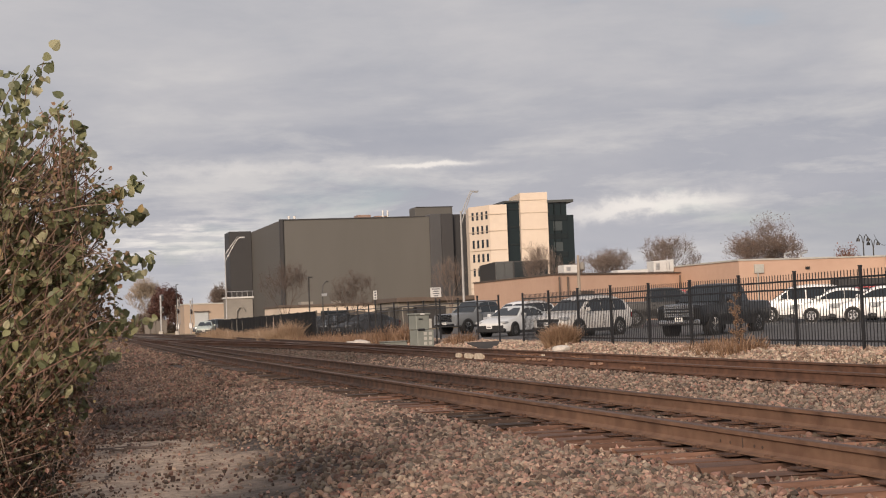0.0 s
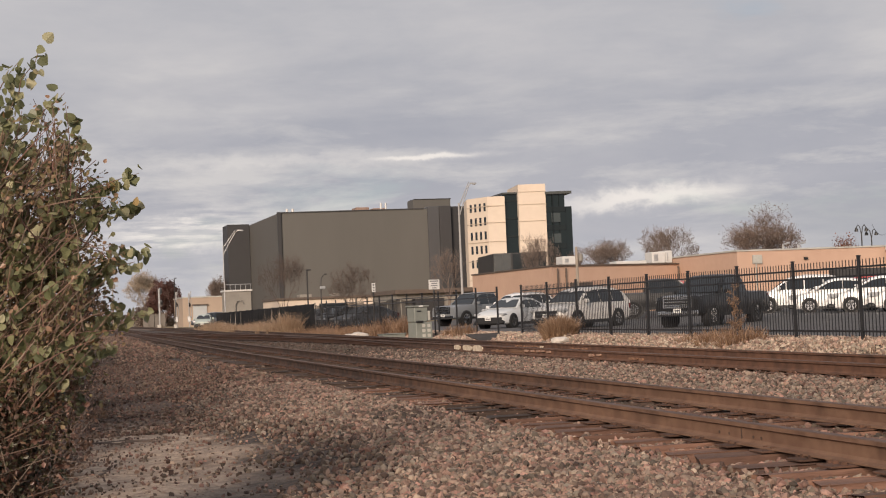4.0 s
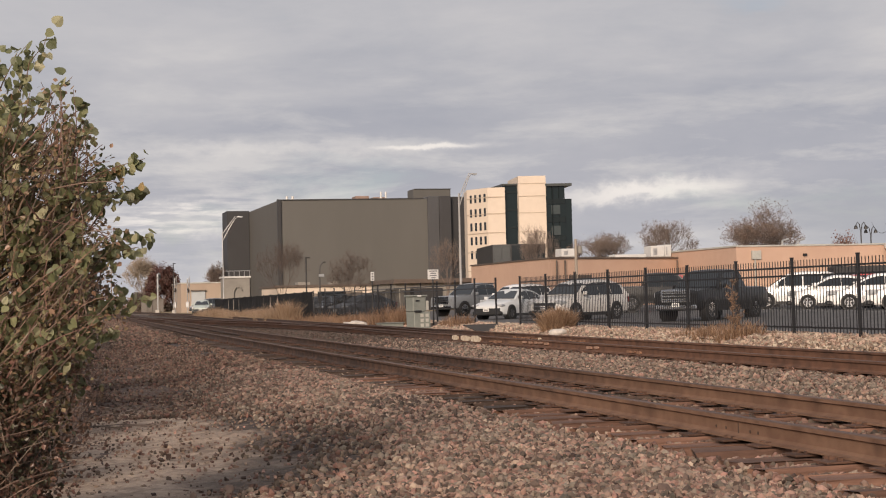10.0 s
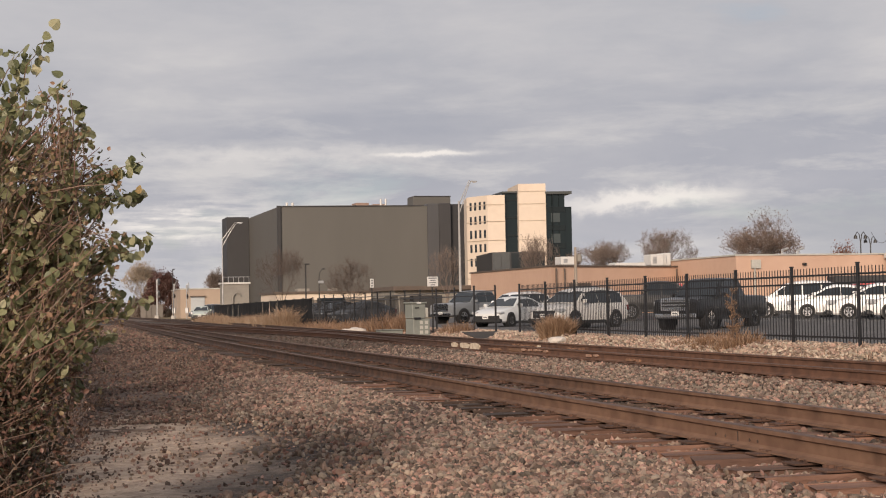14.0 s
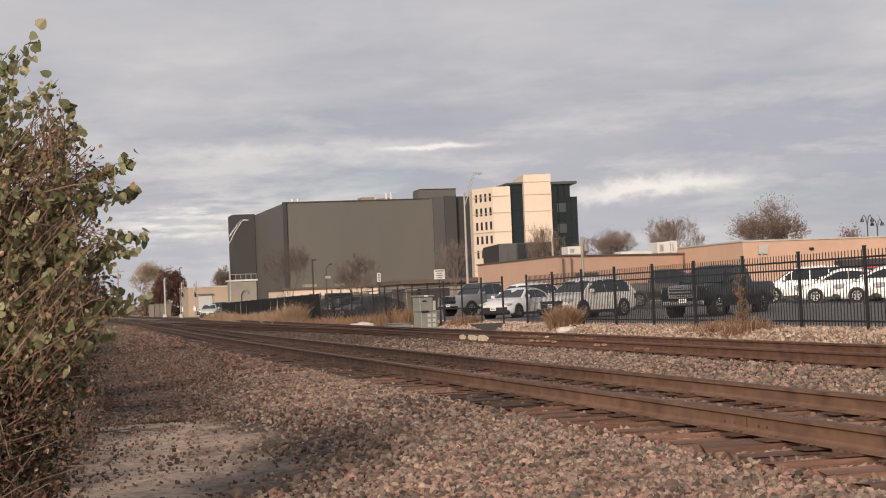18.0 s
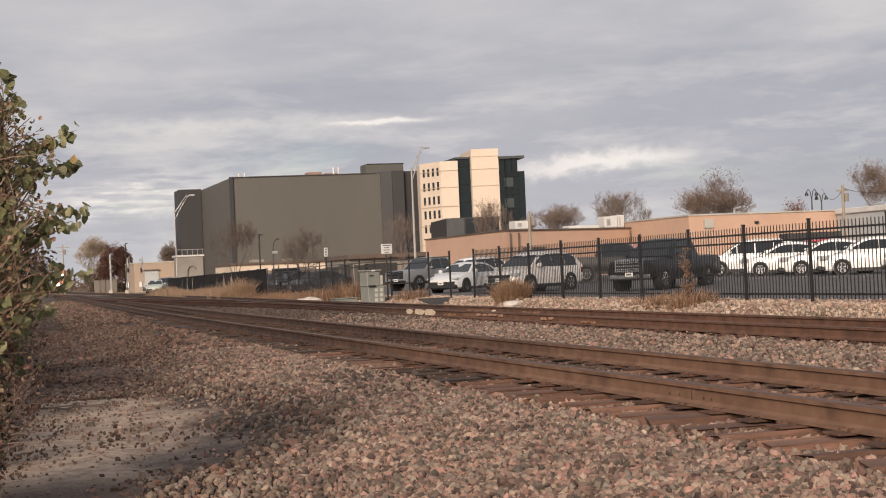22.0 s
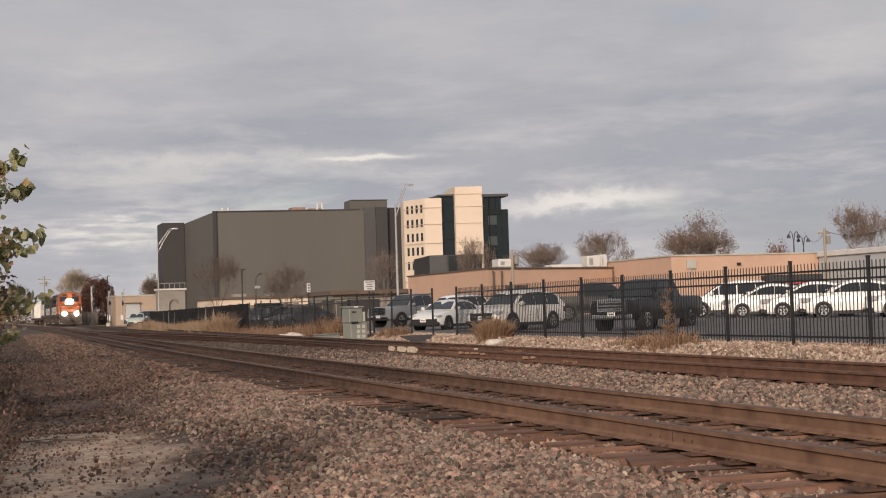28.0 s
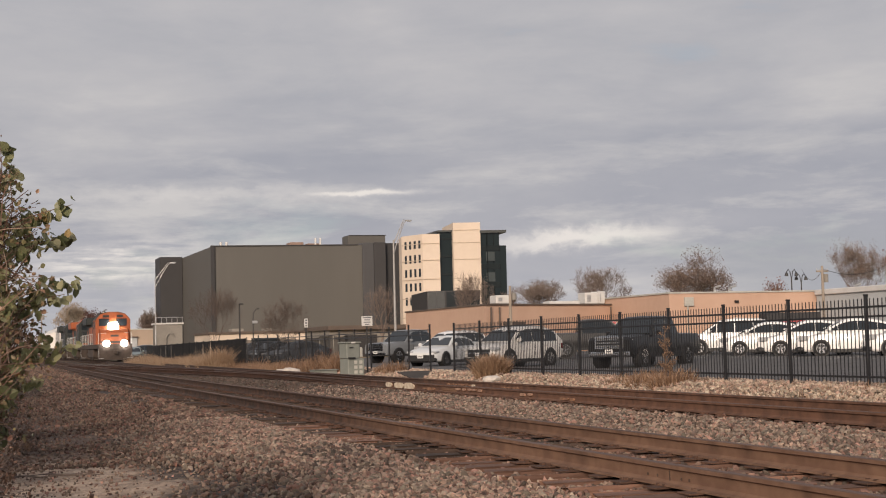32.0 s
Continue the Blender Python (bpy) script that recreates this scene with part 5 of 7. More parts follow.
SEDAN = dict(length=4.88, width=1.84, wheelbase=2.82, wheel=0.335, front_overhang=0.95, sill=0.19,
             body=[(0, 0.80, 0.18, 0.88), (0.02, 0.88, 0.08, 1.0), (0.10, 0.96, 0.0, 1.03), (0.28, 1, 0, 1.0), (0.62, 1, 0, 0.97), (0.72, 0.99, 0, 0.95), (0.88, 0.95, 0, 0.84), (0.96, 0.88, 0.02, 0.74), (1, 0.76, 0.1, 0.62)],
             roofline=[(1.10, 0.95), (0.22, 1.39), (-0.20, 1.445), (-0.75, 1.435), (-1.15, 1.36), (-1.98, 1.02)], belt=0.94, roof_width=0.60, panes=(0.72, 0.28, -0.42, -1.12, -1.45), doors=(0.55, -0.42, -1.15), lamp_z=0.62, lamp_h=0.13, grille_w=0.80, grille_z=(0.22, 0.57), grille_bars=0, plate_z=0.40)
HATCH = dict(length=4.46, width=1.745, wheelbase=2.70, wheel=0.315, front_overhang=0.93, sill=0.18,
             body=[(0, 0.82, 0.2, 0.98), (0.02, 0.9, 0.08, 1.10), (0.12, 0.97, 0, 1.08), (0.3, 1, 0, 1.0), (0.6, 1, 0, 0.96), (0.76, 0.99, 0, 0.93), (0.90, 0.93, 0, 0.80), (0.97, 0.84, 0.04, 0.70), (1, 0.7, 0.12, 0.60)],
             roofline=[(1.32, 0.95), (0.42, 1.40), (0.05, 1.485), (-0.5, 1.475), (-1.05, 1.395), (-1.6, 1.26), (-2.14, 1.08)], belt=1.0, roof_width=0.56, pillar=0.008, panes=(1.08, 0.60, -0.20, -0.98, -1.62), doors=(0.62, -0.20, -1.0), lamp_z=0.62, lamp_h=0.22, grille_w=0.5, grille_z=(0.28, 0.42), grille_bars=1, plate_z=0.42)
SUV = dict(length=4.98, width=1.97, wheelbase=2.92, wheel=0.375, front_overhang=0.98, sill=0.26,
           body=[(0, 0.84, 0.2, 1.02), (0.015, 0.92, 0.06, 1.14), (0.08, 0.98, 0, 1.12), (0.3, 1, 0, 1.11), (0.62, 1, 0, 1.10), (0.75, 0.99, 0, 1.07), (0.87, 0.97, 0, 0.99), (0.94, 0.93, 0.0, 0.90), (0.98, 0.86, 0.03, 0.80), (1, 0.72, 0.10, 0.68)],
           roofline=[(1.34, 1.08), (0.52, 1.62), (0.05, 1.71), (-0.8, 1.73), (-1.6, 1.66), (-2.02, 1.56), (-2.42, 1.10)], belt=1.07, roof_width=0.69, panes=(0.98, 0.62, -0.25, -1.15, -2.0), doors=(0.6, -0.25, -1.15), lamp_z=0.70, lamp_h=0.18, grille_w=0.62, grille_z=(0.46, 0.80), grille_bars=1, plate_z=0.52, rack=True)
PICKUP = dict(length=5.9, width=2.03, wheelbase=3.7, wheel=0.42, front_overhang=0.97, sill=0.42,
              body=[(0, 0.94, 0.06, 1.22), (0.01, 0.97, 0.02, 1.26), (0.1, 1, 0, 1.27), (0.36, 1, 0, 1.27), (0.39, 1, 0, 1.27), (0.7, 1, 0, 1.25), (0.78, 0.99, 0, 1.24), (0.93, 0.98, 0, 1.20), (0.985, 0.96, 0.0, 1.16), (1, 0.92, 0.04, 1.06)],
              roofline=[(1.36, 1.22), (0.66, 1.86), (0.30, 1.93), (-0.4, 1.94), (-0.82, 1.90), (-1.04, 1.24)], belt=1.22, roof_width=0.75, panes=(1.02, 0.72, -0.12, -0.88), doors=(0.7, -0.12, -0.9), lamp_z=0.86, lamp_h=0.26, grille_w=0.58, grille_z=(0.78, 1.14), grille_bars=3, plate_z=0.56, bed=(-2.94, -1.1), bumper=M_CHROME, grille_frame=True)


def nose(x, y, hx, hy, spec, z=None, front_wheel=True):
    """Pose of a car whose near front wheel stands at (x, y), its nose pointing along (hx, hy)."""
    n = math.hypot(hx, hy)
    hx, hy = hx / n, hy / n
    ax = spec["length"] / 2 - spec["front_overhang"]
    lx, ly = -hy, hx                      # the car's left
    s = 1.0 if (-lx * x - ly * y) > 0 else -1.0     # the side turned to the rails
    cx = x - hx * ax - s * lx * (spec["width"] / 2 - 0.1)
    cy = y - hy * ax - s * ly * (spec["width"] / 2 - 0.1)
    return pose(cx, cy, LOT(cx) if z is None else z, 0, 0, math.degrees(math.atan2(hy, hx)))


car("pickup_truck", nose(24.75, 52.2, -0.80, -0.60, PICKUP), "black pickup truck with a chrome grille, parked on asphalt", "pickup truck", P_BLACK, PICKUP)
car("suv", nose(22.4, 60.6, -0.85, -0.53, SUV), "pale silver three-row SUV parked behind the fence", "car", P_SILVER, SUV)
car("sedan", nose(22.6, 70.2, -0.74, -0.67, SEDAN), "silver white sedan with a black lower grille", "car", P_PEARL, SEDAN)
car("pickup_truck", nose(24.9, 86.5, -0.86, -0.5, PICKUP), "grey crew-cab pickup truck parked behind the fence", "pickup truck", P_GREY, PICKUP)
car("suv", nose(27.2, 84.0, -0.85, -0.52, SUV), "white SUV parked behind the silver sedan", "car", P_WHITE, SUV)
car("pickup_truck", pose(31.8, 72.65, LOT(31.8), 0, 0, -17.5), "black pickup truck half hidden behind the silver SUV", "pickup truck", P_BLACK, PICKUP)
for fx, fy in ((33.9, 49.5), (33.6, 53.9), (33.7, 57.3), (34.0, 61.4)):
    car("hatchback", nose(fx, fy, -0.89, 0.46, HATCH), "white hybrid hatchback with silver wheels in a row of others", "car", P_WHITE, HATCH, "row of white hatchbacks")
car("suv", nose(34.3, 66.0, -0.89, 0.46, SUV), "white SUV parked at the end of the hatchback row", "car", P_WHITE, SUV)
car("suv", nose(37.6, 71.5, -0.9, 0.43, SUV), "white SUV parked beyond the hatchbacks", "car", P_WHITE, SUV)
car("suv", nose(43.5, 75.5, -0.9, 0.43, SUV), "red SUV parked near the warehouse", "car", P_RED, SUV)
car("suv", nose(51.5, 76.5, -0.9, 0.43, SUV), "black SUV parked near the warehouse", "car", P_BLACK, SUV)
for fx, fy, p, lb in ((20.2, 96.0, P_NAVY, "dark blue grey sedan behind the fence"), (20.0, 103.5, P_BLACK, "black sedan behind the fence"), (19.8, 110.0, P_NAVY, "dark blue grey sedan behind the fence")):
    car("sedan", nose(fx, fy, -0.86, -0.5, SEDAN), lb, "car", p, SEDAN)
car("pickup_truck", nose(33.9, 81.5, -0.93, 0.36, PICKUP), "red pickup truck behind the black ones", "pickup truck", P_RED, PICKUP)
car("sedan", nose(17.9, 160.0, -0.2, -1, SEDAN, z=0.0), "pale green sedan at the level crossing", "car", mat("pale_green_paint", (0.45, 0.50, 0.45), 0.4, coat=0.5), SEDAN)
car("suv", nose(19.0, 182.0, -1, 0.1, SUV, z=0.0), "dark SUV at the level crossing", "car", P_NAVY, SUV)


# ---- poles, signs, signals ----
def street_lamp(x, y, z, h, label, reach, material=M_STEEL, r=0.11):
    p = thing("street_lamp", pose(x, y, z), label, "street lamp")
    part("pole", T([(0, 0, 0), (0, 0, h * 0.5), (0, 0, h * 0.86)], [r, r * 0.75, r * 0.55], 10), material, p)
    part("base_plate", B(-r * 1.7, r * 1.7, -r * 1.7, r * 1.7, 0, 0.05, bevel=0.01), material, p)
    top = Vector((reach[0], reach[1], h))
    a0 = Vector((0, 0, h * 0.83))
    for off in (0.0, -0.07 * h):
        s = a0 + Vector((0, 0, off))
        part("arm", T([s, s.lerp(top, 0.45) + Vector((0, 0, 0.02 * h)), s.lerp(top, 0.85) + Vector((0, 0, 0.035 * h * (1 if off == 0 else 0.6))), top], [r * 0.4, r * 0.35, r * 0.3, r * 0.25], 6), material, p)
    hd = part("lamp_head", loft(bmesh.new(), [[(top.x + u * reach[2][0] - reach[2][1] * w * s, top.y + u * reach[2][1] + reach[2][0] * w * s, top.z + zz) for s, zz in ((-1, 0), (1, 0), (0.7, 0.08), (-0.7, 0.08))] for u, w in ((-0.05, 0.04), (0.12, 0.09), (0.36, 0.1), (0.5, 0.05))]), material, p)
    part("lens", B(top.x + 0.3 * reach[2][0] - 0.12, top.x + 0.3 * reach[2][0] + 0.12, top.y + 0.3 * reach[2][1] - 0.12, top.y + 0.3 * reach[2][1] + 0.12, top.z - 0.05, top.z + 0.01), M_LAMP, hd)
    return p


street_lamp(29.75, 103.9, 0, 10.05, "tall galvanised street lamp with a double arm", (1.05, 0.3, (0.95, 0.3)), M_PALEPOLE, 0.105)
street_lamp(17.1, 140.5, 0, 9.15, "galvanised street lamp beside the road", (1.4, -0.3, (0.98, -0.2)), M_STEEL, 0.07)


def shoebox_lamp(x, y, h, label):
    p = thing("parking_lamp", pose(x, y, 0), label, "street lamp")
    part("pole", B(-0.045, 0.045, -0.045, 0.045, 0, h, bevel=0.008), M_DARKPOLE, p)
    part("footing", T([(0, 0, -0.1), (0, 0, 0.5)], 0.25, 12), M_CONC, p)
    part("lamp_head", B(-0.05, 0.26, -0.10, 0.10, h - 0.03, h + 0.06, bevel=0.02), M_DARKPOLE, p)


shoebox_lamp(17.55, 98.8, 4.0, "slim bronze parking lamp post")
shoebox_lamp(15.3, 172, 5.75, "slim bronze lamp post near the crossing")


def crook_lamp(x, y, z, h, label):
    p = thing("crook_lamp", pose(x, y, z), label, "street lamp", "crook-necked lamps")
    part("pole", T([(0, 0, 0), (0, 0, h * 0.9)], [0.09, 0.06], 8), M_DARKPOLE, p)
    for s in (-1, 1):
        pts = [(0, 0, h * 0.86), (s * 0.15, 0, h * 0.97), (s * 0.35, 0, h), (s * 0.55, 0, h * 0.96)]
        part("arm", T(pts, 0.045, 6), M_DARKPOLE, p)
        part("lamp_shade", T([(s * 0.55, 0, h * 0.96), (s * 0.55, 0, h * 0.94), (s * 0.55, 0, h * 0.91)], [0.07, 0.16, 0.19], 10), M_DARKPOLE, p)


crook_lamp(78.9, 131.5, 0, 7.6, "dark double crook-necked lamp behind the warehouse")
crook_lamp(80.6, 132.5, 0, 7.2, "dark double crook-necked lamp behind the warehouse")


def gooseneck(x, y, h):
    p = thing("gooseneck_lamp", pose(x, y, 0), "dark gooseneck lamp post by the fence", "street lamp")
    part("pole", T([(0, 0, 0), (0, 0, h * 0.82), (0.04, 0, h * 0.93), (0.22, 0, h)], [0.045, 0.04, 0.035, 0.03], 8), M_DARKPOLE, p)
    part("lamp_head", B(0.22, 0.40, -0.08, 0.08, h - 0.04, h + 0.05, bevel=0.02), M_DARKPOLE, p)
    part("camera_box", B(-0.05, 0.28, -0.08, 0.08, h * 0.74, h * 0.79, bevel=0.02), M_STEEL, p)
    part("junction_box", B(-0.12, 0.12, -0.1, 0.1, 1.1, 1.5, bevel=0.02), M_DARKPOLE, p)


gooseneck(17.5, 93.7, 3.55)


def utility_pole(x, y, h, label, arms):
    p = thing("utility_pole", pose(x, y, 0), label, "utility pole", "utility poles")
    wood = mat("weathered_pole_wood", (0.24, 0.20, 0.16), 0.95, scale=2, second=(0.36, 0.31, 0.26), bump=0.4, stretch=(3, 3, 0.4))
    part("pole", T([(0, 0, 0), (0, 0, h * 0.5), (0, 0, h)], [0.13, 0.115, 0.09], 10), wood, p)
    for z, w in arms:
        a = part("cross_arm", B(-w, w, -0.06, 0.06, z - 0.06, z + 0.06, bevel=0.01), wood, p)
        for u in (-0.9, -0.4, 0.4, 0.9):
            part("insulator", T([(u * w, 0, z + 0.06), (u * w, 0, z + 0.2)], [0.05, 0.035], 8), M_GREYMETAL, a)
    part("transformer", T([(0.3, 0, h * 0.80), (0.3, 0, h * 0.9)], 0.17, 12), M_ROUGHCAST, p)


utility_pole(60.5, 96.5, 6.1, "weathered wooden utility pole with a transformer", ((5.7, 0.5),))
utility_pole(62.7, 89.2, 7.0, "weathered wooden utility pole with a transformer", ((6.5, 0.45),))
utility_pole(36.7, 98.7, 5.0, "short wooden pole with a cable loop", ())
utility_pole(13.0, 266, 8.5, "distant wooden utility pole with cross-arms", ((8.0, 1.1), (7.3, 0.9)))


def cable(points, label):
    pts = []
    for a, b in zip(points, points[1:]):
        a, b = Vector(a), Vector(b)
        for k in range(10):
            t = k / 10
            pts.append(a.lerp(b, t) - Vector((0, 0, 0.9 * 4 * t * (1 - t))))
    pts.append(Vector(points[-1]))
    ob = part("overhead_cable", T(pts, 0.018, 5), M_DARKTRIM)
    tagged(ob, label, "cable")


cable([(60.5, 96.5, 5.8), (78, 128, 7.4)], "sagging overhead cable from the utility pole")
cable([(62.7, 89.2, 6.6), (60.5, 96.5, 5.9)], "sagging overhead cable between utility poles")


def signal_mast(x, y, h):
    p = thing("railway_signal", pose(x, y, 0, 0, 0, 62), "silver railway signal mast with round target heads", "railway signal")
    part("mast", T([(0, 0, 0), (0, 0, h)], 0.15, 8), M_STEEL, p)
    part("footing", B(-0.3, 0.3, -0.3, 0.3, -0.1, 0.4, bevel=0.03), M_CONC, p)
    for z in (h - 0.35, h - 2.1):
        hd = part("signal_head", T([(0.0, -0.16, z), (0, -0.3, z)], 0.5, 20), M_STEEL, p)
        for k in (-0.17, 0.0, 0.17):
            part("lens", T([(0, -0.3, z + k), (0, -0.5, z + k)], 0.08, 10), M_DARKTRIM, hd)
    for s in (0.14, 0.42):
        part("ladder_rail", T([(s, 0.1, 0.2), (s, 0.1, h - 0.5)], 0.02, 5), M_STEEL, p)
    bm = bmesh.new()
    for k in range(12):
        tube(bm, [(0.14, 0.1, 0.4 + k * 0.27), (0.42, 0.1, 0.4 + k * 0.27)], 0.015, 5)
    part("ladder_rungs", bm, M_STEEL, p)


signal_mast(17.3, 220.0, 5.6)


M_DULLLENS = glass_mat("unlit_red_lens", (0.05, 0.008, 0.008), 0.25)


def crossing_signal(x, y, h):
    p = thing("crossing_signal", pose(x, y, 0, 0, 0, 78), "level crossing signal with paired lamps and a gate", "railway signal", "level crossing signals")
    part("mast", T([(0, 0, 0), (0, 0, h)], 0.06, 8), M_STEEL, p)
    for s in (-1, 1):
        part("lamp_disc", T([(s * 0.4, -0.06, h * 0.66), (s * 0.4, -0.12, h * 0.66)], 0.29, 16), M_DARKTRIM, p)
        part("lamp_lens", T([(s * 0.4, -0.12, h * 0.66), (s * 0.4, -0.17, h * 0.66)], 0.11, 12), M_DULLLENS, p)
        bm = B(-0.62, 0.62, -0.015, 0.015, -0.11, 0.11, m=pose(0, -0.09, h * 0.9, 0, s * 45, 0))
        part("crossbuck_arm", bm, M_SIGN, p)
    part("lamp_bar", T([(-0.45, -0.03, h * 0.66), (0.45, -0.03, h * 0.66)], 0.04, 6), M_STEEL, p)
    part("gate_mechanism", B(-0.25, 0.25, -0.2, 0.2, 0.7, 1.4, bevel=0.03), M_STEEL, p)
    part("gate_arm", T([(0.2, -0.25, 1.2), (0.22, -0.25, h + 0.3)], 0.04, 6), M_PALEPOLE, p)


crossing_signal(17.0, 190.0, 4.4)
crossing_signal(18.7, 191.0, 4.3)


def sign(x, y, z, w, h, top, label, lines, double=False):
    p = thing("warning_sign", pose(x, y, z, 0, 0, 14), label, "sign")
    part("post", B(-0.025, 0.025, -0.02, 0.02, 0, top, bevel=0.004), M_DARKPOLE, p)
    b = part("sign_board", B(-w / 2, w / 2, -0.035, -0.022, top - h, top, bevel=0.004), M_SIGN, p)
    for k, (u, t) in enumerate(lines):
        zc = top - h * (k + 0.5 + 0.15) / (len(lines) + 0.3)
        part("text_bar", B(-w * u / 2, w * u / 2, -0.039, -0.0345, zc - t / 2, zc + t / 2), M_INK, b)
    return p


sign(13.45, 50.6, 0.12, 0.43, 0.34, 1.98, "white notice sign on a dark post", ((0.78, 0.035), (0.5, 0.03), (0.62, 0.03), (0.4, 0.03)))
sign(13.2, 59.2, 0.1, 0.16, 0.36, 2.12, "narrow white marker sign on a dark post", ((0.5, 0.07), (0.5, 0.07), (0.5, 0.05)))


# ---- cabinets ----
def cabinet():
    c = thing("signal_cabinet", pose(12.55, 50.3, 0.02, 0, 0, 14), "pale green metal signal cabinet on a vented base", "cabinet")
    part("base", B(-0.02, 0.62, -0.3, 0.3, 0, 0.62, bevel=0.02), M_CABINET, c)
    part("plinth", B(-0.08, 0.68, -0.36, 0.36, -0.1, 0.03, bevel=0.02), M_CONC, c)
    u = part("upper_box", B(-0.05, 0.47, -0.28, 0.28, 0.625, 1.14, bevel=0.025), M_CABINET, c)
    part("lid", B(-0.09, 0.51, -0.33, 0.33, 1.14, 1.2, bevel=0.02), M_CABINET, u)
    part("side_box", B(0.475, 0.60, -0.24, 0.2, 0.66, 1.0, bevel=0.02), M_TRIM, c, "pale grey side box")
    part("door_handle", B(0.05, 0.2, -0.31, -0.28, 0.98, 1.02, bevel=0.005), M_DARKTRIM, u)
    part("dark_hood", B(-0.02, 0.26, -0.36, -0.28, 0.60, 0.67, bevel=0.02), M_DARKTRIM, u)
    for i in range(2):
        for j in range(3):
            part("vent_slot", B(0.22 + i * 0.2, 0.34 + i * 0.2, -0.306, -0.298, 0.1 + j * 0.17, 0.21 + j * 0.17), M_TRIM, c)
    part("notice", B(0.1, 0.26, -0.336, -0.329, 1.145, 1.195), M_SIGN, u)
    l = thing("cable_trough", pose(12.3, 51.9, 0.0, 0, 0, 8), "long low pale green cable trough", "cabinet")
    part("body", B(-0.55, 0.30, -0.25, 0.25, 0, 0.24, bevel=0.02), M_CABINET, l)
    part("lid", B(-0.59, 0.34, -0.29, 0.29, 0.24, 0.27, bevel=0.012), M_CABINET, l)


cabinet()


M_MATRUBBER = mat("dusty_rubber", (0.028, 0.024, 0.022), 0.9, scale=3, second=(0.06, 0.05, 0.045))


def small_ground_things():
    m = thing("rubber_mat", pose(13.3, 43.5, 0.13, 11, 0, 12), "dark rubber mat lying on the rocks", "mat")
    part("sheet", B(-0.62, 0.62, -0.55, 0.55, 0, 0.03, bevel=0.01), M_MATRUBBER, m)
    for (x, y, r, s) in ((12.4, 60.4, 0.24, 1), (12.1, 60.9, 0.17, 2), (12.7, 60.0, 0.3, 3), (13.0, 36.5, 0.2, 4)):
        rng = random.Random(s)
        bm = bmesh.new()
        bmesh.ops.create_icosphere(bm, subdivisions=2, radius=r)
        for v in bm.verts:
            v.co = Vector((v.co.x * 1.3, v.co.y, v.co.z * 0.6)) * rng.uniform(0.88, 1.12)
        ob = part("boulder", bm, mat("pale_boulder", (0.55, 0.50, 0.45), 0.9, scale=6, bump=0.4))
        ob.matrix_basis = pose(x, y, float(land(x, y)) + r * 0.4)
        tagged(ob, "pale broken concrete lump on the bank", "rock", "concrete lumps")
    # paint on the web of the far rail
    pm = mat("chalk_paint", (0.74, 0.66, 0.54), 0.8, scale=9, second=(0.40, 0.29, 0.19))
    tm = mat("pinkish_rail_paint", (0.50, 0.33, 0.24), 0.8, scale=9, second=(0.22, 0.12, 0.08))
    om = mat("orange_rail_paint", (0.36, 0.20, 0.12), 0.8, scale=9, second=(0.13, 0.07, 0.045))
    rng = random.Random(6)

    def strokes(rail_x, y0, y1, z0, z1, mm, lb, n):
        step = (y1 - y0) / n
        for k in range(n):
            bm = bmesh.new()
            ya = y0 + step * (k + rng.uniform(0.0, 0.15))
            yb = ya + step * rng.uniform(0.55, 0.95)
            bx = rail_x + float(bend((ya + yb) / 2)) - 0.036
            za, zb = z0 + rng.uniform(0, 0.3) * (z1 - z0), z1 - rng.uniform(0, 0.25) * (z1 - z0)
            pts = []
            for j in range(10):
                c, sn = math.cos(6.283 * j / 10), math.sin(6.283 * j / 10)
                c, sn = math.copysign(abs(c) ** 0.6, c), math.copysign(abs(sn) ** 0.6, sn)
                pts.append(((ya + yb) / 2 + (yb - ya) / 2 * c * rng.uniform(0.85, 1), (za + zb) / 2 + (zb - za) / 2 * sn * rng.uniform(0.8, 1)))
            prism(bm, pts, 0, bx - 0.004, bx + 0.028)
            part("paint_mark", bm, mm, track_far, lb)

    near_web, far_web = TRACK_2 - GAUGE / 2, TRACK_2 + GAUGE / 2
    strokes(near_web, 32.9, 35.9, 0.0, 0.215, pm, "pale painted scrawl in round letters", 3)
    strokes(near_web, 31.4, 32.4, 0.05, 0.13, om, "faded paint outline", 3)
    strokes(near_web, 28.2, 29.9, 0.10, 0.168, tm, "faded pinkish paint", 5)
    strokes(near_web, 25.4, 26.1, 0.08, 0.15, tm, "faded pinkish paint", 2)
    strokes(far_web, 32.9, 35.0, 0.07, 0.125, om, "faded orange paint", 7)
    strokes(far_web, 32.75, 33.1, 0.07, 0.13, pm, "pale paint dabs", 3)
    strokes(far_web, 29.8, 30.9, 0.075, 0.12, om, "faded paint streak", 5)
    strokes(near_web, 23.4, 24.1, 0.05, 0.13, om, "faded orange paint", 3)
    # sticks on the path
    for (x, y, a, l, s) in ((0.74, 16.2, 8, 0.55, 1), (1.0, 16.0, -6, 0.4, 2), (1.35, 18.5, 30, 0.3, 3), (0.5, 13.0, 70, 0.25, 4)):
        rng = random.Random(s)
        pts = [(-l + 2 * l * k / 5, rng.uniform(-0.03, 0.03), 0.02 + rng.uniform(0, 0.02)) for k in range(6)]
        ob = part("stick", T(pts, [0.008, 0.011, 0.010, 0.009, 0.007, 0.004], 6), M_TWIG)
        ob.matrix_basis = pose(x, y, float(land(x, y)), 0, 0, a)
        tagged(ob, "dry broken stick lying on the dirt", "stick", "sticks on the path")


small_ground_things()


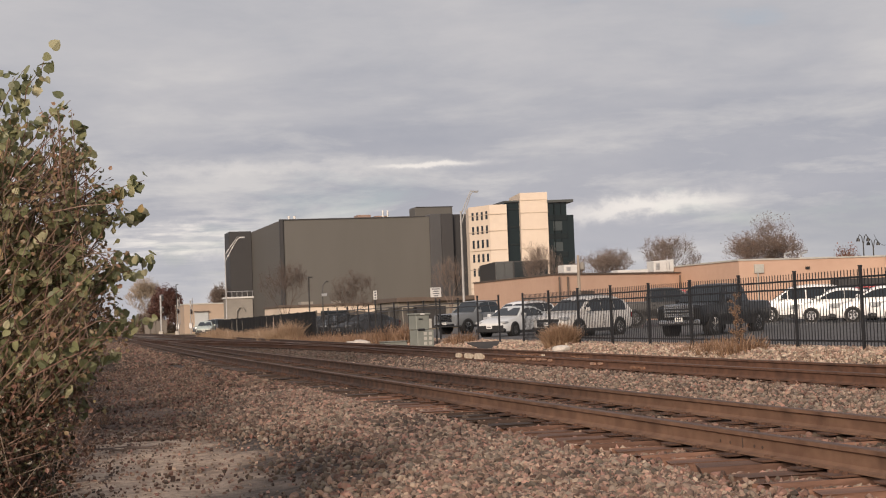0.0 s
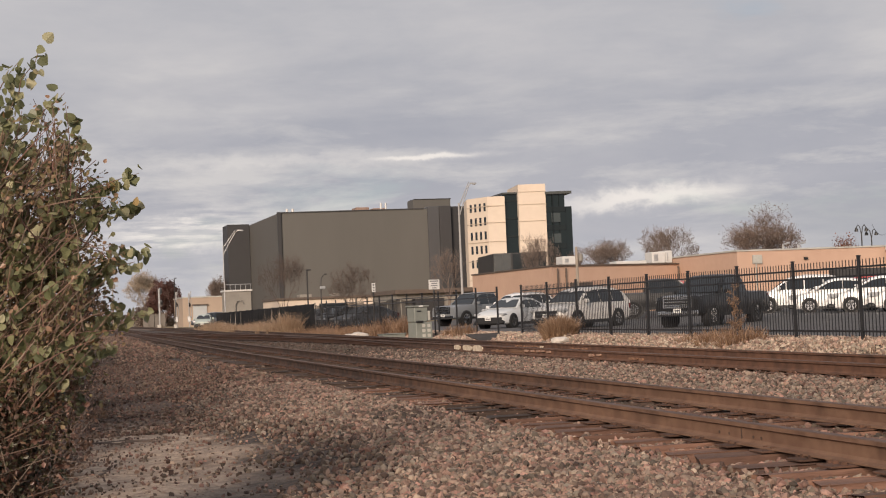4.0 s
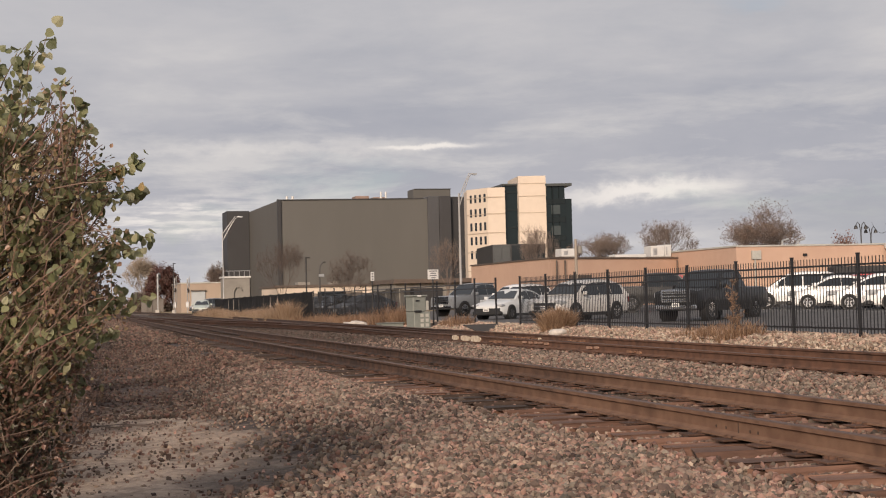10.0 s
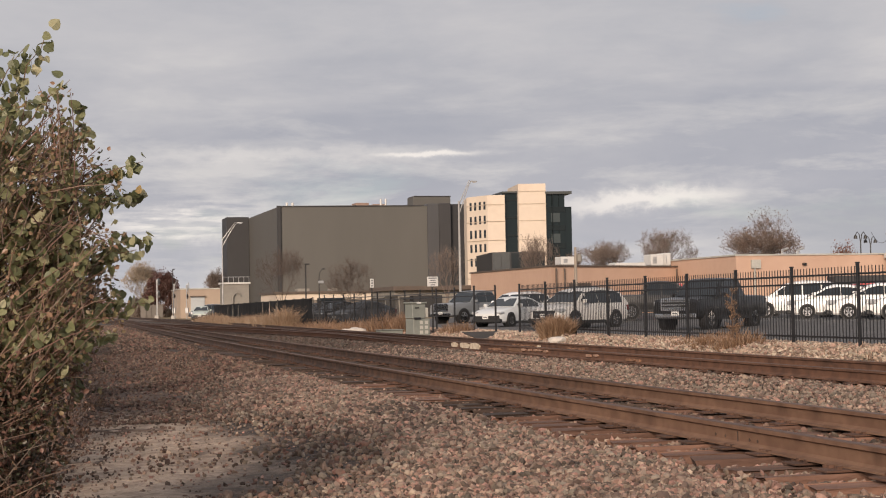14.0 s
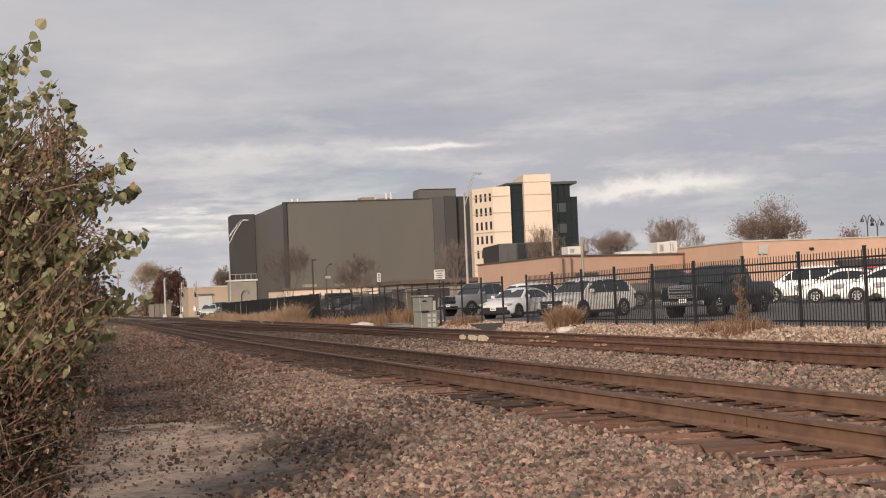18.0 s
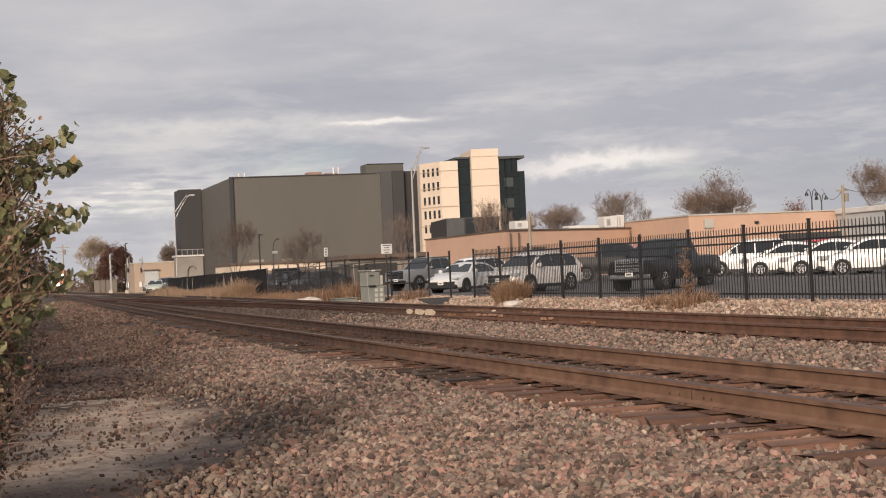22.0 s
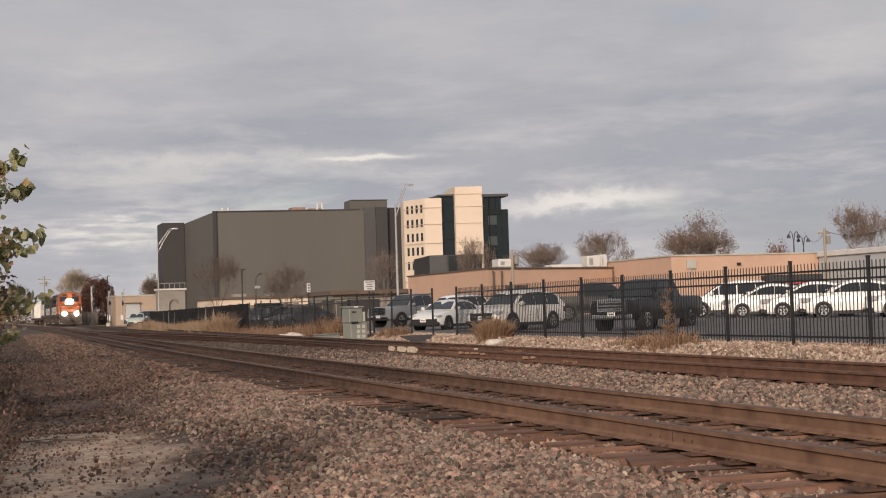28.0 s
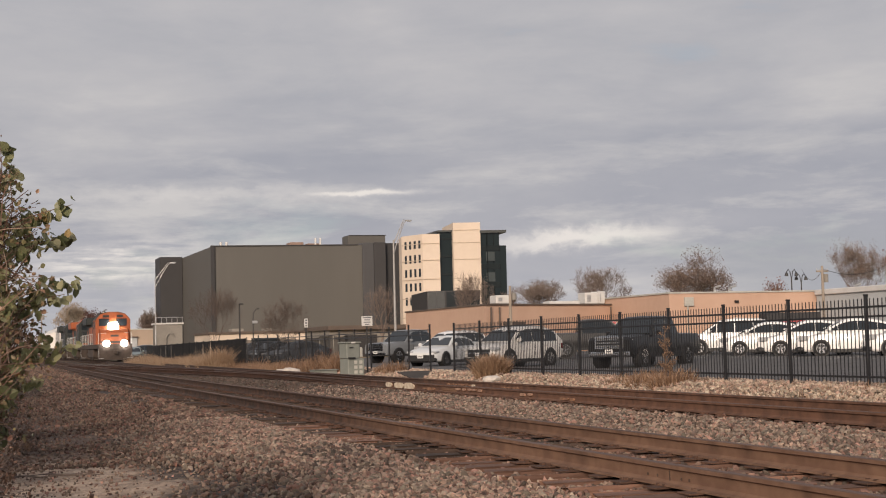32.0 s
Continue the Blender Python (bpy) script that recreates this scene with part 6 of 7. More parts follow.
# ---- trees ----
def grow(bm, p, d, length, r, depth, rng, spread, leaves=None, up=0.25, sides=5, thin=0.012):
    d = d.normalized()
    steps = 3 if depth > 1 else (2 if depth else 1)
    pts, radii = [p.copy()], [r]
    q = p.copy()
    for k in range(steps):
        d = (d + Vector((rng.gauss(0, 0.09), rng.gauss(0, 0.09), rng.gauss(0, 0.07) + 0.03))).normalized()
        q = q + d * length / steps
        pts.append(q.copy())
        radii.append(max(thin, r * (1 - 0.35 * (k + 1) / steps)))
    tube(bm, pts, radii, max(3, sides), cap=False)
    if leaves is not None and depth <= 1:
        leaves.extend(pts[1:])
    if depth == 0:
        return
    n = rng.choice((3, 3, 4)) if depth > 1 else rng.choice((5, 6, 7))
    for k in range(n):
        t = rng.uniform(0.45, 1.0) if k else 1.0
        i = min(int(t * steps), steps - 1)
        s = pts[i].lerp(pts[i + 1], t * steps - i) if t < 1 else pts[-1]
        side = Vector((rng.gauss(0, 1), rng.gauss(0, 1), rng.gauss(0, 0.5) + up + 0.15)).normalized()
        grow(bm, s, d * (1 - spread) + side * spread, length * rng.uniform(0.62, 0.84) * (1.3 if depth == 1 else 1.0), max(thin, radii[-1] * rng.uniform(0.6, 0.8)), depth - 1, rng, spread, leaves, up, sides - 1, thin)


def tree(x, y, h, w, seed, label, depth=5, spread=0.5, trunk=0.22, fill=None, twig=M_TWIG, z=0.0, group="bare trees", r0=None):
    rng = random.Random(seed)
    t = thing("tree", pose(x, y, z), label, "tree", group)
    r0 = r0 or h * 0.022
    bm = bmesh.new()
    tube(bm, [(0, 0, -0.2), (rng.uniform(-.05, .05), 0, h * trunk * 0.5), (rng.uniform(-.1, .1), rng.uniform(-.1, .1), h * trunk)], [r0 * 1.3, r0 * 1.05, r0], 9)
    part("trunk", bm, M_BARK, t)
    bm = bmesh.new()
    tips = [] if fill else None
    base = Vector((0, 0, h * trunk))
    n = 5
    for k in range(n):
        a = 2 * math.pi * (k + rng.uniform(0, 0.6)) / n
        d = Vector((math.cos(a) * spread, math.sin(a) * spread, rng.uniform(0.7, 1.1)))
        grow(bm, base + Vector((0, 0, rng.uniform(-0.1, 0.05) * h)), d, h * 0.27, r0 * 0.45, depth - 1, rng, spread, tips, sides=5, thin=max(0.006, 0.00005 * math.hypot(x, y)))
    # bring the crown to its height and width
    mx = float(np.percentile([max(abs(v.co.x), abs(v.co.y)) for v in bm.verts], 98))
    mz = float(np.percentile([v.co.z for v in bm.verts], 99.5))
    for v in bm.verts:
        v.co.x *= w / 2 / mx
        v.co.y *= w / 2 / mx
        v.co.z = base.z + (v.co.z - base.z) * (h - base.z) / (mz - base.z)
    # stray shoots stay within a dome
    zc = base.z + (h - base.z) * 0.42
    for v in bm.verts:
        q = Vector((v.co.x / (w * 0.52), v.co.y / (w * 0.52), (v.co.z - zc) / ((h - zc) * 1.02) if v.co.z > zc else (v.co.z - zc) / (h * 0.62)))
        m = q.length * (1 + 0.10 * math.sin(7 * math.atan2(v.co.y, v.co.x)) + 0.07 * math.sin(17 * q.z))
        if m > 1:
            k = (1 + 0.4 * (m - 1)) / m
            v.co = Vector((v.co.x * k, v.co.y * k, zc + (v.co.z - zc) * k))
    part("crown", bm, twig, t)
    if fill:
        mtl, count, size = fill
        pts = np.array([[p.x * w / 2 / mx, p.y * w / 2 / mx, base.z + (p.z - base.z) * (h - base.z) / (mz - base.z)] for p in tips])
        leaf_cloud("foliage", pts, count, size, mtl, t, seed)
    return t


def leaf_cloud(name, pts, count, size, mtl, parent, seed, jitter=None):
    """Small bent leaves scattered about the given points."""
    rng = np.random.default_rng(seed)
    c = pts[rng.integers(0, len(pts), count)] + np.clip(rng.normal(0, 1, (count, 3)), -1.4, 1.4) * (size * 1.2 if jitter is None else jitter)
    shape = np.array([[0, 0, 0], [0.42, 0.35, 0.10], [0.36, 0.75, 0.06], [0, 1.15, -0.1], [-0.36, 0.75, 0.06], [-0.42, 0.35, 0.10]]) - [0, 0.3, 0]
    s = size * rng.uniform(0.6, 1.25, (count, 1, 1))
    q = rng.normal(0, 1, (count, 4))
    q /= np.linalg.norm(q, axis=1, keepdims=True)
    w, x, y, z = q.T
    R = np.stack([1 - 2 * (y * y + z * z), 2 * (x * y - z * w), 2 * (x * z + y * w), 2 * (x * y + z * w), 1 - 2 * (x * x + z * z), 2 * (y * z - x * w), 2 * (x * z - y * w), 2 * (y * z + x * w), 1 - 2 * (x * x + y * y)], -1).reshape(-1, 3, 3)
    co = np.einsum("nij,nvj->nvi", R, shape[None] * s) + c[:, None]
    f = np.array([[0, 1, 2, 3], [0, 3, 4, 5]])
    faces = (f[None] + (np.arange(count) * 6)[:, None, None]).reshape(-1, 4)
    return from_arrays(name, co.reshape(-1, 3), faces, mtl, parent)


M_RUSSET = leaf_mat("russet_leaves", [(0.0, (0.16, 0.055, 0.035)), (0.6, (0.22, 0.085, 0.05)), (1.0, (0.30, 0.13, 0.07))], 0.2)
M_DULLRED = leaf_mat("dull_red_leaves", [(0.0, (0.065, 0.030, 0.024)), (1.0, (0.125, 0.056, 0.044))], 0.15)
M_BROWNBUD = leaf_mat("brown_leaves", [(0.0, (0.14, 0.09, 0.065)), (1.0, (0.24, 0.16, 0.12))], 0.2)
M_DARKTWIG = mat("dark_twigs", (0.060, 0.044, 0.037), 0.95, scale=3, second=(0.11, 0.083, 0.07))
M_PALETWIG = mat("pale_twigs", (0.24, 0.19, 0.14), 0.95, scale=2, second=(0.36, 0.29, 0.215))
tree(20.0, 124.0, 6.2, 4.5, 1, "small bare street tree before the grey building", 5, 0.55, 0.2, r0=0.08, twig=M_DARKTWIG)
tree(25.5, 122.5, 5.2, 3.9, 2, "small bare street tree before the grey building", 5, 0.55, 0.2, r0=0.08, twig=M_DARKTWIG)
tree(29.3, 105.8, 5.5, 2.6, 3, "slender bare tree by the car park", 5, 0.42, 0.36)
tree(50.0, 146.0, 8.3, 4.4, 4, "bare brown tree before the cream tower", 6, 0.45, 0.3, r0=0.2)
tree(54.0, 147.0, 6.8, 3.6, 14, "bare reddish tree beside the cream tower", 6, 0.5, 0.3, fill=(M_BROWNBUD, 1500, 0.07))
tree(62.7, 158.9, 8.1, 7.0, 5, "bare tree beyond the warehouse roof", 6, 0.55, 0.3)
tree(69.5, 157.0, 9.3, 7.2, 6, "bare tree beyond the warehouse roof", 6, 0.5, 0.3)
tree(79.8, 154.1, 10.6, 8.6, 7, "tree with sparse russet leaves beyond the warehouse", 6, 0.5, 0.25, fill=(M_BROWNBUD, 11000, 0.10))
tree(84.9, 129.0, 10.0, 5.4, 8, "tree with sparse russet leaves beyond the roofs", 6, 0.5, 0.3, fill=(M_BROWNBUD, 4000, 0.085))
tree(89.6, 127.4, 9.8, 5.6, 9, "tree with red-brown leaves beyond the roofs", 6, 0.5, 0.3, fill=(M_RUSSET, 6500, 0.12))
tree(96.0, 126.0, 9.0, 6.0, 19, "tree with red-brown leaves beyond the roofs", 6, 0.5, 0.3, fill=(M_RUSSET, 6500, 0.12))
tree(87.4, 149.4, 7.3, 3.6, 10, "small tree with russet leaves beyond the roofs", 5, 0.5, 0.3, fill=(M_RUSSET, 900, 0.15))
tree(18.4, 264.0, 9.6, 7.0, 11, "large bare tree near the crossing", 6, 0.5, 0.2, twig=M_PALETWIG)
tree(20.1, 246.0, 7.0, 4.5, 12, "round tree with dark red leaves near the crossing", 6, 0.6, 0.16, fill=(M_DULLRED, 26000, 0.2))
tree(31.0, 262.0, 8.3, 5.0, 13, "distant bare tree behind the workshop", 6, 0.5, 0.25)
for k, (x, y, h) in enumerate(((4.0, 300, 7.5), (9.0, 310, 8.5), (22.0, 300, 6.8), (24.0, 288, 7.0), (36, 300, 7.2), (-1.5, 330, 9.0), (-8, 320, 8.0))):
    tree(x, y, h, h * 0.9, 30 + k, "bare tree in the far distance", 5, 0.5, 0.2, group="far trees")


def crossing_scrub():
    """Brown undergrowth below the trees at the crossing."""
    rng = np.random.default_rng(93)
    n = 9000
    x = rng.uniform(16.4, 22.5, n)
    top = 3.0 + 0.8 * np.sin(x * 1.1) + 0.5 * np.sin(x * 2.7 + 1) - 1.2 * smoothstep(17.5, 21.5, x)
    pts = np.stack([x, rng.uniform(252, 260, n), rng.uniform(0, 1, n) ** 0.9 * top], -1)
    ob = leaf_cloud("undergrowth", pts, n, 0.26, M_SCRUB, None, 94)
    tagged(ob, "brown leafless undergrowth below the trees", "shrub", kind="stuff")
    f = thing("board_fence", pose(0, 0, 0), "weathered grey board fence below the trees", "fence")
    wood = mat("grey_boards", (0.13, 0.115, 0.10), 0.95, scale=0.8, second=(0.19, 0.17, 0.15), rand=0.2)
    bm = B(-0.42, 0.42, -0.03, 0.03, 0, 2.0, bevel=0.01)
    first = part("board", bm, wood, f)
    first.matrix_basis = pose(16.7, 240.0, 0)
    for k in range(1, 4):
        share("board", first.data, f, pose(16.7 + 0.88 * k, 240.0 + 0.15 * k, 0.03 * (k % 2)))
    part("fence_rail", B(16.3, 19.8, 240.6, 240.7, 0.5, 0.62), wood, f)
    part("fence_rail", B(16.3, 19.8, 240.6, 240.7, 1.5, 1.62), wood, f)


M_SCRUB = leaf_mat("brown_undergrowth", [(0.0, (0.10, 0.072, 0.055)), (1.0, (0.19, 0.145, 0.115))], 0.15)


def far_woods():
    """The low brown line of trees and scrub that closes the view."""
    rng = np.random.default_rng(90)
    n = 16000
    x = rng.uniform(-110, 60, n)
    top = 3.6 + 1.6 * np.sin(x * 0.13) + 1.1 * np.sin(x * 0.41 + 1) + 0.7 * np.sin(x * 1.1)
    pts = np.stack([x, rng.uniform(430, 470, n), rng.uniform(0, 1, n) ** 0.8 * np.maximum(top, 1.2)], -1)
    ob = leaf_cloud("far_woods", pts, n, 0.55, M_BROWNBUD, None, 91)
    tagged(ob, "low brown line of bare trees in the distance", "trees", kind="stuff")


crossing_scrub()
far_woods()


# ---- dry grass and weeds ----
def blades(name, spots, label, mtl, seed, category="grass"):
    """Upright dry blades; spots: x, y, radius, height, count."""
    rng = np.random.default_rng(seed)
    V, F, off = [], [], 0
    for x, y, rad, h, n in spots:
        n = int(n * 1.5)
        a, rr = rng.uniform(0, 6.28, n), rad * np.sqrt(rng.uniform(0, 1, n))
        bx, by = x + rr * np.cos(a), y + rr * np.sin(a)
        z = land(bx, by) - 0.02
        hh = h * rng.uniform(0.45, 1.1, n) * (1 - 0.35 * (rr / rad) ** 2)
        lean = rng.normal(0, 0.28, (n, 2)) * hh[:, None] + np.stack([np.cos(a), np.sin(a)], -1) * (rr / rad * 0.25 * h)[:, None]
        th = rng.uniform(0, 3.14, n)
        w = rng.uniform(0.004, 0.009, n) * (1 + h * 0.4)
        dx, dy = np.cos(th) * w, np.sin(th) * w
        p0 = np.stack([bx - dx, by - dy, z], -1)
        p1 = np.stack([bx + dx, by + dy, z], -1)
        m0 = np.stack([bx + lean[:, 0] * 0.4 + dx * .8, by + lean[:, 1] * 0.4 + dy * .8, z + hh * 0.6], -1)
        m1 = np.stack([bx + lean[:, 0] * 0.4 - dx * .8, by + lean[:, 1] * 0.4 - dy * .8, z + hh * 0.6], -1)
        t0 = np.stack([bx + lean[:, 0] + dx * .2, by + lean[:, 1] + dy * .2, z + hh], -1)
        t1 = np.stack([bx + lean[:, 0] - dx * .2, by + lean[:, 1] - dy * .2, z + hh], -1)
        V.append(np.stack([p0, p1, m0, m1, t0, t1], 1).reshape(-1, 3))
        f = np.array([[0, 1, 2, 3], [3, 2, 4, 5]])
        F.append((f[None] + off + (np.arange(n) * 6)[:, None, None]).reshape(-1, 4))
        off += n * 6
    ob = from_arrays(name, np.concatenate(V), np.concatenate(F), mtl)
    return tagged(ob, label, category, kind="stuff")


M_STRAW = leaf_mat("straw", [(0.0, (0.23, 0.145, 0.09)), (0.5, (0.35, 0.24, 0.155)), (1.0, (0.46, 0.35, 0.25))], 0.25)
M_WEED = leaf_mat("brown_weed", [(0.0, (0.13, 0.072, 0.042)), (0.6, (0.25, 0.15, 0.09)), (1.0, (0.38, 0.255, 0.165))], 0.2)
M_DOMEWEED = leaf_mat("tan_weed", [(0.0, (0.19, 0.115, 0.070)), (0.6, (0.31, 0.20, 0.125)), (1.0, (0.44, 0.31, 0.21))], 0.25)
_r = random.Random(4)
blades("tall_dry_grass", [(13.3 + _r.uniform(-0.5, 0.6), y, 0.7, _r.uniform(0.55, 0.95), 260) for y in np.arange(80, 122, 1.0)] + [(13.2, 80.5, 0.6, 1.35, 500), (13.0, 82.0, 0.7, 1.2, 400), (12.8, 111, 0.8, 1.0, 300)], "tall straw-coloured dry grass before the screened fence", M_STRAW, 21)
blades("brown_weeds", [(13.5, 62 + 1.1 * k, 0.7, _r.uniform(0.35, 0.65), 150) for k in range(15)] + [(13.6, 55.5, 0.6, 0.8, 350), (13.3, 57.2, 0.7, 0.9, 450), (13.8, 48.3, 0.4, 0.45, 200), (13.7, 49.5, 0.3, 0.4, 120)], "rust-brown dry weeds along the fence", M_WEED, 22)
blades("dome_weed", [(13.68, 38.4, 0.42, 0.62, 2000)], "rounded clump of tan dry weed by the fence", M_DOMEWEED, 23)
blades("low_weeds", [(13.6 + _r.uniform(-0.3, 0.4), y, 0.8, _r.uniform(0.08, 0.2), 60) for y in np.arange(20, 36, 0.9)] + [(13.5, 28.4, 0.4, 0.32, 240), (13.5, 27.2, 0.5, 0.38, 300), (13.6, 29.4, 0.5, 0.26, 160)], "low dry weeds among the rocks", M_WEED, 24)
blades("path_weeds", [(-0.30 + 0.03 * (y - 9.5) + _r.uniform(-0.3, 0.2), y, 0.3, _r.uniform(0.10, 0.22), 130) for y in np.arange(9.5, 22, 0.6)] + [(0.12, 16.2, 0.4, 0.2, 120), (0.42, 20.6, 0.45, 0.2, 120)], "dry brown weeds at the foot of the shrub", M_WEED, 25)


def stalk_weed():
    rng = random.Random(12)
    t = thing("weed_stalk", pose(13.5, 27.45, 0.17), "tall dry brown weed stalk before the fence", "weed")
    bm = bmesh.new()
    pts = [Vector((0, 0, 0)), Vector((0.02, 0, 0.4)), Vector((0.0, 0.02, 0.8)), Vector((0.03, 0.0, 1.15))]
    tube(bm, pts, [0.014, 0.012, 0.009, 0.005], 6)
    tips = []
    for k in range(26):
        z = rng.uniform(0.2, 1.1)
        a = rng.uniform(0, 6.28)
        l = rng.uniform(0.08, 0.25) * (1.2 - z * 0.6)
        s = Vector((0.01, 0, z))
        e = s + Vector((math.cos(a) * l, math.sin(a) * l, l * 0.9))
        part("branch", T([s, s.lerp(e, 0.5) + Vector((0, 0, 0.01)), e], [0.006, 0.005, 0.003], 4), M_STEM, t)
        tips += [s.lerp(e, u) for u in (0.5, 0.8, 1.0)]
    part("stem", bm, M_STEM, t)
    seeds = leaf_cloud("seed_spray", np.array([p[:] for p in tips]), 900, 0.02, M_WEED, t, 5)
    seeds["kind"] = "stuff"


stalk_weed()


# ---- the shrub beside the path ----
M_LEAF = leaf_mat("cottonwood_leaf", [(0.0, (0.12, 0.135, 0.068)), (0.45, (0.23, 0.24, 0.12)), (0.74, (0.34, 0.335, 0.18)), (0.94, (0.50, 0.47, 0.30)), (0.985, (0.44, 0.31, 0.14)), (1.0, (0.34, 0.15, 0.07))], 0.38)
M_DRYLEAF = leaf_mat("dry_shrub_leaf", [(0.0, (0.12, 0.12, 0.058)), (0.4, (0.21, 0.18, 0.09)), (0.7, (0.28, 0.19, 0.115)), (1.0, (0.34, 0.20, 0.13))], 0.3)
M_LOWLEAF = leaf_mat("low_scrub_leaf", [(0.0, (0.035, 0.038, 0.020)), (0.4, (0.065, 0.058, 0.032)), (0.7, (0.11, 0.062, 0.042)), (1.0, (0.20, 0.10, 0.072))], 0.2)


SHRUB_FOOT = pose(-0.35, 8.5, -0.28)


def leaf_spray(name, spots, ways, size, mtl, parent, seed):
    """Broad pointed leaves that hang from their stalks."""
    rng = np.random.default_rng(seed)
    n = len(spots)
    shape = np.array([[0, 0.02, 0], [0.30, -0.02, 0.07], [0.54, 0.20, 0.11], [0.54, 0.50, 0.08], [0.34, 0.80, 0.02], [0, 1.06, -0.08], [-0.34, 0.80, 0.02], [-0.54, 0.50, 0.08], [-0.54, 0.20, 0.11], [-0.30, -0.02, 0.07]])
    tip = ways * 0.55 + rng.normal(0, 0.42, (n, 3)) + np.array([0, 0, -0.45])
    tip /= np.linalg.norm(tip, axis=1, keepdims=True)
    nor = rng.normal(0, 1, (n, 3)) * np.array([1, 1, 0.6])
    nor -= (nor * tip).sum(1, keepdims=True) * tip
    nor /= np.linalg.norm(nor, axis=1, keepdims=True)
    R = np.stack([np.cross(tip, nor), tip, nor], -1)
    co = np.einsum("nij,nvj->nvi", R, shape[None] * (size * rng.uniform(0.65, 1.15, (n, 1, 1)))) + spots[:, None]
    f = np.array([[0, 1, 2, 3], [0, 3, 4, 5], [0, 5, 6, 7], [0, 7, 8, 9]])
    faces = (f[None] + (np.arange(n) * 10)[:, None, None]).reshape(-1, 4)
    return from_arrays(name, co.reshape(-1, 3), faces, mtl, parent)


def shrub():
    rng = random.Random(77)
    s = thing("shrub", SHRUB_FOOT, "leafy young cottonwood shrub with yellowing leaves beside the path", "shrub")

    def edge(z):
        return float(np.interp(z, [-0.2, 0.3, 0.55, 0.7, 0.85, 0.95, 1.1, 1.3, 1.45, 1.6, 1.75, 1.9, 2.0, 2.2, 2.35, 2.6], [-0.04, 0.0, 0.04, 0.17, 0.28, 0.36, 0.38, 0.32, 0.36, 0.30, 0.36, 0.30, 0.18, 0.12, 0.0, -0.12]))

    stems, spots, ways = bmesh.new(), [], []

    def shoot(b, e, leaves, bow=0.05, r0=0.008, start=0.35):
        b, e = Vector(b), Vector(e)
        n = 6
        pts = [b.lerp(e, k / n) + Vector((rng.gauss(0, 0.008), rng.gauss(0, 0.008), bow * math.sin(math.pi * k / n))) for k in range(n + 1)]
        tube(stems, pts, [r0 * (1 - 0.75 * k / n) for k in range(n + 1)], 5)
        for j in range(leaves):
            t = start + (1 - start) * (j + rng.uniform(0, 0.8)) / leaves
            t = min(t, 1.0)
            k = min(int(t * n), n - 1)
            p = pts[k].lerp(pts[k + 1], t * n - k)
            side = Vector((rng.gauss(0, 1), rng.gauss(0, 1), rng.gauss(0.15, 0.8))).normalized()
            q = p + side * rng.uniform(0.015, 0.045)
            spots.append(q[:]), ways.append(side[:])
        return pts

    # leafy ends that stand out of the outline: from, to, leaves
    for b, e, m in (((-0.16, 2.00), (0.05, 2.60), 19), ((-0.26, 2.05), (-0.06, 2.53), 17), ((-0.10, 2.02), (0.18, 2.35), 12), ((-0.05, 1.85), (0.25, 2.19), 18), ((0.0, 1.80), (0.28, 2.03), 17), ((0.02, 1.75), (0.22, 2.10), 14), ((0.08, 1.66), (0.55, 1.90), 22), ((0.1, 1.62), (0.47, 1.85), 18), ((0.12, 1.55), (0.55, 1.73), 26), ((0.1, 1.5), (0.44, 1.70), 14), ((0.12, 1.36), (0.59, 1.47), 22), ((0.1, 1.25), (0.52, 1.41), 18), ((0.05, 1.2), (0.42, 1.36), 16), ((0.08, 1.05), (0.57, 1.12), 22), ((0.05, 1.0), (0.47, 1.06), 18), ((0.0, 0.86), (0.42, 0.95), 15), ((0.0, 0.80), (0.34, 0.97), 13), ((-0.3, 2.0), (-0.22, 2.50), 15), ((-0.42, 2.0), (-0.38, 2.56), 15), ((-0.55, 1.9), (-0.52, 2.48), 15)):
        m = int(m * 1.35)
        shoot((b[0] - 0.04, 8.35 + rng.uniform(-0.2, 0.2), b[1]), (e[0], 8.3 + rng.uniform(-0.1, 0.1), e[1]), m, 0.03, 0.006, 0.45)
    # main stems from the ground
    for k in range(26):
        z = rng.uniform(1.2, 2.5)
        e = (edge(z) - 0.12 - abs(rng.gauss(0, 0.38)), 8.4 + rng.uniform(-0.35, 0.45), z)
        shoot((-0.45 + rng.uniform(-0.5, 0.3), 8.5 + rng.uniform(-0.3, 0.3), -0.3), e, 13, 0.14, rng.uniform(0.010, 0.018), 0.55)
    # leafy shoots all through the body
    for k in range(250):
        z = rng.uniform(0.7, 2.3)
        x = edge(z) - 0.05 - abs(rng.gauss(0, 0.42))
        l = rng.uniform(0.25, 0.5)
        a = rng.uniform(0.5, 1.35)
        e = Vector((x, 8.4 + rng.uniform(-0.45, 0.5), z))
        shoot(e - Vector((math.cos(a) * l, rng.uniform(-0.1, 0.1), math.sin(a) * l)), e, int(11 * np.interp(z, [0.8, 1.2, 2.5], [0.55, 1.0, 1.0])), 0.02, 0.0055, 0.3)
    part("branchwork", stems, M_STEM, s)
    leaf_spray("foliage", np.array(spots), np.array(ways), 0.054, M_LEAF, s, 41)
    # bare reddish twigs, thickest below
    tw, low = bmesh.new(), []
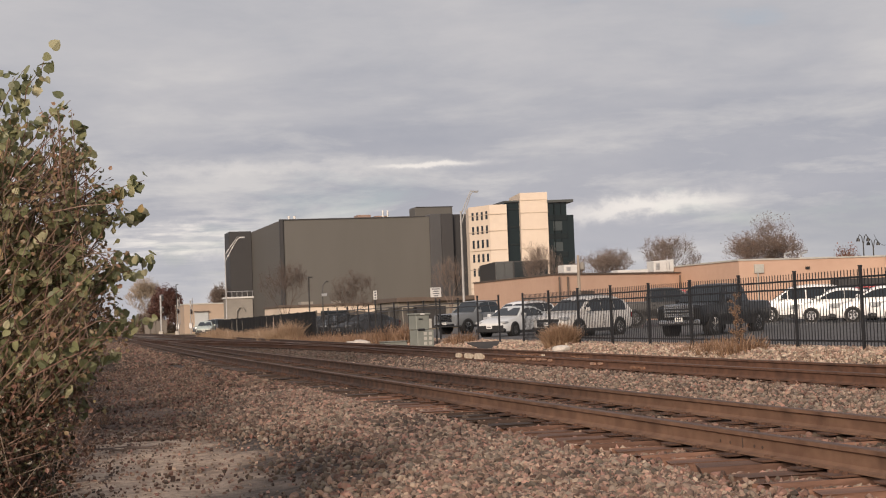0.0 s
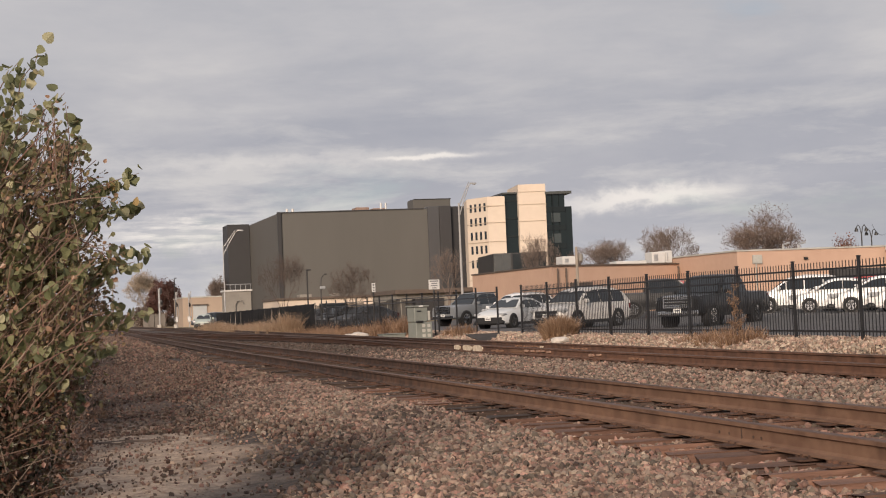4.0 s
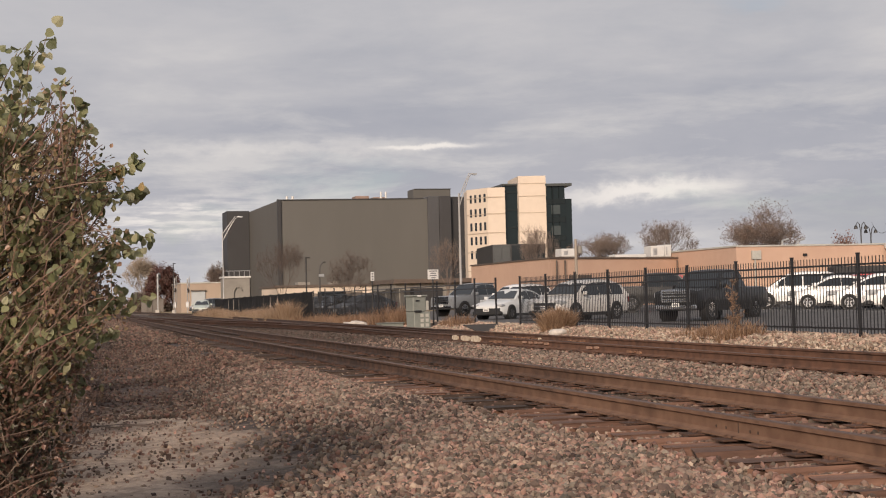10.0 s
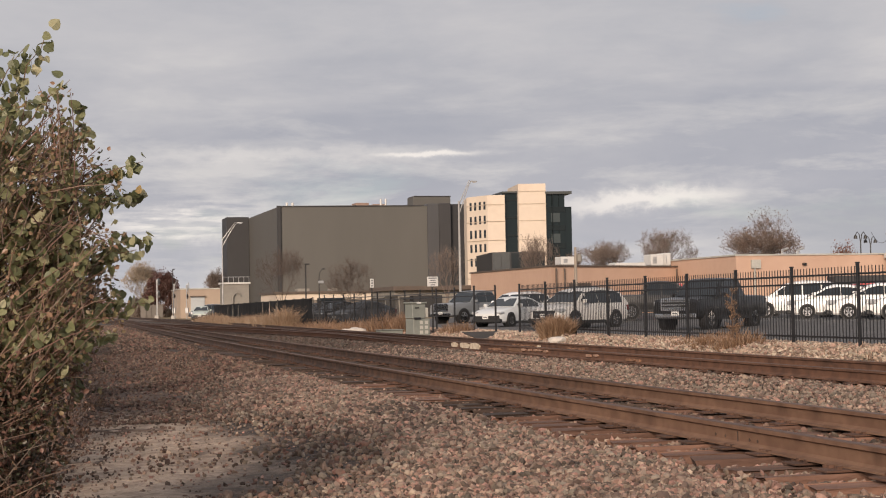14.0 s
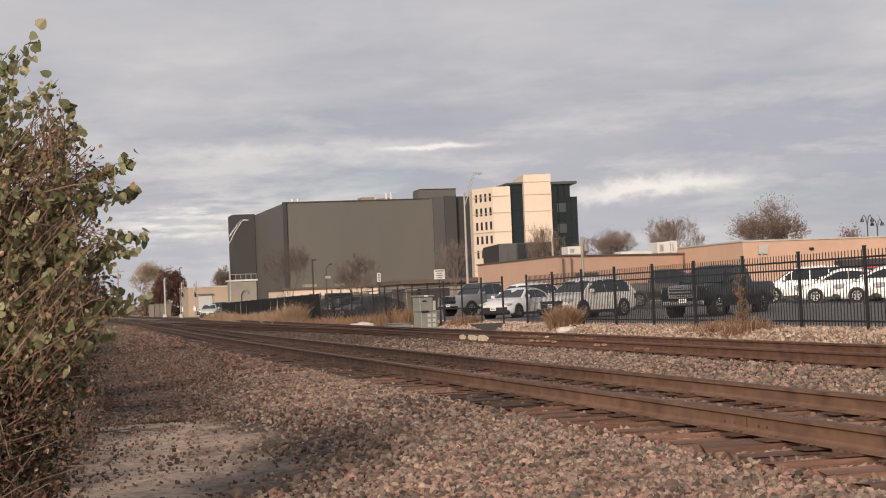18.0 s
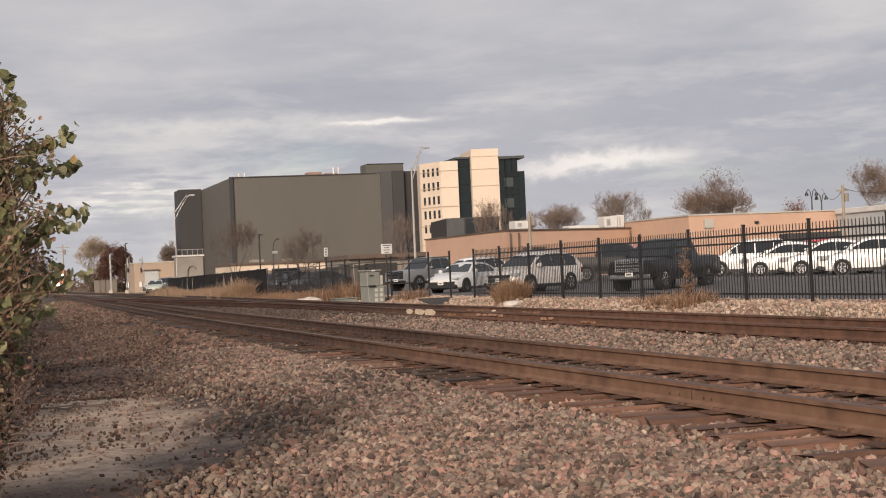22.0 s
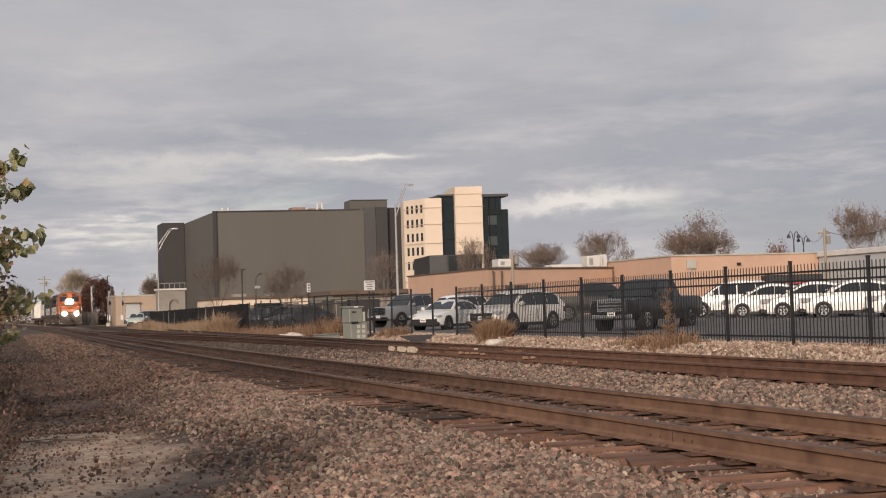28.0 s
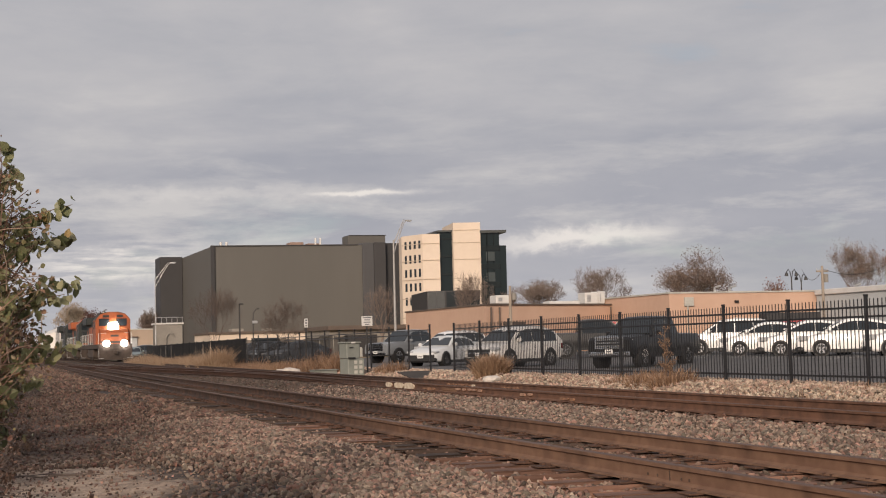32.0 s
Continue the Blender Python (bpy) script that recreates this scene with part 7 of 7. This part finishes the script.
    for k in range(1300):
        z = -0.2 + 2.1 * rng.uniform(0, 1) ** 1.15
        p = Vector((edge(z) - 0.12 - abs(rng.gauss(0, 0.42)), 8.45 + rng.uniform(-0.55, 0.6), z))
        d = Vector((rng.gauss(0.45, 0.45), rng.gauss(-0.05, 0.35), rng.gauss(0.6, 0.35))).normalized()
        q = p + d * rng.uniform(0.15, 0.55)
        q.x = min(q.x, edge(q.z) + (0.10 if k % 9 == 0 else 0.02))
        tube(tw, [p, p.lerp(q, 0.55) + Vector((rng.gauss(0, .015), rng.gauss(0, .015), 0.01)), q], [0.0045, 0.0034, 0.0016], 4)
        low += [p.lerp(q, 0.35), p.lerp(q, 0.7), q]
    # pale canes leaning out near the ground
    for k in range(14):
        b = Vector((-0.75 + rng.uniform(-0.2, 0.25), 8.0 + rng.uniform(-0.2, 0.3), rng.uniform(0.0, 0.25)))
        e = b + Vector((rng.uniform(0.4, 0.75), rng.uniform(-0.1, 0.1), rng.uniform(0.12, 0.4)))
        tube(tw, [b, b.lerp(e, 0.5) + Vector((0, 0, 0.05)), e], [0.006, 0.005, 0.002], 4)
    part("twigwork", tw, M_CANE, s)
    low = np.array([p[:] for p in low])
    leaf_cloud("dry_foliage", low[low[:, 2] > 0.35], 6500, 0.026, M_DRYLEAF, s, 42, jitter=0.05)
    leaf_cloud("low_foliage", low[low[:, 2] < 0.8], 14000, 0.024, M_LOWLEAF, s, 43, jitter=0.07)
    for ob in s.children:
        ob.matrix_basis = SHRUB_FOOT.inverted()
    return s


M_CANE = mat("reddish_twig", (0.10, 0.060, 0.046), 0.9, scale=9, second=(0.23, 0.145, 0.108), island=0.4)
cottonwood = shrub()


def back_shrub(x, y, h, w, seed, label, leaf, count, size=0.045):
    rng = random.Random(seed)
    s = thing("bush", pose(x, y, float(land(x, y))), label, "shrub", "scrub along the path")
    bm, tips = bmesh.new(), []
    for k in range(16):
        a = rng.uniform(0, 6.28)
        rr = w * 0.5 * rng.uniform(0.2, 1.0)
        e = Vector((math.cos(a) * rr, math.sin(a) * rr, h * rng.uniform(0.55, 1.0)))
        b = Vector((math.cos(a) * rr * 0.3, math.sin(a) * rr * 0.3, -0.05))
        pts = [b.lerp(e, t) + Vector((rng.gauss(0, .03), rng.gauss(0, .03), 0.12 * math.sin(3.14 * t))) for t in (0, .2, .4, .6, .8, 1)]
        tube(bm, pts, [0.018, 0.015, 0.012, 0.009, 0.006, 0.003], 5)
        for j in range(16):
            t = rng.uniform(0.2, 0.95)
            i = min(int(t * 5), 4)
            p = pts[i].lerp(pts[i + 1], t * 5 - i)
            q = p + Vector((rng.gauss(0, 1), rng.gauss(0, 1), rng.gauss(0.7, 0.6))).normalized() * rng.uniform(0.15, 0.45)
            tube(bm, [p, q], [0.006, 0.002], 4)
            tips += [p.lerp(q, 0.5), q]
    part("branchwork", bm, M_TWIG, s)
    leaf_cloud("foliage", np.array([p[:] for p in tips]), count * 2, size, leaf, s, seed, jitter=size * 1.4)


back_shrub(-0.65, 17.3, 2.6, 2.0, 51, "nearly bare brown shrub behind the cottonwood", M_DRYLEAF, 700)
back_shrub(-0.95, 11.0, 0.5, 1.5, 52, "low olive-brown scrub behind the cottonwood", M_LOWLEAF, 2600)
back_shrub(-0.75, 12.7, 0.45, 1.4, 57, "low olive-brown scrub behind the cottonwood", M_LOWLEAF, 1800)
# Unseen row, added so its shade falls on the path and shoulder.
for k, (x, y, h, w) in enumerate(((-2.0, 12.5, 2.6, 1.6), (-2.0, 15.5, 2.8, 1.8), (-1.5, 20.0, 2.9, 2.2), (-2.3, 23.0, 3.6, 2.6), (-2.6, 27.0, 4.2, 3.0), (-3.0, 31.0, 4.6, 3.2), (-3.0, 35.5, 4.6, 3.4), (-3.4, 40.5, 5.0, 3.6), (-3.6, 46.0, 5.0, 3.8), (-4.0, 52.0, 5.2, 4.0), (-4.4, 58.5, 5.4, 4.0), (-5.0, 66.0, 5.6, 4.4))):
    back_shrub(x, y, h, w, 60 + k, "tall brown shrub out of view, added to shade the path", M_DRYLEAF, 6000, 0.075)
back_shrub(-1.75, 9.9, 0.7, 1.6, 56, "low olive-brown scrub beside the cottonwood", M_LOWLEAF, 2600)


M_BRUSHLEAF = leaf_mat("reddish_dry_brush", [(0.0, (0.06, 0.036, 0.026)), (0.5, (0.13, 0.072, 0.050)), (1.0, (0.26, 0.155, 0.11))], 0.15)
for k, (x, y, h, w) in enumerate(((-0.1, 11.3, 0.34, 0.9), (-0.05, 13.2, 0.34, 1.0), (0.0, 15.4, 0.36, 1.1), (0.12, 17.6, 0.36, 1.1), (0.32, 20.2, 0.36, 1.1), (0.3, 23.4, 0.45, 1.3))):
    back_shrub(x, y, h, w, 80 + k, "low reddish-brown dry brush beside the path", M_BRUSHLEAF, 700, 0.03)


# ---- train ----
M_ORANGE = mat("loco_orange", (0.24, 0.060, 0.016), 0.5, scale=1.2, second=(0.33, 0.085, 0.024), coat=0.1)
M_LOCODARK = mat("loco_dark_green", (0.013, 0.016, 0.015), 0.55, scale=1.5, second=(0.022, 0.026, 0.024))
M_LOCOGRIME = mat("loco_grime", (0.032, 0.024, 0.02), 0.9, scale=2, second=(0.075, 0.056, 0.045))
M_LIGHT = glow_mat("headlight", (1.0, 0.93, 0.85), 60.0)
M_CARWHITE = mat("white_rail_car", (0.62, 0.60, 0.57), 0.6, scale=0.6, second=(0.70, 0.68, 0.65))


def truck(parent, yc):
    bm = bmesh.new()
    for s in (-1, 1):
        box(bm, s * 0.98 - 0.08, s * 0.98 + 0.08, yc - 2.2, yc + 2.2, 0.62, 0.98, bevel=0.04)
        for k in (-1.65, 0, 1.65):
            box(bm, s * 1.02 - 0.1, s * 1.02 + 0.1, yc + k - 0.22, yc + k + 0.22, 0.5, 0.9, bevel=0.03)
    t = part("truck_frame", bm, M_LOCOGRIME, parent)
    for k in (-1.65, 0, 1.65):
        for s in (-1, 1):
            part("wheel", T([(s * 0.68, yc + k, 0.72), (s * 0.82, yc + k, 0.72)], 0.52, 20), M_LOCOGRIME, t)


def locomotive(name, label, body, band, lights):
    """Front at y = 0, facing -y; rails at z = 0.197."""
    L0 = 22.3
    loco = thing(name, pose(0, 0, 0), label, "locomotive", "locomotives of the freight train")
    z0 = 0.0
    part("frame", B(-1.52, 1.52, 0.9, L0 - 0.6, 1.35, 1.75, bevel=0.03), M_LOCOGRIME, loco)
    part("fuel_tank", B(-1.4, 1.4, 8.2, 14.2, 0.48, 1.4, bevel=0.12), M_LOCOGRIME, loco)
    for yc in (4.2, L0 - 4.2):
        truck(loco, yc)
    # pilot and steps
    pl = part("pilot", prism(bmesh.new(), [(0.35, 0.32), (0.75, 0.30), (0.95, 1.75), (0.3, 1.75)], 0, -1.5, 1.5), M_LOCOGRIME, loco, "grimy snow-plough pilot")
    part("coupler", B(-0.16, 0.16, -0.25, 0.5, 0.85, 1.2, bevel=0.04), M_LOCOGRIME, pl)
    for s in (-1, 1):
        part("step", B(s * 1.25 - 0.22, s * 1.25 + 0.22, 0.2, 0.6, 0.45, 0.5), M_STEEL, pl)
        part("handrail", T([(s * 1.46, 0.35, 0.6), (s * 1.46, 0.3, 2.7), (s * 0.8, 0.3, 2.75)], 0.02, 5), M_PLATE_W, pl)
    # nose
    nose = part("nose", prism(bmesh.new(), [(0.95, 1.75), (0.95, 2.75), (1.2, 3.02), (2.6, 3.2), (2.6, 1.75)], 0, -1.22, 1.22), body, loco)
    part("nose_stripe", B(-1.23, 1.23, 0.935, 0.952, 1.85, 2.02), band, nose)
    part("number_board", B(-0.35, 0.35, 0.93, 0.95, 2.42, 2.58), M_DARKTRIM, nose)
    # cab
    cab = part("cab", prism(bmesh.new(), [(-1.56, 1.75), (1.56, 1.75), (1.56, 4.0), (1.1, 4.5), (0.5, 4.66), (-0.5, 4.66), (-1.1, 4.5), (-1.56, 4.0)], 1, 2.5, 5.3), body, loco)
    part("cab_roof", prism(bmesh.new(), [(-1.59, 4.0), (-1.12, 4.54), (-0.52, 4.70), (0.52, 4.70), (1.12, 4.54), (1.59, 4.0), (1.5, 4.0), (1.04, 4.43), (0.5, 4.59), (-0.5, 4.59), (-1.04, 4.43), (-1.5, 4.0)], 1, 2.62, 5.35), band, loco)
    for s in (-1, 1):
        part("windscreen", B(s * 0.78 - 0.46, s * 0.78 + 0.46, 2.46, 2.52, 3.42, 4.08, bevel=0.01), M_GLASS, cab)
        part("side_window", B(s * 1.56 - 0.02, s * 1.56 + 0.02, 3.2, 4.7, 3.2, 3.85), M_GLASS, cab)
        part("number_board", B(s * 0.62 - 0.28, s * 0.62 + 0.28, 2.44, 2.52, 4.2, 4.4), M_DARKTRIM, cab)
    part("horn", T([(-0.5, 6.2, 4.6), (-0.5, 6.2, 4.9), (-0.5, 5.7, 4.95)], 0.06, 6), M_STEEL, loco)
    # long hood
    hood = part("long_hood", prism(bmesh.new(), [(-0.95, 1.75), (0.95, 1.75), (0.95, 4.0), (0.7, 4.35), (-0.7, 4.35), (-0.95, 4.0)], 1, 5.3, L0 - 1.2), band, loco)
    for s in (-1, 1):
        part("hood_band", B(s * 0.96 - 0.012, s * 0.96 + 0.012, 5.4, L0 - 1.4, 2.1, 3.25), body, hood)
        for k in range(9):
            y = 6.2 + 1.55 * k
            part("hood_door", B(s * 0.98 - 0.012, s * 0.98 + 0.012, y, y + 1.35, 2.0, 3.5), body if k % 4 else band, hood)
        part("walkway_rail", T([(s * 1.48, 5.6, 2.75), (s * 1.48, L0 - 1.0, 2.75)], 0.022, 5), M_PLATE_W, loco)
        for k in range(8):
            y = 5.6 + 2.2 * k
            part("stanchion", T([(s * 1.48, y, 1.75), (s * 1.48, y, 2.75)], 0.02, 5), M_PLATE_W, loco)
    part("radiator", B(-1.45, 1.45, L0 - 6.6, L0 - 1.6, 3.7, 4.5, bevel=0.1), band, loco)
    part("exhaust_stack", B(-0.35, 0.35, 10.6, 11.6, 4.3, 4.6, bevel=0.04), M_LOCOGRIME, loco)
    if lights:
        def lamp(x, y, z, r, nm, parent):
            # glowing disc is 1.6 times the lamp, its extra size standing in for glare
            part(nm, T([(x, y, z), (x, y + 0.08, z)], r * 1.6, 14), M_LIGHT, parent, "lit lamp")
        hb = part("headlight_housing", B(-0.42, 0.42, 2.36, 2.5, 3.05, 3.6, bevel=0.05), M_DARKTRIM, cab)
        for dx, dz in ((-0.2, 0.16), (0.2, 0.16), (-0.2, -0.2), (0.2, -0.2)):
            lamp(dx, 2.31, 3.32 + dz, 0.17, "headlight", hb)
        for s in (-1, 1):
            hz = part("ditch_light_housing", T([(s * 0.79, 0.20, 1.80), (s * 0.79, 0.45, 1.80)], 0.22, 12), M_DARKTRIM, loco)
            lamp(s * 0.79, 0.13, 1.80, 0.19, "ditch_light", hz)
    return loco


def rail_car(label, body, length=18.5):
    car = thing("freight_car", pose(0, 0, 0), label, "freight car", "cars of the freight train")
    part("underframe", B(-1.4, 1.4, 0.4, length - 0.4, 1.0, 1.35, bevel=0.03), M_LOCOGRIME, car)
    part("body", prism(bmesh.new(), [(-1.5, 1.4), (-1.1, 1.15), (1.1, 1.15), (1.5, 1.4), (1.55, 3.9), (0.9, 4.5), (-0.9, 4.5), (-1.55, 3.9)], 1, 0.7, length - 0.7), body, car)
    for k in range(1, 12):
        y = 0.7 + (length - 1.4) * k / 12
        for s in (-1, 1):
            part("side_rib", B(s * 1.56 - 0.04, s * 1.56 + 0.04, y - 0.05, y + 0.05, 1.45, 3.85), body, car)
    part("roof_hatch", B(-0.35, 0.35, 1.2, length - 1.2, 4.5, 4.62), M_STEEL, car)
    part("end_ladder", B(-1.45, -1.05, 0.6, 0.68, 1.3, 4.0), M_STEEL, car)
    for yc in (2.6, length - 2.6):
        bm = bmesh.new()
        for s in (-1, 1):
            box(bm, s * 0.95 - 0.08, s * 0.95 + 0.08, yc - 1.2, yc + 1.2, 0.55, 0.85, bevel=0.03)
        t = part("truck_frame", bm, M_LOCOGRIME, car)
        for k in (-0.88, 0.88):
            for s in (-1, 1):
                part("wheel", T([(s * 0.68, yc + k, 0.65), (s * 0.82, yc + k, 0.65)], 0.46, 16), M_LOCOGRIME, t)
    return car


TRAIN = [(locomotive("locomotive", "orange and dark green diesel locomotive with lit headlights", M_ORANGE, M_LOCODARK, True), 0.0),
         (locomotive("locomotive", "second diesel locomotive, dark green with an orange band", M_LOCODARK, M_ORANGE, False), 22.6),
         (locomotive("locomotive", "third diesel locomotive in weathered dark green", M_LOCODARK, M_LOCODARK, False), 45.2),
         (rail_car("white covered hopper freight car", M_CARWHITE), 67.9),
         (rail_car("white covered hopper freight car", M_CARWHITE), 86.6),
         (rail_car("grey covered hopper freight car", M_GREYMETAL), 105.3)]


def front_at(t):
    return 137.0 + 17.0 * (32.0 - t)


def motions():
    # the wind leans the shrub a little
    sway = [(0, -0.1), (3, -0.2), (6, 0.0), (9, 0.3), (11, -0.1), (13, -0.6), (15, -0.1), (17, -0.3), (18.5, -2.0), (20, -0.9), (21, -0.5), (23, -1.2), (25, -2.0), (27, -4.8), (28, -5.8), (29, -4.8), (30, -3.6), (31, -1.2), (32, 0.4)]
    walk(cottonwood, [(float(t), SHRUB_FOOT @ pose(0, 0, 0, 0, a, 0)) for t, a in sway])
    for ob, back in TRAIN:
        rows = []
        for k in range(0, 33):
            t = float(k)
            y = front_at(t) + back
            x = TRACK_2 + float(bend(y))
            d = float(bend(y + 18.0) - bend(y)) / 18.0
            rows.append((t, pose(x, y, 0.0, 0, 0, -math.degrees(d))))
        walk(ob, rows)


motions()
